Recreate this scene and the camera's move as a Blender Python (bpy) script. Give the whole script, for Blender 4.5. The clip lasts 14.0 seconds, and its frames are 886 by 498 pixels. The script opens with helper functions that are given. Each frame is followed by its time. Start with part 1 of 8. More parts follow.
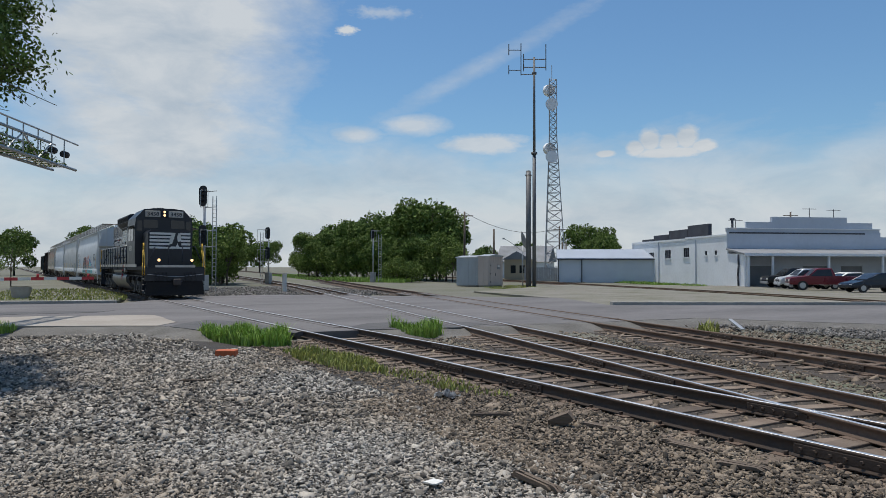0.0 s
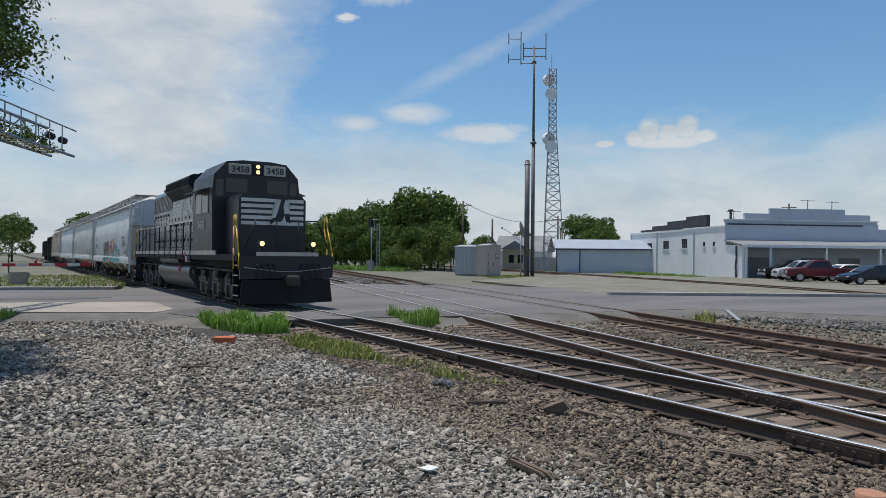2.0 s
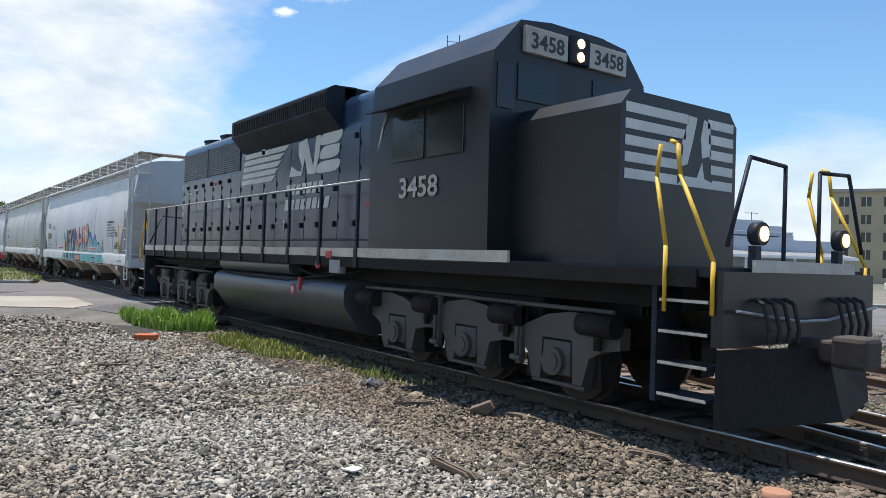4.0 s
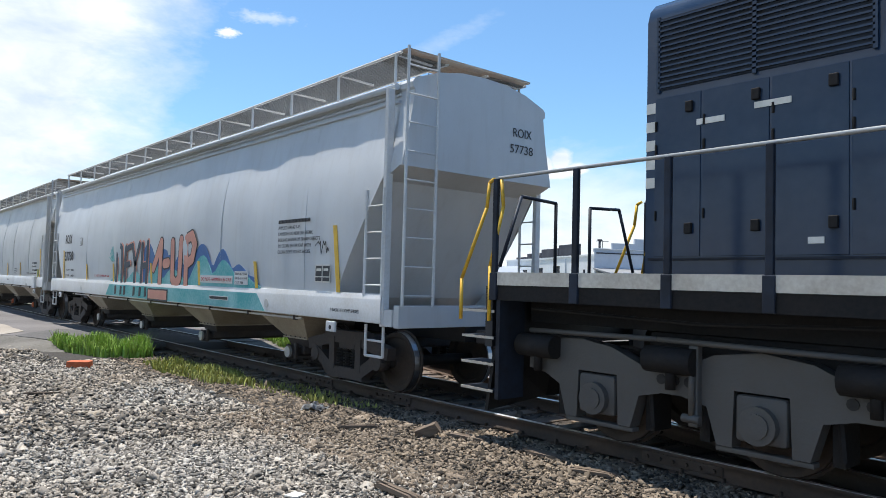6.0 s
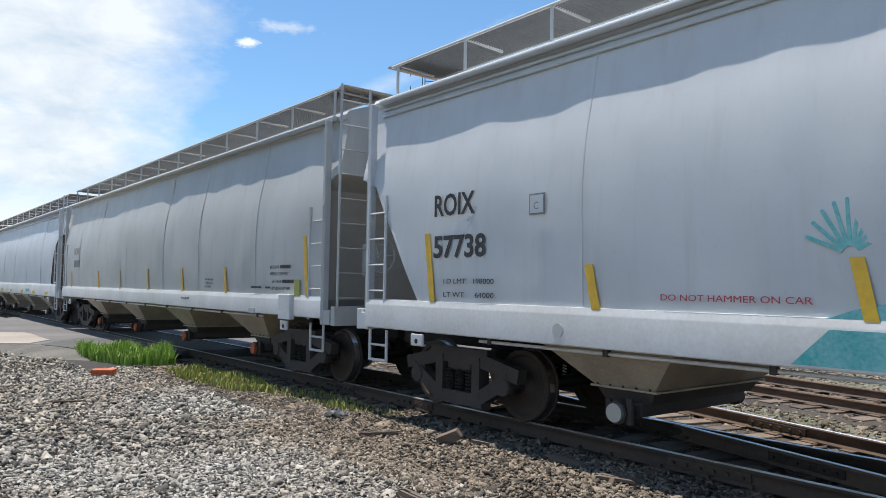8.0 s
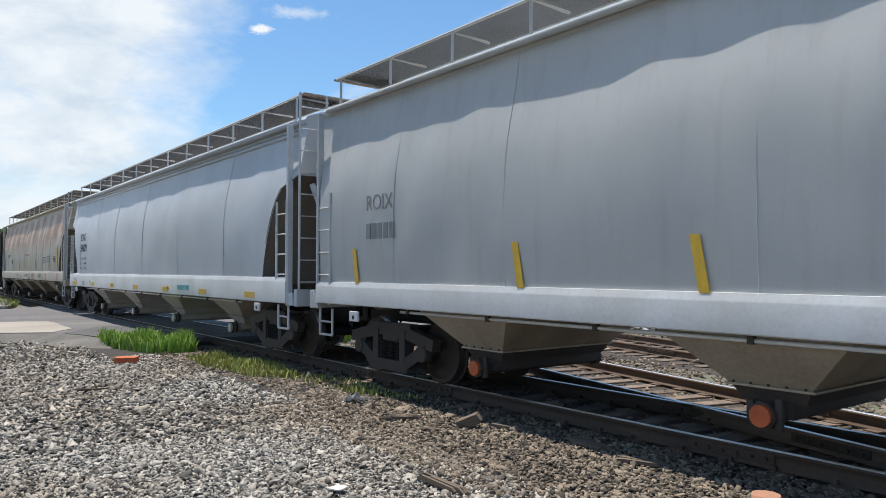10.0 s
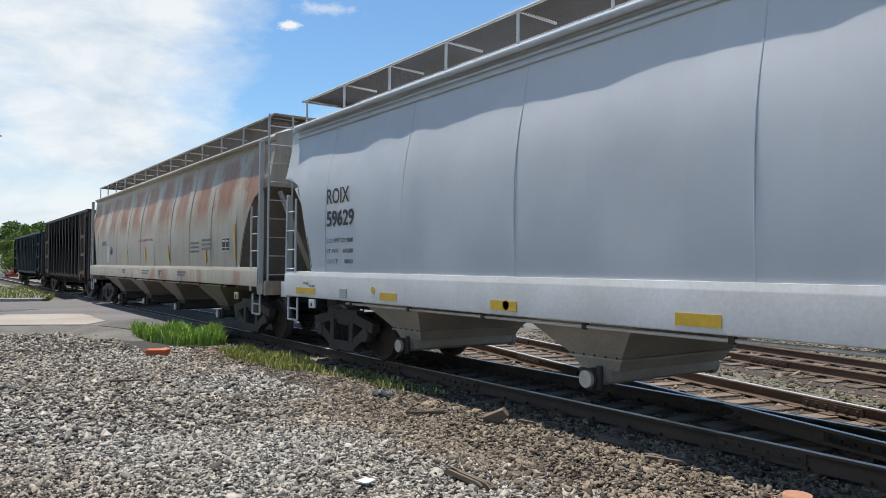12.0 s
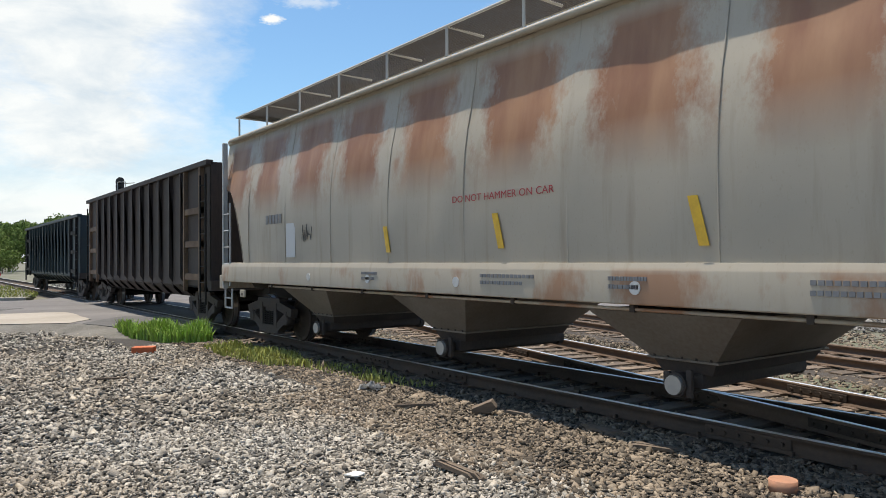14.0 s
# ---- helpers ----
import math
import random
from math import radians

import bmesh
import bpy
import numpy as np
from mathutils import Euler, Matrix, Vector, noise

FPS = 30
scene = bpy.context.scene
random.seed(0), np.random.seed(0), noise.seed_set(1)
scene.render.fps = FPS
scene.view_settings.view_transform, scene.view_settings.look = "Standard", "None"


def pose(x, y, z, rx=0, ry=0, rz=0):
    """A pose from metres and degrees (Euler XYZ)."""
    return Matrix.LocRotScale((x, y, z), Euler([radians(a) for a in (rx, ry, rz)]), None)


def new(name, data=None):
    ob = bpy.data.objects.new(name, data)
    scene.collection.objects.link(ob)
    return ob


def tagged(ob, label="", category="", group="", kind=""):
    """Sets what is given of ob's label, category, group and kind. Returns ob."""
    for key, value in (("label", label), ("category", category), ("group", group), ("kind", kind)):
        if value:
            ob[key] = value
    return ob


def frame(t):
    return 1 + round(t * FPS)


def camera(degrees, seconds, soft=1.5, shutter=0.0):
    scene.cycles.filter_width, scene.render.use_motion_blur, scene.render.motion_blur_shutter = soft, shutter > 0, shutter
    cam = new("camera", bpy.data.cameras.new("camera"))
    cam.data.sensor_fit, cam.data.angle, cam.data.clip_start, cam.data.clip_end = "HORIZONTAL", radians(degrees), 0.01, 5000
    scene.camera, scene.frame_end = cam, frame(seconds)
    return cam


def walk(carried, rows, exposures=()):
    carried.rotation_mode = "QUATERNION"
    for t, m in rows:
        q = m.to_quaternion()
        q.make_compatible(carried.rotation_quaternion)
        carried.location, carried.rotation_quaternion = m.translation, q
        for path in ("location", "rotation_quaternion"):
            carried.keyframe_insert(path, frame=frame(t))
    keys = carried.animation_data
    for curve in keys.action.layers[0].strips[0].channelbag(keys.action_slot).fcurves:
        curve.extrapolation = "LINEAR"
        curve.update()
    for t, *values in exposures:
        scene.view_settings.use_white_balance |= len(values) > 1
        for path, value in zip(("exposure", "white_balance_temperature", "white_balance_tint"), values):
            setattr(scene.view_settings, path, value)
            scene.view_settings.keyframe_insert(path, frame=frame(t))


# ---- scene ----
# ---------- camera ----------
cam = camera(62.64, 14.0, soft=0.7, shutter=0.0)
PATH = [
    (0.0, -0.000, -0.000, 1.712, 59.16, 1.42, -0.14),
    (0.5, -0.002, -0.009, 1.719, 59.06, 1.43, -0.13),
    (1.0, -0.005, -0.001, 1.715, 59.15, 1.27, -0.24),
    (1.5, 0.010, -0.001, 1.708, 59.21, 0.93, -0.38),
    (2.0, 0.026, -0.001, 1.703, 59.03, 0.57, -0.56),
    (2.5, 0.036, -0.003, 1.710, 58.51, 0.27, -0.93),
    (5.0, 0.055, 0.062, 1.692, 50.44, 1.71, -1.71),
    (5.5, 0.081, 0.062, 1.700, 49.59, 2.13, -1.50),
    (6.0, 0.079, 0.043, 1.690, 49.61, 2.63, -1.50),
    (6.5, 0.077, 0.054, 1.696, 50.18, 2.78, -1.09),
    (7.0, 0.051, 0.072, 1.692, 50.82, 2.96, -0.93),
    (7.5, 0.036, 0.090, 1.684, 51.18, 3.02, -0.80),
    (8.0, 0.040, 0.082, 1.690, 51.22, 3.01, -0.92),
    (8.5, 0.043, 0.095, 1.702, 51.15, 2.61, -0.70),
    (9.0, 0.025, 0.109, 1.698, 51.31, 2.12, -0.37),
    (11.5, 0.004, 0.083, 1.695, 54.49, 1.39, -0.33),
    (12.0, 0.007, 0.084, 1.693, 54.64, 1.37, -0.43),
    (12.5, 0.010, 0.078, 1.690, 54.60, 1.41, -0.47),
    (13.0, 0.013, 0.084, 1.690, 54.55, 1.41, -0.44),
    (13.5, 0.015, 0.087, 1.687, 54.35, 1.29, -0.29),
    (14.0, 0.008, 0.086, 1.684, 53.61, 0.85, 0.34),
]
EXPOSURES = [(0.0, -0.22, 6450, 10), (2.5, -0.12, 6450, 10), (5.0, 0.72, 6560, 10), (6.5, 0.50, 6500, 10), (9.0, 0.42, 6520, 10), (11.5, 0.28, 6560, 10), (13.4, 0.52, 6900, 10), (14.0, 0.46, 7000, 10)]
walk(cam, [(r[0], pose(r[1], r[2], r[3], 90 + r[5], r[6], r[4])) for r in PATH], EXPOSURES)

# ---------- world and sun ----------
SUN_DIR = Vector((-0.24, -0.032, 0.96)).normalized()
sun_data = bpy.data.lights.new("sun", "SUN")
sun_data.energy, sun_data.angle, sun_data.color = 4.4, radians(0.5), (1.0, 0.95, 0.88)
sun = new("sun", sun_data)
sun.rotation_euler = SUN_DIR.to_track_quat("Z", "Y").to_euler()

world = bpy.data.worlds.new("world")
scene.world = world
world.use_nodes = True


def sky_world():
    nt = world.node_tree
    nt.nodes.clear()
    N, Lk = nt.nodes.new, nt.links.new
    out, bg = N("ShaderNodeOutputWorld"), N("ShaderNodeBackground")
    sky = N("ShaderNodeTexSky")
    sky.sky_type, sky.sun_disc = "NISHITA", False
    sky.sun_elevation = math.asin(SUN_DIR.z)
    sky.sun_rotation = math.atan2(SUN_DIR.x, SUN_DIR.y)
    sky.air_density, sky.dust_density, sky.ozone_density = 1.15, 0.25, 3.0
    tc = N("ShaderNodeTexCoord")
    sep = N("ShaderNodeSeparateXYZ")
    Lk(tc.outputs["Generated"], sep.inputs[0])

    def op(kind, a, b=None, clamp=False):
        n = N("ShaderNodeMath")
        n.operation, n.use_clamp = kind, clamp
        for i, v in enumerate((a, b)):
            if v is None:
                continue
            if isinstance(v, (int, float)):
                n.inputs[i].default_value = v
            else:
                Lk(v, n.inputs[i])
        return n.outputs[0]

    def ramp(v, stops):
        n = N("ShaderNodeValToRGB")
        while len(n.color_ramp.elements) < len(stops):
            n.color_ramp.elements.new(0.5)
        for e, (p, c) in zip(n.color_ramp.elements, stops):
            e.position, e.color = p, (c, c, c, 1)
        Lk(v, n.inputs[0])
        return n.outputs[0]

    def noise_at(vec, scale, detail, rough, distort=0.0):
        n = N("ShaderNodeTexNoise")
        n.inputs["Scale"].default_value, n.inputs["Detail"].default_value = scale, detail
        n.inputs["Roughness"].default_value, n.inputs["Distortion"].default_value = rough, distort
        Lk(vec, n.inputs["Vector"])
        return n.outputs["Fac"]

    # bearing from +y towards -x in radians, elevation in radians
    az = op("ARCTAN2", op("MULTIPLY", sep.outputs[0], -1.0), sep.outputs[1])
    el = op("ARCSINE", sep.outputs[2])
    flat = N("ShaderNodeCombineXYZ")
    Lk(az, flat.inputs[0])
    Lk(op("MULTIPLY", el, 2.2), flat.inputs[1])
    wob = noise_at(flat.outputs[0], 5.0, 6.0, 0.6, 0.3)
    fine = noise_at(flat.outputs[0], 16.0, 8.0, 0.65, 0.2)
    wobc = op("SUBTRACT", wob, 0.5)
    finec = op("SUBTRACT", fine, 0.5)
    tinyc = op("SUBTRACT", noise_at(flat.outputs[0], 60.0, 6.0, 0.6, 0.3), 0.5)

    def blob(a, e, wa, we, edge, rough1=0.5, rough2=0.35, tilt=0.0):
        da = op("DIVIDE", op("SUBTRACT", az, radians(a)), radians(wa))
        de = op("DIVIDE", op("ADD", op("SUBTRACT", el, radians(e)), op("MULTIPLY", op("SUBTRACT", az, radians(a)), tilt)), radians(we))
        d = op("SQRT", op("ADD", op("MULTIPLY", da, da), op("MULTIPLY", de, de)))
        d = op("ADD", d, op("ADD", op("MULTIPLY", wobc, rough1), op("ADD", op("MULTIPLY", finec, rough2), op("MULTIPLY", tinyc, rough2 * 0.9))))
        return op("DIVIDE", op("SUBTRACT", 1.0, d), edge, True)

    # haze and cloud bank low over the horizon, broken on its upper edge
    bank = op("ADD", op("ADD", op("DIVIDE", op("SUBTRACT", radians(10.5), el), radians(4.5)),
                        op("MULTIPLY", wobc, 1.9)), op("MULTIPLY", finec, 0.35))
    bank = op("MULTIPLY", ramp(op("MULTIPLY", bank, 0.5, True), [(0.0, 0.0), (0.3, 0.55), (0.75, 0.92)]), 1.0, True)
    tower_cloud = op("MULTIPLY", blob(80.5, 16.0, 12.5, 18.0, 0.60, 1.15, 0.20), 0.95)
    # unseen cloud at the viewer's back, added to brighten the near car sides
    behind = blob(150.0, 30.0, 40.0, 22.0, 0.7, 1.6, 0.6)
    # small fair-weather cumulus: rounded heads over a flat base
    puff = None
    for a, e, wa, we in ((44.3, 9.0, 0.9, 0.75), (43.2, 9.6, 1.1, 1.15), (41.9, 9.35, 1.1, 0.95), (40.6, 9.7, 1.2, 1.10), (39.4, 9.0, 1.2, 0.65), (41.8, 8.6, 3.4, 0.55), (46.6, 8.7, 1.0, 0.35)):
        q = blob(a, e, wa, we, 0.45, 0.45, 0.55)
        puff = q if puff is None else op("MAXIMUM", puff, q)
    puff2 = op("MULTIPLY", blob(56.0, 9.6, 4.0, 0.9, 0.5, 1.2, 0.6), 0.85)
    for a, e, wa, we in ((66.0, 10.2, 2.6, 0.9), (61.5, 11.0, 3.2, 1.0), (69.0, 5.6, 1.6, 0.4), (85.0, 5.2, 1.6, 0.35)):
        puff2 = op("MAXIMUM", puff2, op("MULTIPLY", blob(a, e, wa, we, 0.7, 0.9, 0.5), 0.8))
    wisp = op("MULTIPLY", blob(66.8, 18.0, 0.9, 0.45, 0.6, 1.5, 2.0), 1.0)
    wisp2 = op("MULTIPLY", blob(64.0, 19.3, 2.6, 0.5, 0.9, 1.5, 2.0), 0.5)
    streak = op("MULTIPLY", blob(56.5, 15.3, 12.0, 1.0, 1.0, 0.9, 0.8, tilt=0.50), 0.35)
    mask = bank
    for m in (tower_cloud, behind, puff, puff2, wisp, wisp2, streak):
        mask = op("MAXIMUM", mask, m)
    shade = noise_at(flat.outputs[0], 9.0, 7.0, 0.6, 0.4)
    cloud = N("ShaderNodeMixRGB")
    cloud.inputs[1].default_value, cloud.inputs[2].default_value = (5.0, 5.8, 6.6, 1), (7.0, 7.4, 7.7, 1)
    Lk(ramp(shade, [(0.28, 0.0), (0.60, 1.0)]), cloud.inputs[0])
    mix = N("ShaderNodeMixRGB")
    Lk(mask, mix.inputs[0])
    tint = N("ShaderNodeMixRGB")
    tint.blend_type = "MULTIPLY"
    tint.inputs[0].default_value, tint.inputs[2].default_value = 1.0, (0.82, 1.05, 1.18, 1)
    Lk(sky.outputs[0], tint.inputs[1])
    Lk(tint.outputs[0], mix.inputs[1])
    Lk(cloud.outputs[0], mix.inputs[2])
    Lk(mix.outputs[0], bg.inputs[0])
    bg.inputs[1].default_value = 0.10
    Lk(bg.outputs[0], out.inputs[0])


sky_world()


# ---------- materials ----------
def mat(name, color, rough=0.6, metal=0.0, second=None, scale=3.0, amount=0.5, bump=0.2, bump_scale=60.0, stretch=(1, 1, 1),
        emit=0.0, fine=25.0, per_piece=0.0, dist=0.01, spec=0.5):
    """Paint, metal, stone or wood: two colours mixed at two scales, a fine relief, an own shade for each piece."""
    m = bpy.data.materials.new(name)
    m.use_nodes = True
    nt = m.node_tree
    b = nt.nodes["Principled BSDF"]
    N, Lk = nt.nodes.new, nt.links.new
    c1, c2 = (*color, 1), (*(second or tuple(x * 0.72 for x in color)), 1)
    tc, mp = N("ShaderNodeTexCoord"), N("ShaderNodeMapping")
    mp.inputs["Scale"].default_value = stretch
    Lk(tc.outputs["Object"], mp.inputs[0])
    n1, n2, n3 = N("ShaderNodeTexNoise"), N("ShaderNodeTexNoise"), N("ShaderNodeTexNoise")
    for n, s, d in ((n1, scale, 5), (n2, fine, 4), (n3, bump_scale, 4)):
        n.inputs["Scale"].default_value, n.inputs["Detail"].default_value = s, d
        Lk(mp.outputs[0], n.inputs["Vector"])
    add = N("ShaderNodeMath")
    add.operation = "ADD"
    Lk(n1.outputs["Fac"], add.inputs[0])
    half = N("ShaderNodeMath")
    half.operation = "MULTIPLY_ADD"
    half.inputs[1].default_value, half.inputs[2].default_value = 0.6, -0.3
    Lk(n2.outputs["Fac"], half.inputs[0])
    Lk(half.outputs[0], add.inputs[1])
    rp = N("ShaderNodeMapRange")
    rp.inputs[1].default_value, rp.inputs[2].default_value = 0.5 - 0.3 * (1 - amount) - 0.08, 0.5 + 0.3
    rp.inputs[3].default_value, rp.inputs[4].default_value = 0.0, 1.0
    Lk(add.outputs[0], rp.inputs[0])
    mx = N("ShaderNodeMixRGB")
    mx.inputs[1].default_value, mx.inputs[2].default_value = c1, c2
    Lk(rp.outputs[0], mx.inputs[0])
    col = mx.outputs[0]
    if per_piece:
        geo, oi = N("ShaderNodeNewGeometry"), N("ShaderNodeObjectInfo")
        s = N("ShaderNodeMath")
        s.operation = "ADD"
        Lk(geo.outputs["Random Per Island"], s.inputs[0])
        Lk(oi.outputs["Random"], s.inputs[1])
        fr = N("ShaderNodeMath")
        fr.operation = "FRACT"
        Lk(s.outputs[0], fr.inputs[0])
        mr = N("ShaderNodeMapRange")
        mr.inputs[3].default_value, mr.inputs[4].default_value = 1 - per_piece, 1 + per_piece
        Lk(fr.outputs[0], mr.inputs[0])
        hsv = N("ShaderNodeHueSaturation")
        Lk(mr.outputs[0], hsv.inputs["Value"])
        Lk(col, hsv.inputs["Color"])
        col = hsv.outputs[0]
    Lk(col, b.inputs["Base Color"])
    b.inputs["Metallic"].default_value = metal
    b.inputs["Specular IOR Level"].default_value = spec
    rr = N("ShaderNodeMapRange")
    rr.inputs[3].default_value, rr.inputs[4].default_value = max(0.05, rough - 0.12), min(1, rough + 0.12)
    Lk(n1.outputs["Fac"], rr.inputs[0])
    Lk(rr.outputs[0], b.inputs["Roughness"])
    if bump:
        bp = N("ShaderNodeBump")
        bp.inputs["Strength"].default_value, bp.inputs["Distance"].default_value = bump, dist
        Lk(n3.outputs["Fac"], bp.inputs["Height"])
        Lk(bp.outputs[0], b.inputs["Normal"])
    if emit:
        b.inputs["Emission Color"].default_value, b.inputs["Emission Strength"].default_value = (*color, 1), emit
    return m


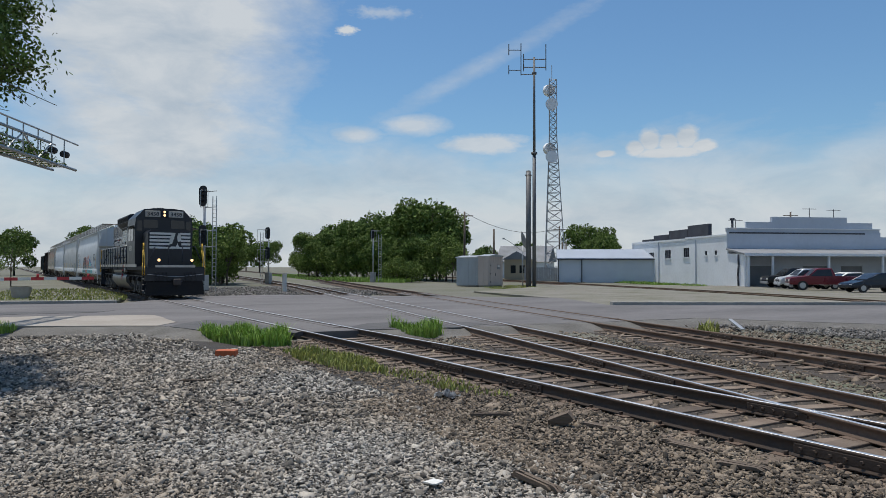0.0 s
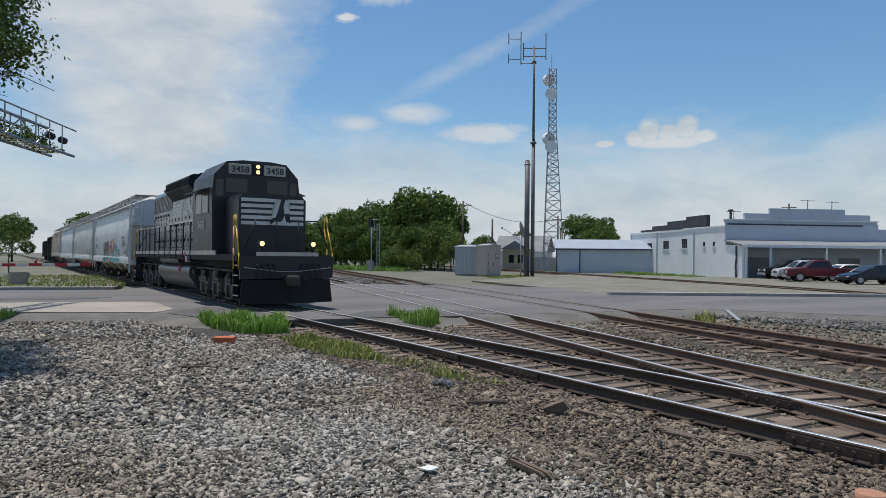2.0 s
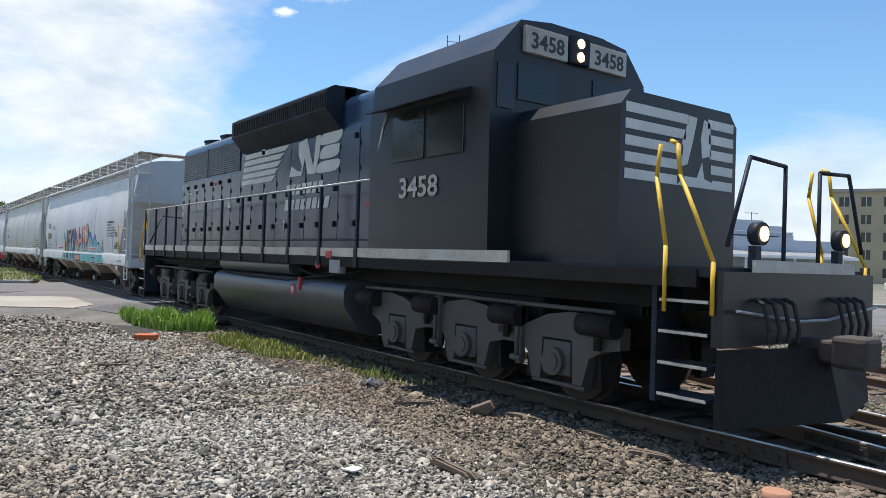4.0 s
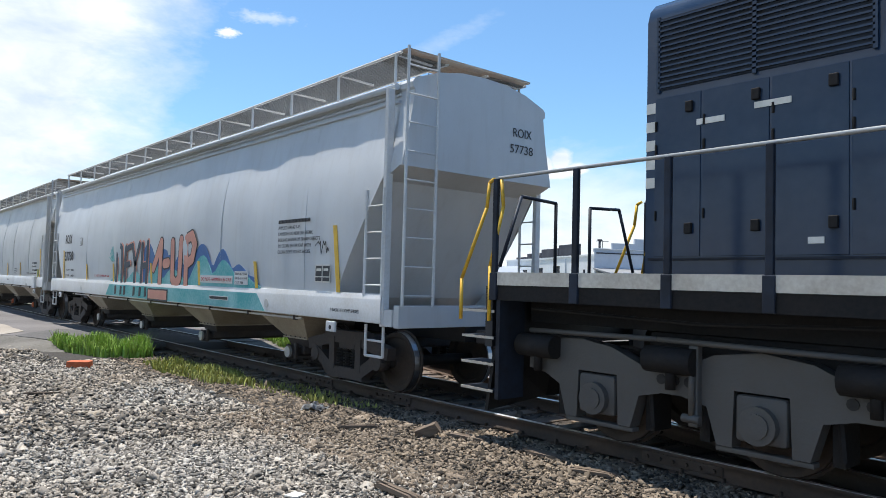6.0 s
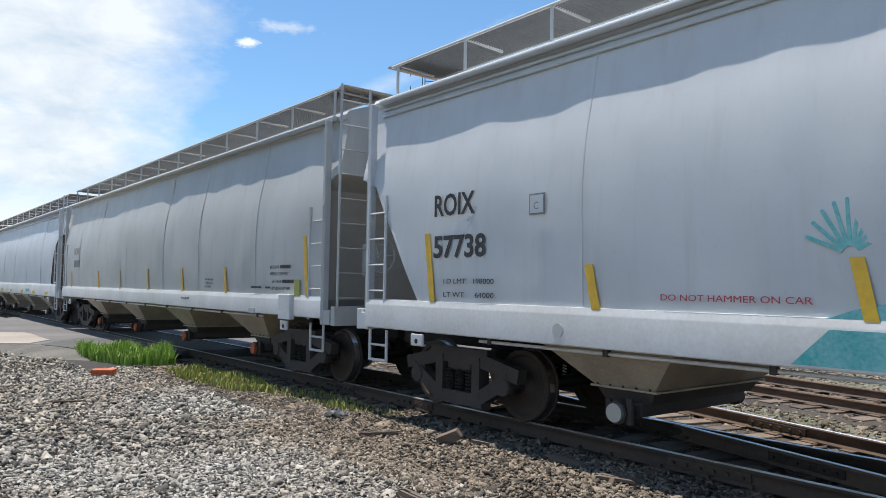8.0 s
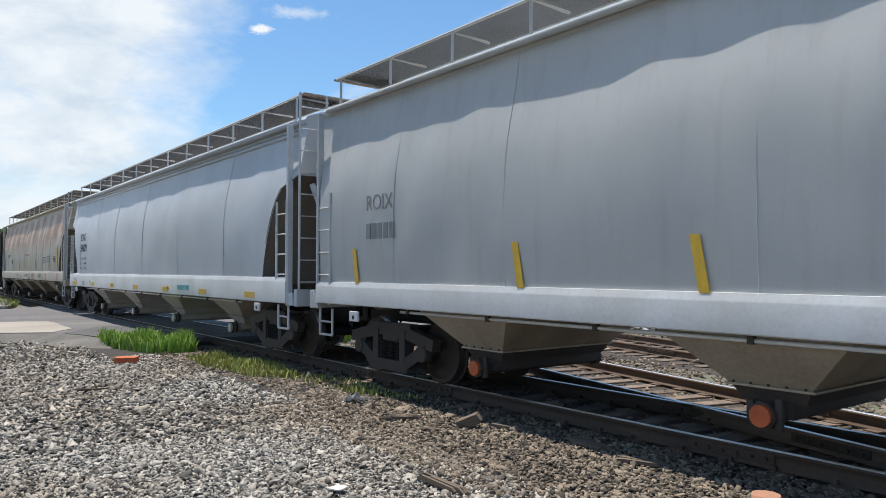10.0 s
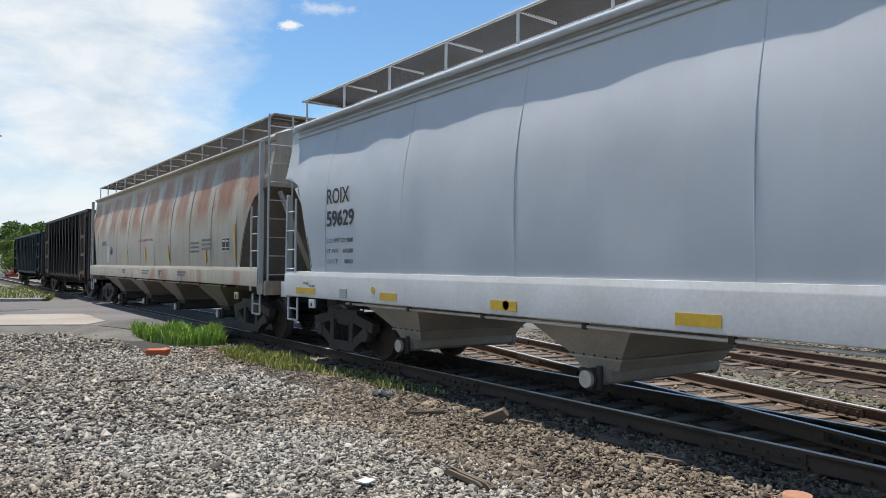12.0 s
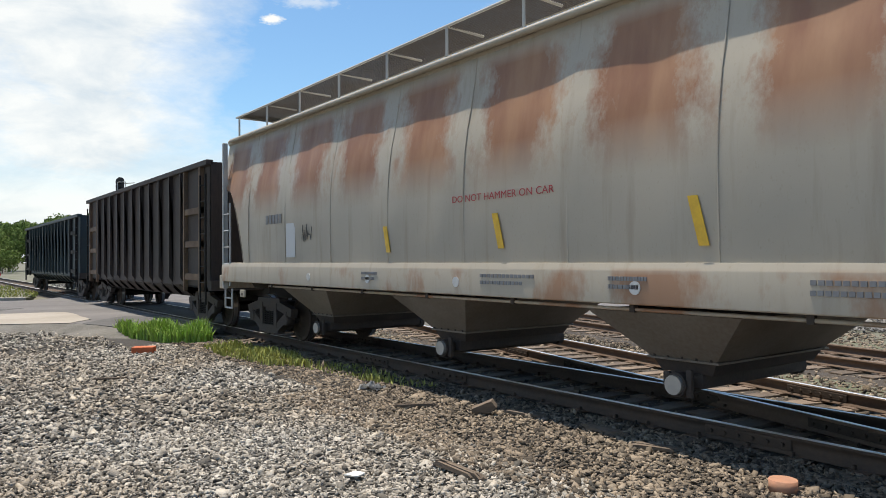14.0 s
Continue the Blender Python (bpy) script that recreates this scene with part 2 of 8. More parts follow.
M = {
    # near-black bed colour: the shade in gaps between the stones is painted in
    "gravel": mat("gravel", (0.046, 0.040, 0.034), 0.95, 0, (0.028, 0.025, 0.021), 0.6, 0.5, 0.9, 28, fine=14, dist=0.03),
    "stone": mat("stone", (0.300, 0.284, 0.252), 0.9, 0, (0.200, 0.160, 0.115), 0.35, 0.5, 0.7, 60, per_piece=0.90),
    "ballast_grey": mat("ballast_grey", (0.185, 0.178, 0.165), 0.95, 0, (0.11, 0.10, 0.09), 0.5, 0.5, 0.7, 60, per_piece=0.6),
    "ballast": mat("ballast", (0.205, 0.164, 0.118), 0.95, 0, (0.085, 0.066, 0.050), 0.5, 0.5, 0.7, 60, per_piece=0.88),
    "dirt": mat("dirt", (0.165, 0.152, 0.126), 0.95, 0, (0.095, 0.105, 0.052), 0.22, 0.5, 0.6, 12, fine=3, dist=0.03),
    "asphalt": mat("asphalt", (0.170, 0.158, 0.152), 0.9, 0, (0.100, 0.094, 0.090), 0.45, 0.5, 0.4, 70, fine=6, stretch=(1, 0.35, 1)),
    "asphalt_dark": mat("asphalt_dark", (0.075, 0.072, 0.07), 0.9, 0, (0.12, 0.115, 0.11), 0.5, 0.5, 0.5, 60, fine=4),
    "concrete": mat("concrete", (0.36, 0.32, 0.27), 0.9, 0, (0.26, 0.23, 0.19), 0.5, 0.5, 0.3, 50, fine=6),
    "kerb": mat("kerb", (0.42, 0.40, 0.36), 0.9, 0, (0.28, 0.265, 0.235), 0.6, 0.5, 0.3, 50, fine=6),
    "rail_side": mat("rail_side", (0.048, 0.035, 0.027), 0.85, 0.0, (0.085, 0.056, 0.038), 1.2, 0.5, 0.3, 50),
    "rail_rust": mat("rail_rust", (0.17, 0.115, 0.08), 0.8, 0.1, (0.11, 0.075, 0.055), 1.2, 0.5, 0.3, 50),
    "rail_top": mat("rail_top", (0.72, 0.69, 0.66), 0.42, 1.0, (0.78, 0.77, 0.75), 2.0, 0.5, 0.05, 50),
    "tie": mat("tie", (0.125, 0.090, 0.065), 0.9, 0, (0.20, 0.155, 0.115), 2.0, 0.5, 0.6, 40, (0.3, 3, 3), per_piece=0.35),
    "grass": mat("grass", (0.20, 0.34, 0.045), 0.6, 0, (0.30, 0.40, 0.08), 0.8, 0.5, 0, per_piece=0.35),
    "dry_grass": mat("dry_grass", (0.36, 0.36, 0.09), 0.7, 0, (0.25, 0.27, 0.06), 0.8, 0.5, 0, per_piece=0.35),
    "leaf": mat("leaf", (0.090, 0.150, 0.032), 0.75, 0, (0.155, 0.205, 0.050), 0.25, 0.5, 0, per_piece=0.45, spec=0.2),
    "leaf_light": mat("leaf_light", (0.115, 0.175, 0.035), 0.75, 0, (0.16, 0.20, 0.05), 0.25, 0.5, 0, per_piece=0.4, spec=0.2),
    "bark": mat("bark", (0.12, 0.095, 0.07), 0.9, 0, (0.07, 0.055, 0.04), 3, 0.5, 0.8, 20, (1, 1, 0.3)),
    # black hood paint tinted blue: the sky's reflection is put into the colour
    "black_sky_tint": mat("black_sky_tint", (0.012, 0.030, 0.066), 0.20, 0, (0.026, 0.046, 0.082), 1.2, 0.5, 0.04, 6, fine=8, spec=0.42),
    "cab_black": mat("cab_black", (0.010, 0.012, 0.017), 0.4, 0, (0.018, 0.020, 0.026), 2.0, 0.5, 0.05, 20),
    # dusty black, with the same reflected sky blue in its first colour
    "black_dusty_sky": mat("black_dusty_sky", (0.028, 0.038, 0.058), 0.5, 0, (0.018, 0.017, 0.018), 1.5, 0.5, 0.15, 30, fine=9, spec=0.15),
    "tank_black": mat("tank_black", (0.052, 0.060, 0.074), 0.34, 0, (0.085, 0.086, 0.088), 1.0, 0.5, 0.08, 14, fine=6),
    "under": mat("under", (0.010, 0.010, 0.011), 0.7, 0.0, (0.024, 0.021, 0.019), 2.0, 0.5, 0.3, 30, spec=0.25),
    "truck": mat("truck", (0.034, 0.029, 0.028), 0.75, 0.0, (0.070, 0.055, 0.047), 2.5, 0.5, 0.4, 30),
    "truck_grey": mat("truck_grey", (0.085, 0.083, 0.080), 0.65, 0.0, (0.085, 0.078, 0.070), 2.5, 0.5, 0.3, 30),
    "wheel": mat("wheel", (0.045, 0.036, 0.030), 0.7, 0.3, (0.085, 0.060, 0.045), 3, 0.5, 0.3, 30),
    "tread": mat("tread", (0.5, 0.5, 0.52), 0.3, 1.0, (0.35, 0.34, 0.33), 3, 0.5, 0.1, 30),
    "white_paint": mat("white_paint", (0.76, 0.75, 0.70), 0.5, 0, (0.62, 0.60, 0.53), 2, 0.5, 0.05, 30),
    "dirty_white": mat("dirty_white", (0.62, 0.59, 0.52), 0.6, 0, (0.38, 0.33, 0.27), 1.5, 0.5, 0.1, 30),
    "red_paint": mat("red_paint", (0.55, 0.04, 0.05), 0.5, 0, (0.35, 0.03, 0.03), 6, 0.5, 0.05, 30),
    "yellow_paint": mat("yellow_paint", (0.80, 0.50, 0.04), 0.5, 0, (0.60, 0.36, 0.04), 5, 0.5, 0.05, 30),
    "letter_black": mat("letter_black", (0.03, 0.03, 0.033), 0.6, 0, (0.06, 0.06, 0.06), 5, 0.5, 0, 30),
    "letter_red": mat("letter_red", (0.45, 0.05, 0.06), 0.6, 0, (0.34, 0.06, 0.06), 5, 0.5, 0, 30),
    "letter_grey": mat("letter_grey", (0.20, 0.20, 0.21), 0.6, 0, (0.28, 0.28, 0.28), 5, 0.5, 0, 30),
    "galv": mat("galv", (0.46, 0.47, 0.47), 0.45, 0.6, (0.36, 0.37, 0.37), 3, 0.5, 0.1, 40),
    "grey_steel": mat("grey_steel", (0.40, 0.41, 0.42), 0.55, 0.2, (0.28, 0.28, 0.28), 2, 0.5, 0.1, 40),
    "pole": mat("pole", (0.16, 0.165, 0.17), 0.6, 0.3, (0.10, 0.10, 0.10), 2, 0.5, 0.1, 40),
    "wood_pole": mat("wood_pole", (0.13, 0.10, 0.075), 0.9, 0, (0.075, 0.06, 0.045), 3, 0.5, 0.5, 20, (3, 3, 0.4)),
    "shed": mat("shed", (0.66, 0.62, 0.56), 0.6, 0, (0.48, 0.41, 0.35), 0.7, 0.5, 0.1, 30, (1, 1, 0.3)),
    "shed_blue": mat("shed_blue", (0.58, 0.63, 0.68), 0.6, 0, (0.50, 0.55, 0.60), 0.5, 0.5, 0.05, 30),
    "shed_roof": mat("shed_roof", (0.34, 0.38, 0.44), 0.6, 0.1, (0.28, 0.32, 0.37), 0.5, 0.5, 0.05, 30),
    "hut_grey": mat("hut_grey", (0.46, 0.50, 0.52), 0.5, 0.3, (0.38, 0.40, 0.41), 0.8, 0.5, 0.1, 30, (1, 1, 0.3)),
    "hut_pink": mat("hut_pink", (0.58, 0.49, 0.43), 0.6, 0, (0.44, 0.36, 0.30), 0.7, 0.5, 0.1, 30, (1, 1, 0.3)),
    "wall_white": mat("wall_white", (0.84, 0.86, 0.87), 0.8, 0, (0.72, 0.73, 0.73), 0.4, 0.5, 0.25, 14, fine=4),
    "wall_grey": mat("wall_grey", (0.54, 0.58, 0.64), 0.8, 0, (0.47, 0.51, 0.56), 0.4, 0.5, 0.2, 14, fine=4),
    "trim_dark": mat("trim_dark", (0.06, 0.065, 0.08), 0.7, 0, (0.04, 0.04, 0.05), 1, 0.5, 0.1, 20),
    "roof_grey": mat("roof_grey", (0.26, 0.27, 0.28), 0.8, 0, (0.19, 0.19, 0.19), 0.8, 0.5, 0.3, 20),
    "door_grey": mat("door_grey", (0.24, 0.25, 0.27), 0.7, 0, (0.2, 0.21, 0.22), 1, 0.5, 0.1, 20),
    "glass_dark": mat("glass_dark", (0.02, 0.024, 0.028), 0.08, 0, (0.03, 0.03, 0.03), 1, 0.5, 0, 20),
    "tyre": mat("tyre", (0.022, 0.022, 0.023), 0.85, 0, (0.04, 0.04, 0.04), 6, 0.5, 0.2, 60),
    "orange": mat("orange", (0.55, 0.13, 0.045), 0.8, 0, (0.40, 0.10, 0.04), 8, 0.5, 0.3, 40),
    "pipe_orange": mat("pipe_orange", (0.42, 0.20, 0.12), 0.85, 0, (0.30, 0.17, 0.11), 6, 0.5, 0.3, 40),
    "lot": mat("lot", (0.225, 0.205, 0.175), 0.95, 0, (0.120, 0.120, 0.070), 0.35, 0.5, 0.5, 20, fine=3, dist=0.03),
    "lamp_on": mat("lamp_on", (1.0, 0.62, 0.27), 0.4, 0, (1.0, 0.62, 0.27), 1, 0.5, 0, emit=2.2),
    "mesh_steel": mat("mesh_steel", (0.20, 0.20, 0.20), 0.6, 0.2, (0.17, 0.14, 0.11), 0.7, 0.5, 0.1, 40),
    "tan_paint": mat("tan_paint", (0.42, 0.37, 0.29), 0.6, 0, (0.26, 0.21, 0.16), 1.4, 0.5, 0.1, 20),
    "graf_pink": mat("graf_pink", (0.72, 0.33, 0.24), 0.6, 0, (0.60, 0.27, 0.20), 3, 0.5, 0, 30),
    "graf_dark": mat("graf_dark", (0.028, 0.036, 0.058), 0.6, 0, (0.06, 0.07, 0.09), 2, 0.5, 0, 30),
    "graf_blue": mat("graf_blue", (0.035, 0.11, 0.30), 0.6, 0, (0.06, 0.17, 0.40), 2, 0.5, 0, 30),
    "graf_teal": mat("graf_teal", (0.050, 0.36, 0.37), 0.6, 0, (0.30, 0.58, 0.58), 1.6, 0.7, 0, 30),
}


# ---------- mesh helpers ----------
def bm_box(bm, x0, x1, y0, y1, z0, z1, bevel=0.0):
    vs = [bm.verts.new((x, y, z)) for z in (z0, z1) for y in (y0, y1) for x in (x0, x1)]
    fs = [bm.faces.new([vs[i] for i in q]) for q in ((0, 2, 3, 1), (4, 5, 7, 6), (0, 1, 5, 4), (2, 6, 7, 3), (0, 4, 6, 2), (1, 3, 7, 5))]
    if bevel:
        es = list({e for f in fs for e in f.edges})
        bmesh.ops.bevel(bm, geom=es, offset=bevel, segments=2, profile=0.5, affect="EDGES")


def bm_rod(bm, a, b, r, n=8, r2=None):
    a, b = Vector(a), Vector(b)
    d = b - a
    if d.length < 1e-6:
        return
    q = d.to_track_quat("Z", "Y").to_matrix()
    r2 = r if r2 is None else r2
    ra = [bm.verts.new(a + q @ Vector((r * math.cos(2 * math.pi * i / n), r * math.sin(2 * math.pi * i / n), 0))) for i in range(n)]
    rb = [bm.verts.new(b + q @ Vector((r2 * math.cos(2 * math.pi * i / n), r2 * math.sin(2 * math.pi * i / n), 0))) for i in range(n)]
    for i in range(n):
        bm.faces.new((ra[i], ra[(i + 1) % n], rb[(i + 1) % n], rb[i])).smooth = n > 6
    bm.faces.new(ra[::-1])
    bm.faces.new(rb)


def bm_path(bm, pts, r, n=6):
    for a, b in zip(pts, pts[1:]):
        bm_rod(bm, a, b, r, n)


def bm_prism(bm, pts, axis, a0, a1):
    """A closed outline, pts in the plane across the axis, drawn out from a0 to a1. x: pts are (y, z); y: (x, z); z: (x, y)."""
    put = {"x": lambda p, a: (a, p[0], p[1]), "y": lambda p, a: (p[0], a, p[1]), "z": lambda p, a: (p[0], p[1], a)}[axis]
    lo = [bm.verts.new(put(p, a0)) for p in pts]
    hi = [bm.verts.new(put(p, a1)) for p in pts]
    n = len(pts)
    for i in range(n):
        bm.faces.new((lo[i], lo[(i + 1) % n], hi[(i + 1) % n], hi[i]))
    bm.faces.new(lo[::-1])
    bm.faces.new(hi)


def finish(name, bm, material, smooth=None):
    bmesh.ops.recalc_face_normals(bm, faces=bm.faces)
    me = bpy.data.meshes.new(name)
    bm.to_mesh(me)
    bm.free()
    me.materials.append(M[material] if isinstance(material, str) else material)
    if smooth:
        for p in me.polygons:
            p.use_smooth = True
        me.set_sharp_from_angle(angle=radians(smooth))
    return me


def part(name, bm, material, parent, label="", smooth=None):
    """Links a bmesh as one mesh object under a thing or under a part."""
    ob = new(name, finish(name, bm, material, smooth))
    if parent is not None:
        ob.parent = parent
    if label:
        tagged(ob, label)
    return ob


def again(ob, m, parent=None):
    """Another piece on the same mesh."""
    o = new(ob.name.split(".")[0], ob.data)
    o.parent = ob.parent if parent is None else parent
    o.matrix_basis = m
    return o


def thing(name, label, category, m=None, group="", kind=""):
    ob = new(name)
    ob.empty_display_size = 0.3
    if m is not None:
        ob.matrix_basis = m
    return tagged(ob, label, category, group, kind)


def box_part(name, dims, material, parent, label="", bevel=0.0, smooth=None):
    bm = bmesh.new()
    bm_box(bm, *dims, bevel=bevel)
    return part(name, bm, material, parent, label, smooth)


def rods_part(name, runs, r, material, parent, label="", n=8):
    bm = bmesh.new()
    for pts in runs:
        bm_path(bm, pts, r, n)
    return part(name, bm, material, parent, label)


def array_mesh(name, verts, faces, material):
    """A mesh from arrays of vertices and of quads or triangles."""
    me = bpy.data.meshes.new(name)
    k = faces.shape[1]
    me.vertices.add(len(verts))
    me.vertices.foreach_set("co", verts.astype(np.float32).ravel())
    me.loops.add(faces.size)
    me.loops.foreach_set("vertex_index", faces.astype(np.int32).ravel())
    me.polygons.add(len(faces))
    me.polygons.foreach_set("loop_start", np.arange(0, faces.size, k, dtype=np.int32))
    me.materials.append(M[material] if isinstance(material, str) else material)
    me.update(calc_edges=True)
    me.validate()
    return me


def words(text, size, material, parent, name="lettering", at=(0, 0, 0), rz=0, spacing=1.0, bold=0.0, label="", align="LEFT", shear=0.0, width=None):
    """Letters in the built-in font, standing upright and facing -y, a few millimetres thick."""
    cu = bpy.data.curves.new(name, "FONT")
    cu.body, cu.size, cu.extrude, cu.offset, cu.space_character, cu.align_x, cu.shear = text, size, 0.001, bold, spacing, align, shear
    cu.resolution_u = 3
    tmp = bpy.data.objects.new("tmp", cu)
    me = bpy.data.meshes.new_from_object(tmp)
    bpy.data.objects.remove(tmp)
    me.name = name
    me.materials.clear()
    me.materials.append(M[material])
    if width and len(me.vertices):
        xs = [v.co.x for v in me.vertices]
        k = width / (max(xs) - min(xs))
        for v in me.vertices:
            v.co.x *= k
    ob = new(name, me)
    ob.parent = parent
    ob.matrix_basis = pose(*at, 90, 0, rz)
    if label:
        tagged(ob, label)
    return ob
# ---------- ground, road, tracks ----------
D1 = 6.832           # near rail of the train's track
CY = D1 + 0.7525     # its centre line
GZ = -0.20           # yard level; the rail heads lie at 0


def flat_patch(name, outline, z, material, thickness, label, parent=None):
    bm = bmesh.new()
    bm_prism(bm, outline, "z", z - thickness, z)
    ob = part(name, bm, material, parent)
    return tagged(ob, label, kind="structure") if parent is None else ob


def wavy(points, step, amp, seed):
    """A closed outline with its sides broken into short uneven steps."""
    rnd, res = random.Random(seed), []
    for (x0, y0), (x1, y1) in zip(points, points[1:] + points[:1]):
        n = max(1, int(math.hypot(x1 - x0, y1 - y0) / step))
        for i in range(n):
            res.append((x0 + (x1 - x0) * i / n + rnd.uniform(-amp, amp), y0 + (y1 - y0) * i / n + rnd.uniform(-amp, amp)))
    return res


def ground_sheet():
    xs = np.concatenate([[-2500, -1200, -600, -350, -220, -150], np.arange(-110, 31, 2.0), [60, 150, 500, 2500]])
    ys = np.concatenate([[-2500, -900, -300, -120, -60, -30], np.arange(-16, 111, 2.0), [140, 200, 350, 700, 1500, 2500]])
    verts = []
    for y in ys:
        for x in xs:
            verts.append((x, y, GZ - 0.03 + 0.05 * (noise.noise((x * 0.21, y * 0.21, 0)) if abs(x) < 130 else 0)))
    w = len(xs)
    faces = [(j * w + i, j * w + i + 1, (j + 1) * w + i + 1, (j + 1) * w + i) for j in range(len(ys) - 1) for i in range(w - 1)]
    return tagged(new("ground", array_mesh("ground", np.array(verts), np.array(faces), "dirt")), "dusty dirt and gravel ground of a railway yard", "ground", kind="structure")


ground_sheet()
# dark sheet whose colour carries the gap shade under the loose stones
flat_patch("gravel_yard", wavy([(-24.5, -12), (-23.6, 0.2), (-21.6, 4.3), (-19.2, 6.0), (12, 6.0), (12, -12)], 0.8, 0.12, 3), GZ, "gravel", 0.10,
           "gravel yard bed beside the track, darkened as shade between the loose stones")
ROAD = [(-46, -60), (-37.0, -30), (-24.9, 0.1), (-22.5, 3.9), (-20.6, 4.6), (-18.6, 7.0), (-18.2, 11.0), (-17.6, 14.7), (-17.2, 20.5), (-12.2, 23.6), (-4, 34), (20, 70), (60, 130),
        (50, 136), (9, 76), (-14, 41), (-18.8, 35.4), (-25.1, 24.0), (-32.6, 27.2), (-39.0, 20.4), (-44.5, 14.2), (-43.6, 8.9), (-37.6, 4.6), (-38.6, -0.3), (-52, -30), (-60, -56)]
flat_patch("road", ROAD, -0.035, "asphalt", 0.25, "worn grey asphalt road over the level crossing")
flat_patch("pavement", wavy([(-27.6, -6), (-28.9, 0.8), (-27.6, 4.5), (-23.8, 4.45), (-22.7, 3.8), (-24.4, 0.1), (-26.2, -6)], 0.7, 0.08, 5), -0.022, "concrete", 0.1, "pale worn concrete apron at the road's edge")
flat_patch("dark_patch", wavy([(-22.4, 4.0), (-20.4, 4.5), (-18.5, 6.6), (-19.6, 6.75), (-22.6, 6.7), (-24.4, 5.6)], 0.5, 0.08, 6), -0.026, "asphalt_dark", 0.1, "dark patched asphalt beside the rail")
flat_patch("dark_patch", wavy([(-19.6, 8.5), (-18.4, 8.5), (-17.9, 11.3), (-18.4, 12.6), (-20.3, 12.4), (-20.6, 9.6)], 0.4, 0.08, 7), -0.026, "asphalt_dark", 0.1, "dark asphalt wedge between the tracks")
flat_patch("dark_patch", wavy([(-32.0, -1.4), (-30.4, -1.2), (-30.3, 2.8), (-31.2, 3.6), (-31.9, 1.5)], 0.5, 0.12, 8), -0.027, "asphalt_dark", 0.1, "dark tar patch on the road")


def shoulder(edge, drop, label):
    """Packed stone that falls from the asphalt's edge to the yard; edge runs with the yard on its right."""
    rnd, V = random.Random(31), []
    pts = []
    for (x0, y0), (x1, y1) in zip(edge, edge[1:]):
        n = max(1, int(math.hypot(x1 - x0, y1 - y0) / 0.6))
        pts += [(x0 + (x1 - x0) * i / n, y0 + (y1 - y0) * i / n) for i in range(n)]
    pts = np.array(pts + [edge[-1]])
    d = np.gradient(pts, axis=0)
    d /= np.linalg.norm(d, axis=1)[:, None]
    out = np.stack([d[:, 1], -d[:, 0]], 1)
    for (x, y), (ox, oy) in zip(pts, out):
        for q, z in ((-0.25, -0.028), (0.25 + rnd.uniform(-.1, .1), -0.05), (0.9 + rnd.uniform(-.15, .15), -0.15), (drop, GZ - 0.03)):
            V.append((x + ox * q, y + oy * q, z + rnd.uniform(-0.008, 0.004)))
    n = len(pts)
    F = [(i * 4 + j, i * 4 + j + 1, i * 4 + j + 5, i * 4 + j + 4) for i in range(n - 1) for j in range(3)]
    return tagged(new("road_shoulder", array_mesh("road_shoulder", np.array(V), np.array(F), "shoulder")), label, "road shoulder", kind="structure")


M["shoulder"] = mat("shoulder", (0.17, 0.16, 0.14), 0.95, 0, (0.09, 0.083, 0.072), 1.2, 0.5, 0.9, 35, fine=14, dist=0.03)
shoulder([(-37.0, -30), (-24.9, 0.1), (-22.5, 3.9), (-20.6, 4.6), (-18.9, 6.4)], 1.6, "packed grey gravel shoulder of the road")
shoulder([(-18.5, 8.6), (-18.2, 11.0), (-17.6, 14.7), (-17.2, 20.5), (-12.2, 23.6), (-4, 34)], 1.6, "packed grey gravel shoulder between the tracks")


def kerb_run(points, w, z, label):
    bm = bmesh.new()
    for (x0, y0), (x1, y1) in zip(points, points[1:]):
        d = Vector((x1 - x0, y1 - y0)).normalized()
        n = Vector((-d.y, d.x)) * w
        bm_prism(bm, [(x0, y0), (x1, y1), (x1 + n.x, y1 + n.y), (x0 + n.x, y0 + n.y)], "z", -0.3, z)
    return tagged(part("kerb", bm, "kerb", None), label, "kerb", kind="structure")


kerb_run([(-25.1, 24.2), (-18.8, 35.8), (-14, 41.5), (9, 77)], 0.5, 0.10, "weathered concrete kerb along the road")
kerb_run([(-39.0, -20), (-38.9, -0.3), (-37.7, 4.4)], 0.4, 0.09, "weathered concrete kerb of the traffic island")
flat_patch("island", wavy([(-46, -12), (-39.4, -12), (-39.3, -0.3), (-38.1, 4.3), (-43.5, 5.6), (-60, 5.7), (-60, -2)], 1.0, 0.12, 9), -0.01, "dirt", 0.3, "dusty verge with sparse grass beside the crossing")
flat_patch("yard_lot", wavy([(-25.3, 24.6), (-19.0, 36.2), (-6, 56), (-20, 90), (-60, 52), (-46, 30), (-33, 27.6)], 1.2, 0.15, 12), -0.10, "lot", 0.2, "bleached gravel lot before the store")


def track_path(kind):
    if kind == 1:
        return [(x, CY) for x in (-900, -400, -120, -60, -20, 0, 20, 60, 200)]
    if kind == 2:   # crosses the train's track on a diamond
        return [(-420, 84.0), (-200, 47.5), (-120, 33.3), (-80, 26.0), (-60, 21.9), (-45, 18.5), (-35, 16.2), (-25, 13.9), (-15, 11.5), (-5, 9.0), (5, 6.5), (30, 0.3), (60, -7)]
    if kind == 3:
        return [(-420, 104.0), (-200, 62.0), (-120, 45.0), (-80, 33.0), (-55, 26.3), (-40, 22.5), (-30, 19.9), (-20, 17.3), (-10, 14.6), (0, 12.1), (15, 8.3), (40, 2)]
    return [(-160, 78), (-100, 64), (-70, 55.5), (-50, 49.3), (-31, 43.2), (-19, 38.6), (0, 30.5), (25, 18)]


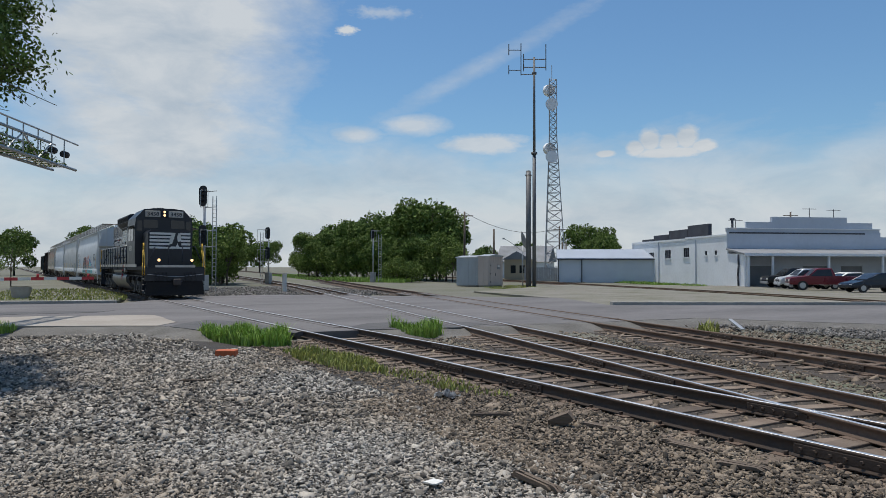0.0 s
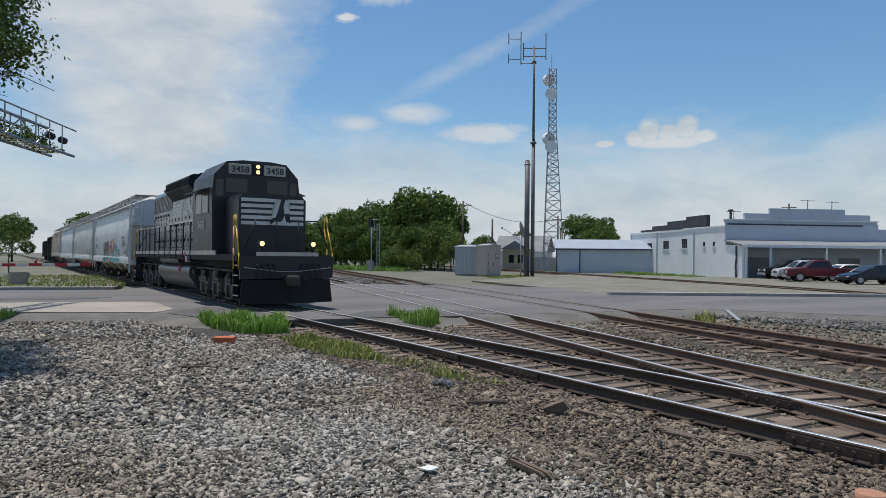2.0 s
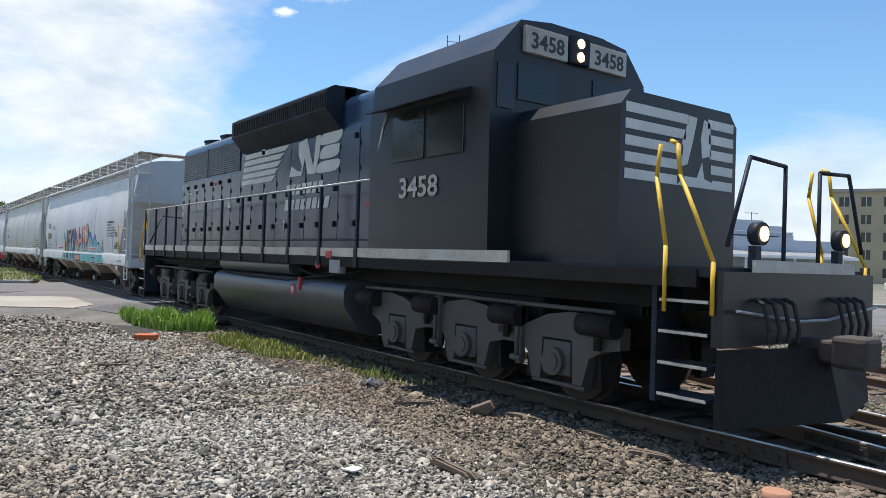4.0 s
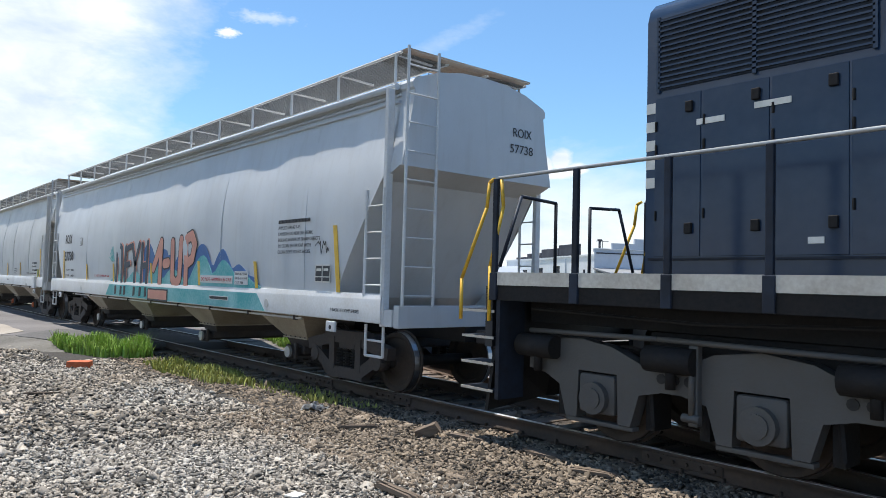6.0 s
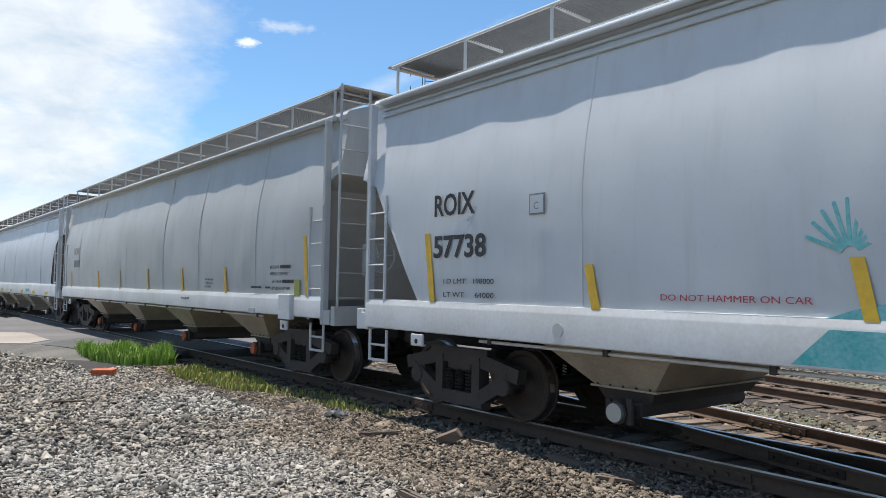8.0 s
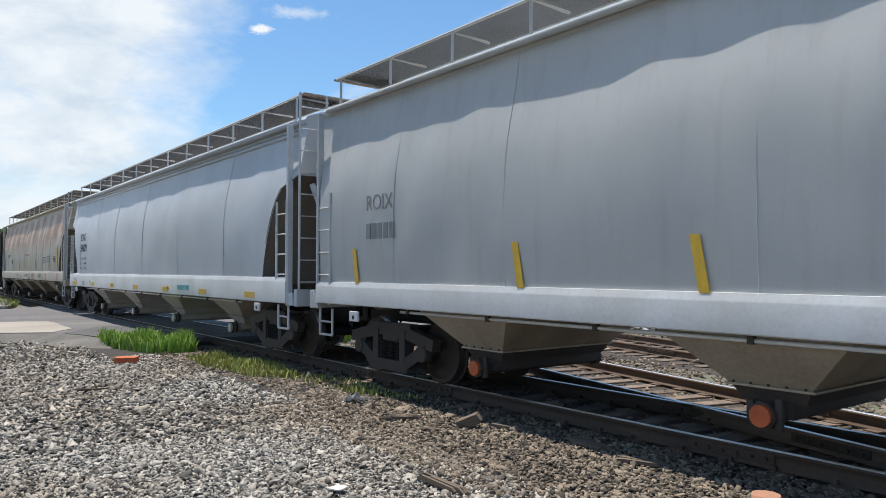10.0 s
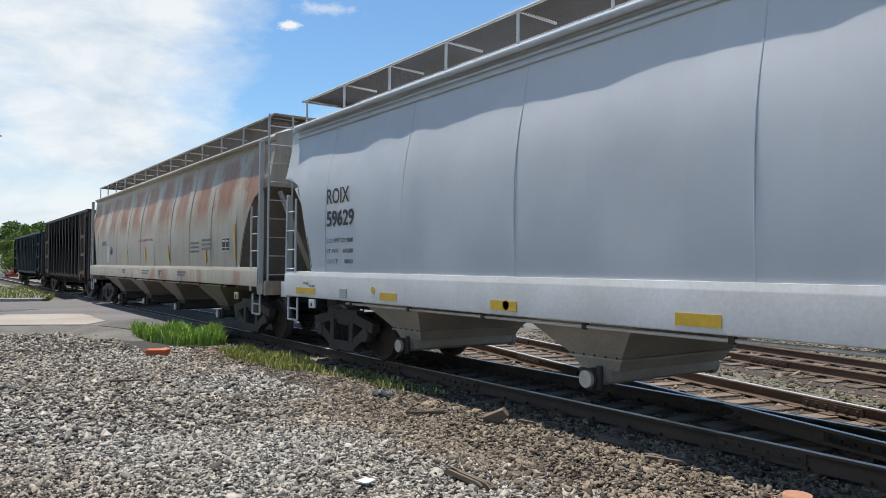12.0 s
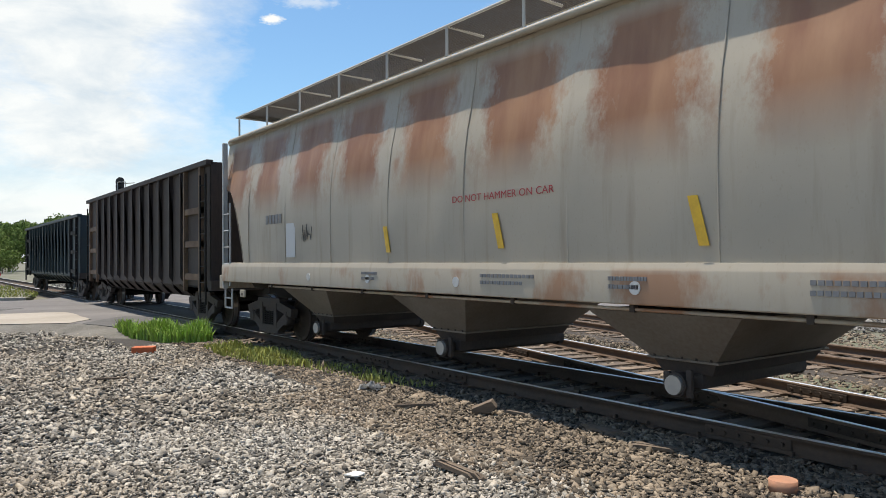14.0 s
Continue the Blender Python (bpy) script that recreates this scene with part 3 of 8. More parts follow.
def smooth_path(pts, step):
    """Even steps along a smooth line through the points, with the heading at each."""
    P = np.array(pts, float)
    s = np.concatenate([[0], np.cumsum(np.hypot(*np.diff(P, axis=0).T))])
    tang = np.gradient(P, s, axis=0)
    res = []
    for q in np.arange(0, s[-1], step):
        i = min(np.searchsorted(s, q, side="right") - 1, len(s) - 2)
        h = s[i + 1] - s[i]
        u = (q - s[i]) / h
        a, b = 2 * u ** 3 - 3 * u ** 2 + 1, u ** 3 - 2 * u ** 2 + u
        c, e = -2 * u ** 3 + 3 * u ** 2, u ** 3 - u ** 2
        p = a * P[i] + b * h * tang[i] + c * P[i + 1] + e * h * tang[i + 1]
        res.append(p)
    res = np.array(res)
    d = np.gradient(res, axis=0)
    d /= np.linalg.norm(d, axis=1)[:, None]
    return res, d


RAIL_SIDE = [(-0.068, -0.172), (0.068, -0.172), (0.068, -0.158), (0.012, -0.132), (0.009, -0.048), (0.035, -0.036), (0.037, -0.006), (-0.037, -0.006), (-0.035, -0.036), (-0.009, -0.048), (-0.012, -0.132), (-0.068, -0.158)]
RAIL_HEAD = [(-0.031, -0.0055), (0.031, -0.0055), (0.028, -0.001), (0.018, 0.0), (-0.018, 0.0), (-0.028, -0.001)]


def sweep(name, path, d, off, outline, z, material, parent):
    k, n = len(outline), len(path)
    nrm = np.stack([-d[:, 1], d[:, 0]], 1)
    V = np.zeros((n, k, 3))
    for j, (a, b) in enumerate(outline):
        V[:, j, :2] = path + nrm * (off + a)
        V[:, j, 2] = z + b
    idx = np.arange(n * k).reshape(n, k)
    F = np.stack([idx[:-1], np.roll(idx, -1, 1)[:-1], np.roll(idx, -1, 1)[1:], idx[1:]], -1).reshape(-1, 4)
    ob = new(name, array_mesh(name, V.reshape(-1, 3), F, material))
    ob.parent = parent
    return ob


def plate_mesh(name, sx, sy, sz, material, bevel=0.0):
    bm = bmesh.new()
    bm_box(bm, -sx / 2, sx / 2, -sy / 2, sy / 2, -sz / 2, sz / 2, bevel)
    return finish(name, bm, material)


TIE_MESH = [plate_mesh("tie", 0.22 + 0.02 * i, 2.55 + 0.06 * i, 0.17, "tie", 0.012) for i in range(3)]
TIEPLATE = plate_mesh("tie_plate", 0.19, 0.33, 0.02, "rail_rust")
def joint_bar_mesh():
    """A splice bar with its six bolts."""
    bm = bmesh.new()
    bm_box(bm, -0.46, 0.46, -0.015, 0.015, -0.05, 0.05, 0.008)
    for i in range(6):
        x = -0.38 + 0.152 * i
        bm_rod(bm, (x, -0.045, 0.0), (x, 0.045, 0.0), 0.02, 6)
    return finish("joint_bar", bm, "rail_side")


BAR_MESH = joint_bar_mesh()
SPIKE = plate_mesh("spike", 0.03, 0.05, 0.045, "rail_side", 0.006)


def railway(kind, z, x_ties, side_mat, label):
    root = thing("railway_track", label, "railway track", kind="structure")
    path, d = smooth_path(track_path(kind), 1.5 if kind < 4 else 3)
    for off in (-0.7525, 0.7525):
        r = sweep("rail", path, d, off, RAIL_SIDE, z, side_mat, root)
        sweep("rail_head", path, d, off, RAIL_HEAD, z, "rail_top" if kind in (1, 2) else "rail_rust", r)
    fine, fd = smooth_path(track_path(kind), 0.55)
    rnd = random.Random(kind)
    for (x, y), (dx, dy) in zip(fine, fd):
        if not x_ties[0] < x < x_ties[1] or (-43 < x < -18.2 and kind < 4):
            continue
        m = Matrix.LocRotScale((x + rnd.uniform(-.04, .04), y + rnd.uniform(-.05, .05), z - 0.262 + rnd.uniform(-.012, .006)), Euler((0, 0, math.atan2(dy, dx) + rnd.uniform(-.03, .03))), None)
        tie = new("tie", TIE_MESH[rnd.randrange(3)])
        tie.parent, tie.matrix_basis = root, m
        if x > -18:
            for off in (-0.7525, 0.7525):
                tp = new("tie_plate", TIEPLATE)
                tp.parent = root
                tp.matrix_basis = Matrix.LocRotScale((x - dy * off, y + dx * off, z - 0.174), Euler((0, 0, math.atan2(dy, dx))), None)
                if kind == 1:
                    for q in (-0.095, 0.095):
                        sp = new("spike", SPIKE)
                        sp.parent = root
                        sp.matrix_basis = Matrix.LocRotScale((x - dy * (off + q) + rnd.choice((-.05, .05)) * dx, y + dx * (off + q), z - 0.146), Euler((0, 0, math.atan2(dy, dx))), None)
    # joint bars bolted to the web
    if kind < 4:
        for xj, off in ((-9.6, -0.7525), (-14.9, 0.7525), (-11.8, -0.7525), (-6.2, 0.7525), (-4.6, -0.7525), (-2.5, 0.7525)):
            i = int(np.argmin(abs(fine[:, 0] - xj - kind * 0.7)))
            (x, y), (dx, dy) = fine[i], fd[i]
            for s in (-0.024, 0.024):
                o = off + s
                bar = new("joint_bar", BAR_MESH)
                bar.parent = root
                bar.matrix_basis = Matrix.LocRotScale((x - dy * o, y + dx * o, z - 0.088), Euler((0, 0, math.atan2(dy, dx))), None)
    # dark filler beside the rails where the road crosses
    if kind < 4:
        sel = (path[:, 0] > -43.5) & (path[:, 0] < -18.0)
        for off in (-0.7525, 0.7525):
            for q in (-0.17, 0.17):
                sweep("filler_strip", path[sel], d[sel], off + q, [(-0.12, -0.1), (0.12, -0.1), (0.12, -0.024), (-0.12, -0.024)], 0.0, "asphalt", root)
    # ballast bed, its dark colour painting the shade between stones
    bedp, bd = smooth_path(track_path(kind), 3.0)
    for sel, nm in (((bedp[:, 0] < -41.5), "ballast_shade_bed"), ((bedp[:, 0] > -18.7), "ballast_shade_bed")):
        if sel.sum() > 1:
            sweep(nm, bedp[sel], bd[sel], 0, [(-2.3, -0.34), (2.3, -0.34), (1.55, -0.205), (-1.55, -0.205)], z, "ballast_shade_bed", root)
    return root


# brown bed darkened in colour to give shaded gaps between the ballast stones
M["ballast_shade_bed"] = mat("ballast_shade_bed", (0.075, 0.060, 0.046), 0.95, 0, (0.038, 0.030, 0.024), 0.8, 0.5, 1.0, 22, fine=16, dist=0.04)


railway(1, 0.0, (-75, 14), "rail_side", "railway track with bright worn rail heads on wooden ties")
railway(2, -0.004, (-75, 8), "rail_rust", "rust-brown railway track crossing the other on a diamond")
railway(3, 0.0, (-75, 12), "rail_rust", "rust-brown railway track on old wooden ties")
railway(4, -0.02, (-80, -10), "rail_rust", "rust-brown siding before the white building")
# ---------- the train ----------
SPEED, GAIN, RISE = 9.0779, 0.004414, 0.0000997


def along(t):
    return SPEED * t + GAIN * t * t + RISE * t ** 3


# half-section of a covered hopper: out from the centre line, height
SIDE = [(1.575, 1.42), (1.59, 1.75), (1.60, 2.2), (1.60, 2.5), (1.592, 2.8), (1.568, 3.1), (1.522, 3.4), (1.458, 3.68), (1.395, 4.0), (1.335, 4.40)]
ROOF = [(1.37, 4.43), (1.38, 4.50), (1.34, 4.56), (0.9, 4.72), (0.45, 4.80)]


def side_y(z):
    for (y0, z0), (y1, z1) in zip(SIDE, SIDE[1:]):
        if z <= z1:
            return y0 + (y1 - y0) * (z - z0) / (z1 - z0)
    return SIDE[-1][0]


def wheelset(parent, x, r=0.457, mat_w="wheel"):
    """Two wheels and their axle; it turns about its own middle."""
    ws = new("wheelset")
    ws.parent = parent
    ws.location = (x, 0, r)
    bm = bmesh.new()
    bm_rod(bm, (0, -1.0, 0), (0, 1.0, 0), 0.085, 10)
    part("axle", bm, "under", ws)
    for s in (-1, 1):
        bm = bmesh.new()
        prof = [(0.10, 0.13), (0.15, 0.09), (r * 0.45, 0.055), (r * 0.80, 0.045), (r * 0.86, 0.07), (r - 0.012, 0.07), (r, 0.055), (r, -0.06), (r + 0.03, -0.065), (r + 0.03, -0.09), (r * 0.85, -0.085), (r * 0.8, -0.03), (0.15, -0.03), (0.10, -0.06)]
        n, rings = 28, []
        for i in range(n):
            a = 2 * math.pi * i / n
            rings.append([bm.verts.new((q * math.cos(a), s * (0.7525 + o), q * math.sin(a))) for q, o in prof])
        k = len(prof)
        for i in range(n):
            for j in range(k):
                bm.faces.new((rings[i][j], rings[i][(j + 1) % k], rings[(i + 1) % n][(j + 1) % k], rings[(i + 1) % n][j]))
        for i in range(4):
            a = math.pi / 4 + i * math.pi / 2
            bm_rod(bm, (0.075 * math.cos(a), s * 0.86, 0.075 * math.sin(a)), (0.075 * math.cos(a), s * 0.90, 0.075 * math.sin(a)), 0.018, 6)
        bm_rod(bm, (0, s * 0.74, 0), (0, s * 0.885, 0), 0.11, 14)
        part("wheel", bm, mat_w, ws, smooth=40)
        bm = bmesh.new()
        n = 28
        for i in range(n):
            a, b = 2 * math.pi * i / n, 2 * math.pi * (i + 1) / n
            q = r + 0.0015
            bm.faces.new([bm.verts.new(v) for v in ((q * math.cos(a), s * 0.80, q * math.sin(a)), (q * math.cos(b), s * 0.80, q * math.sin(b)), (q * math.cos(b), s * 0.70, q * math.sin(b)), (q * math.cos(a), s * 0.70, q * math.sin(a)))])
        part("tread", bm, "tread", ws)
    WHEELSETS.append((ws, x, r))
    return ws


WHEELSETS = []


def freight_truck(car, x, mat_f="truck", caps="truck"):
    """A three-piece truck: two side frames, bolster, spring nests and two wheelsets."""
    tr = new("truck")
    tr.parent = car
    tr.location = (x, 0, 0)
    for s in (-1, 1):
        bm = bmesh.new()
        y0, y1 = (s * 1.02, s * 1.16)
        outer = [(-1.16, 0.52), (-1.14, 0.66), (-0.70, 0.70), (-0.46, 0.86), (0.46, 0.86), (0.70, 0.70), (1.14, 0.66), (1.16, 0.52), (0.98, 0.50), (0.78, 0.40), (0.48, 0.19), (-0.48, 0.19), (-0.78, 0.40), (-0.98, 0.50)]
        # frame built from its members, so that the windows stay open
        members = (((-1.15, 0.60), (-0.46, 0.74), 0.09), ((-0.58, 0.78), (0.58, 0.78), 0.10), ((0.46, 0.74), (1.15, 0.60), 0.09),
                   ((-0.98, 0.55), (-0.40, 0.24), 0.09), ((-0.50, 0.22), (0.50, 0.22), 0.085), ((0.40, 0.24), (0.98, 0.55), 0.09),
                   ((-0.38, 0.26), (-0.38, 0.78), 0.075), ((0.38, 0.26), (0.38, 0.78), 0.075))
        for k, (a, b, h) in enumerate(members):
            d = (Vector(b) - Vector(a)).normalized()
            n = Vector((-d.y, d.x)) * h
            A, B = Vector(a), Vector(b)
            bm_prism(bm, [tuple(A - n), tuple(B - n), tuple(B + n), tuple(A + n)], "y", min(y0, y1) - 0.0025 * k, max(y0, y1) + 0.0025 * k)
        sf = part("side_frame", bm, mat_f, tr)
        for xs in (-0.2, 0.0, 0.2):
            bm = bmesh.new()
            bm_rod(bm, (xs, s * 1.09, 0.292), (xs, s * 1.09, 0.63), 0.05, 8)
            for i in range(7):
                bm_rod(bm, (xs, s * 1.09, 0.30 + i * 0.045), (xs, s * 1.09, 0.325 + i * 0.045), 0.085, 10)
            part("coil_spring", bm, "under", sf)
        for xs in (-0.89, 0.89):
            bm = bmesh.new()
            bm_rod(bm, (xs, s * 1.0, 0.457), (xs, s * 1.19, 0.457), 0.115, 14)
            bm_box(bm, xs - 0.15, xs + 0.15, min(s * 1.0, s * 1.14), max(s * 1.0, s * 1.14), 0.52, 0.68)
            part("bearing_cap", bm, caps, sf)
    bm = bmesh.new()
    bm_box(bm, -0.24, 0.24, -1.14, 1.14, 0.58, 0.80, 0.03)
    bm_rod(bm, (0, 0, 0.8), (0, 0, 0.98), 0.2, 12)
    part("bolster", bm, mat_f, tr)
    for xs in (-0.89, 0.89):
        wheelset(tr, xs)
    return tr


def grab_ladder(parent, x0, x1, y, z0, z1, n, r, material, name="ladder", axis="x"):
    """Two stiles with round rungs between them."""
    bm = bmesh.new()
    P = (lambda a, z: (a, y, z)) if axis == "x" else (lambda a, z: (y, a, z))
    for a in (x0, x1):
        bm_rod(bm, P(a, z0), P(a, z1), r * 1.7, 6)
    for i in range(n):
        z = z0 + (z1 - z0) * (i + 0.35) / n
        bm_rod(bm, P(x0, z), P(x1, z), r, 6)
    return part(name, bm, material, parent)


def body_shell(L, cut_front, cut_rear, slope_z, bow, seed):
    """Side sheets and roof of a hopper; the lower corners are cut away along the slope sheets."""
    bm = bmesh.new()
    nx = 110
    prof = [(side_y(z), z) for z in np.linspace(1.42, slope_z, 12)] + [(side_y(z), z) for z in np.linspace(slope_z, 4.40, 9)[1:]] + ROOF + [(0, 4.82)]
    for s in (-1, 1):
        grid = []
        for i in range(nx + 1):
            col = []
            for j, (y, z) in enumerate(prof):
                k = max(0.0, (slope_z - z) / (slope_z - 1.42)) ** bow if z < slope_z else 0.0
                xf, xr = -0.02 - cut_front * k, -L + 0.02 + cut_rear * k
                x = xf + (xr - xf) * i / nx
                dent = 0.0
                if 1.5 < z < 4.3:
                    fade = min(1.0, (z - 1.5) / 0.5, (4.3 - z) / 0.3)
                    dent = fade * (0.024 * noise.noise((x * 0.8 + seed, z * 0.45, s * 7.0)) + 0.018 * noise.noise((x * 1.9 + seed, z * 0.6, s * 3.0)) - 0.010 * abs(noise.noise((x * 1.3 - seed, z * 0.5, s * 5.0))))
                col.append(bm.verts.new((x, s * (y + dent), z)))
            grid.append(col)
        for i in range(nx):
            for j in range(len(prof) - 1):
                f = bm.faces.new((grid[i][j], grid[i + 1][j], grid[i + 1][j + 1], grid[i][j + 1]))
                f.smooth = True
    bmesh.ops.remove_doubles(bm, verts=[v for v in bm.verts if abs(v.co.y) < 1e-4], dist=0.001)
    return bm


def hopper_car(x_front, L, spec):
    """Covered hopper; x_front is its leading corner post at the start."""
    P, P2 = spec["paint"], spec["trim"]
    car = thing("hopper_car", spec["label"], "hopper car", pose(x_front, CY, 0), "cars of the train")
    sz, cf = spec.get("slope_z", 3.30), spec.get("cut", 1.25)
    body = part("body", body_shell(L, spec.get("side_cut", cf), spec.get("side_cut", cf), sz, spec.get("bow", 1.0), abs(x_front) * 0.37), P, car, smooth=35)
    # ends: upright bulkhead above, slope sheet below
    for e, x in ((1, -0.04), (-1, -L + 0.04)):
        bm = bmesh.new()
        pts = [(y, z) for y, z in SIDE if z >= sz - 0.01] + ROOF
        yk = side_y(sz)
        ring = [(yk, sz)] + pts + [(0, 4.82)] + [(-y, z) for y, z in reversed(pts)] + [(-yk, sz)]
        bm_prism(bm, ring, "x", min(x - e * 0.01, x + e * 0.32), max(x - e * 0.01, x + e * 0.32))
        part("end_sheet", bm, P, car)
        bm = bmesh.new()
        bow = spec.get("bow", 1.0)
        rows = []
        for z in np.linspace(sz, 1.42, 12):
            k = (max(0.0, (sz - z) / (sz - 1.42))) ** bow
            rows.append((x - e * (0.0 + cf * k), side_y(z) - 0.004, z))
        rows[0] = (x + e * 0.30, rows[0][1] - 0.004, sz)
        rows.append((x - e * (cf + 0.35), 1.5, 1.12))
        v = [(bm.verts.new((q, -w, z)), bm.verts.new((q, w, z)), bm.verts.new((q - e * 0.04, w, z - 0.02)), bm.verts.new((q - e * 0.04, -w, z - 0.02))) for q, w, z in rows]
        for r0, r1 in zip(v, v[1:]):
            for k in range(4):
                bm.faces.new((r0[k], r0[(k + 1) % 4], r1[(k + 1) % 4], r1[k]))
        bm.faces.new(v[0])
        bm.faces.new(v[-1][::-1])
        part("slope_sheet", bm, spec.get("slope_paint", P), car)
        for s in (-1, 1):
            bm = bmesh.new()
            q1, w1, z1 = rows[1]
            yy = sorted((s * (side_y(sz) - 0.012), s * (side_y(sz) + 0.001)))
            bm_prism(bm, [(x + e * 0.30, sz + 0.01), (x - e * 0.05, sz + 0.01), (q1 - e * 0.02, z1)], "y", yy[0], yy[1])
            part("gusset", bm, P, car)
    # side sill, slightly proud
    for s in (-1, 1):
        bm = bmesh.new()
        z0, z1 = spec["sill_z"]
        bm_prism(bm, [(s * 1.50, z0), (s * 1.62, z0), (s * 1.63, z0 + 0.012), (s * 1.63, z1 - 0.085), (s * 1.625, z1 - 0.065), (s * 1.606, z1), (s * 1.50, z1 + 0.01)], "x", -L, 0)
        part("side_sill", bm, spec.get("sill", P), car, smooth=25)
        bm = bmesh.new()
        bm_rod(bm, (-L + 2.4, s * 1.50, z0 - 0.055), (-2.4, s * 1.50, z0 - 0.055), 0.02, 8)
        pipe = part("brake_pipe", bm, spec.get("sill", P), car)
        for i in range(9):
            x = -2.6 - i * (L - 5.2) / 8
            box_part("pipe_clamp", (x - 0.03, x + 0.03, min(s * 1.47, s * 1.53), max(s * 1.47, s * 1.53), z0 - 0.085, z0 - 0.001), "truck", pipe)
    # roof lip
    for s in (-1, 1):
        for zz, yy, rr in spec.get("lips", ((4.47, 1.425, 0.05),)):
            bm = bmesh.new()
            bm_rod(bm, (-L + 0.02, s * yy, zz), (-0.02, s * yy, zz), rr, 8)
            part("roof_rail", bm, P, car)
    # panel ribs
    for xr in spec["seams"]:
        pr = [(side_y(z), z) for z in np.linspace(1.5, 4.38, 10)]
        for s in (-1, 1):
            bm = bmesh.new()
            for (ya, za), (yb, zb) in zip(pr, pr[1:]):
                bm_rod(bm, (xr, s * (ya + 0.001), za), (xr, s * (yb + 0.001), zb), 0.008, 5)
            part("panel_seam", bm, P, car)
    # end frame: corner posts, platform, centre sill, coupler
    for e, x in ((1, 0.0), (-1, -L)):
        for s in (-1, 1):
            bm = bmesh.new()
            tall = (e * s) < 0 or spec.get("tall_posts", True)
            bm_box(bm, x - 0.06 if tall else x - 0.03, x + 0.02, min(s * 1.49, s * 1.60), max(s * 1.49, s * 1.60), 1.05, 4.42 if tall else 3.1, 0.01)
            part("corner_post", bm, P2, car)
            bm = bmesh.new()
            xo = x + e * 0.34
            xi, xj = x + e * 0.022, xo - e * 0.13
            bm_box(bm, min(xi, xj), max(xi, xj), min(s * 1.50, s * 1.585), max(s * 1.50, s * 1.585), 1.06, 1.29)
            part("end_sill_arm", bm, P, car)
        bm = bmesh.new()
        xo = x + e * 0.34
        bm_box(bm, min(xo, xo - e * 0.12), max(xo, xo - e * 0.12), -1.565, 1.565, 1.045, 1.355, 0.01)
        part("end_sill", bm, P, car)
        bm = bmesh.new()
        bm_box(bm, min(x - e * 2.6, xo - e * 0.015), max(x - e * 2.6, xo - e * 0.015), -0.32, 0.32, 0.82, 1.12)
        part("centre_sill", bm, "under", car)
        bm = bmesh.new()
        bm_box(bm, min(xo, xo + e * 0.5), max(xo, xo + e * 0.5), -0.12, 0.12, 0.80, 1.0, 0.02)
        bm_box(bm, min(xo + e * 0.4, xo + e * 0.72), max(xo + e * 0.4, xo + e * 0.72), -0.17, 0.17, 0.74, 1.06, 0.04)
        part("coupler", bm, "truck", car)
        for yy in spec.get("braces", (-0.5, 0.5)):
            bm = bmesh.new()
            bm_rod(bm, (x + e * 0.20, yy * 0.7, 1.34), (x + e * 0.30, yy * 2.5, 3.3), 0.055, 8)
            part("end_brace", bm, P, car)
        bm = bmesh.new()
        bm_path(bm, [(xo, 0.42, 0.85), (xo + e * 0.2, 0.42, 0.55), (xo + e * 0.45, 0.38, 0.42), (xo + e * 0.62, 0.36, 0.45)], 0.022, 6)
        part("air_hose", bm, "tyre", car)
        # ladders: on the side and on the end, at the corner
        for s in (-1, 1):
            lead = (e * s) < 0
            top = 3.0 if spec.get("short_side_ladder", True) else 4.4
            xa, xb = x - e * 0.45, x - e * 0.02
            if lead or spec.get("both", True):
                grab_ladder(car, xa, xb, s * 1.60, 1.12, top if not lead else top, 5, 0.014, P2)
            if lead:
                grab_ladder(car, s * 1.54, s * 1.0, x + e * 0.38, 1.35, 4.95, 9, 0.013, P2, "end_ladder", "y")
            bm = bmesh.new()
            zb = 0.62
            bm_path(bm, [(xa, s * 1.55, 1.06), (xa, s * 1.55, zb), (xb, s * 1.55, zb), (xb, s * 1.55, 1.06)], 0.022, 6)
            bm_rod(bm, (xa, s * 1.55, 0.84), (xb, s * 1.55, 0.84), 0.018, 6)
            part("stirrup_step", bm, P2, car)
    # roof walk on brackets, hatches
    for s in (-1, 1):
        bm = bmesh.new()
        for i in range(int(L / 1.55) + 1):
            x = -0.25 - i * (L - 0.5) / int(L / 1.55)
            bm_rod(bm, (x, s * 1.30, 4.58), (x, s * 1.30, 5.02), 0.022, 6)
            bm_rod(bm, (x, s * 1.30, 5.02), (x, s * 0.62, 4.99), 0.022, 6)
        bm_rod(bm, (-L + 0.1, s * 1.30, 5.02), (-0.1, s * 1.30, 5.02), 0.022, 6)
        bm_rod(bm, (-L + 0.1, s * 0.42, 5.02), (-0.1, s * 0.42, 5.02), 0.022, 6)
        part("walkway_bracket", bm, P2, car)
        bm = bmesh.new()
        for i in range(int(L / 0.075) - 3):
            x = -0.15 - i * 0.075
            bm_box(bm, x - 0.005, x + 0.005, min(s * 0.42, s * 1.30), max(s * 0.42, s * 1.30), 5.012, 5.03)
        for i in range(20):
            y = s * (0.42 + 0.0462 * i)
            bm_box(bm, -L + 0.12, -0.12, y - 0.0035, y + 0.0035, 5.002, 5.028)
        part("walkway_grating", bm, spec.get("walk", "mesh_steel"), car)
    for x in (-0.32, -L + 0.32):
        bm = bmesh.new()
        for k in range(4):
            bm_box(bm, x - 0.36 + k * 0.18, x - 0.20 + k * 0.18, -1.28, 1.28, 5.032, 5.062)
        part("running_board", bm, "old_board", car, "weathered cross running board")
    bm = bmesh.new()
    bm_box(bm, -L + 0.8, -0.8, -0.42, 0.42, 4.78, 4.90, 0.03)
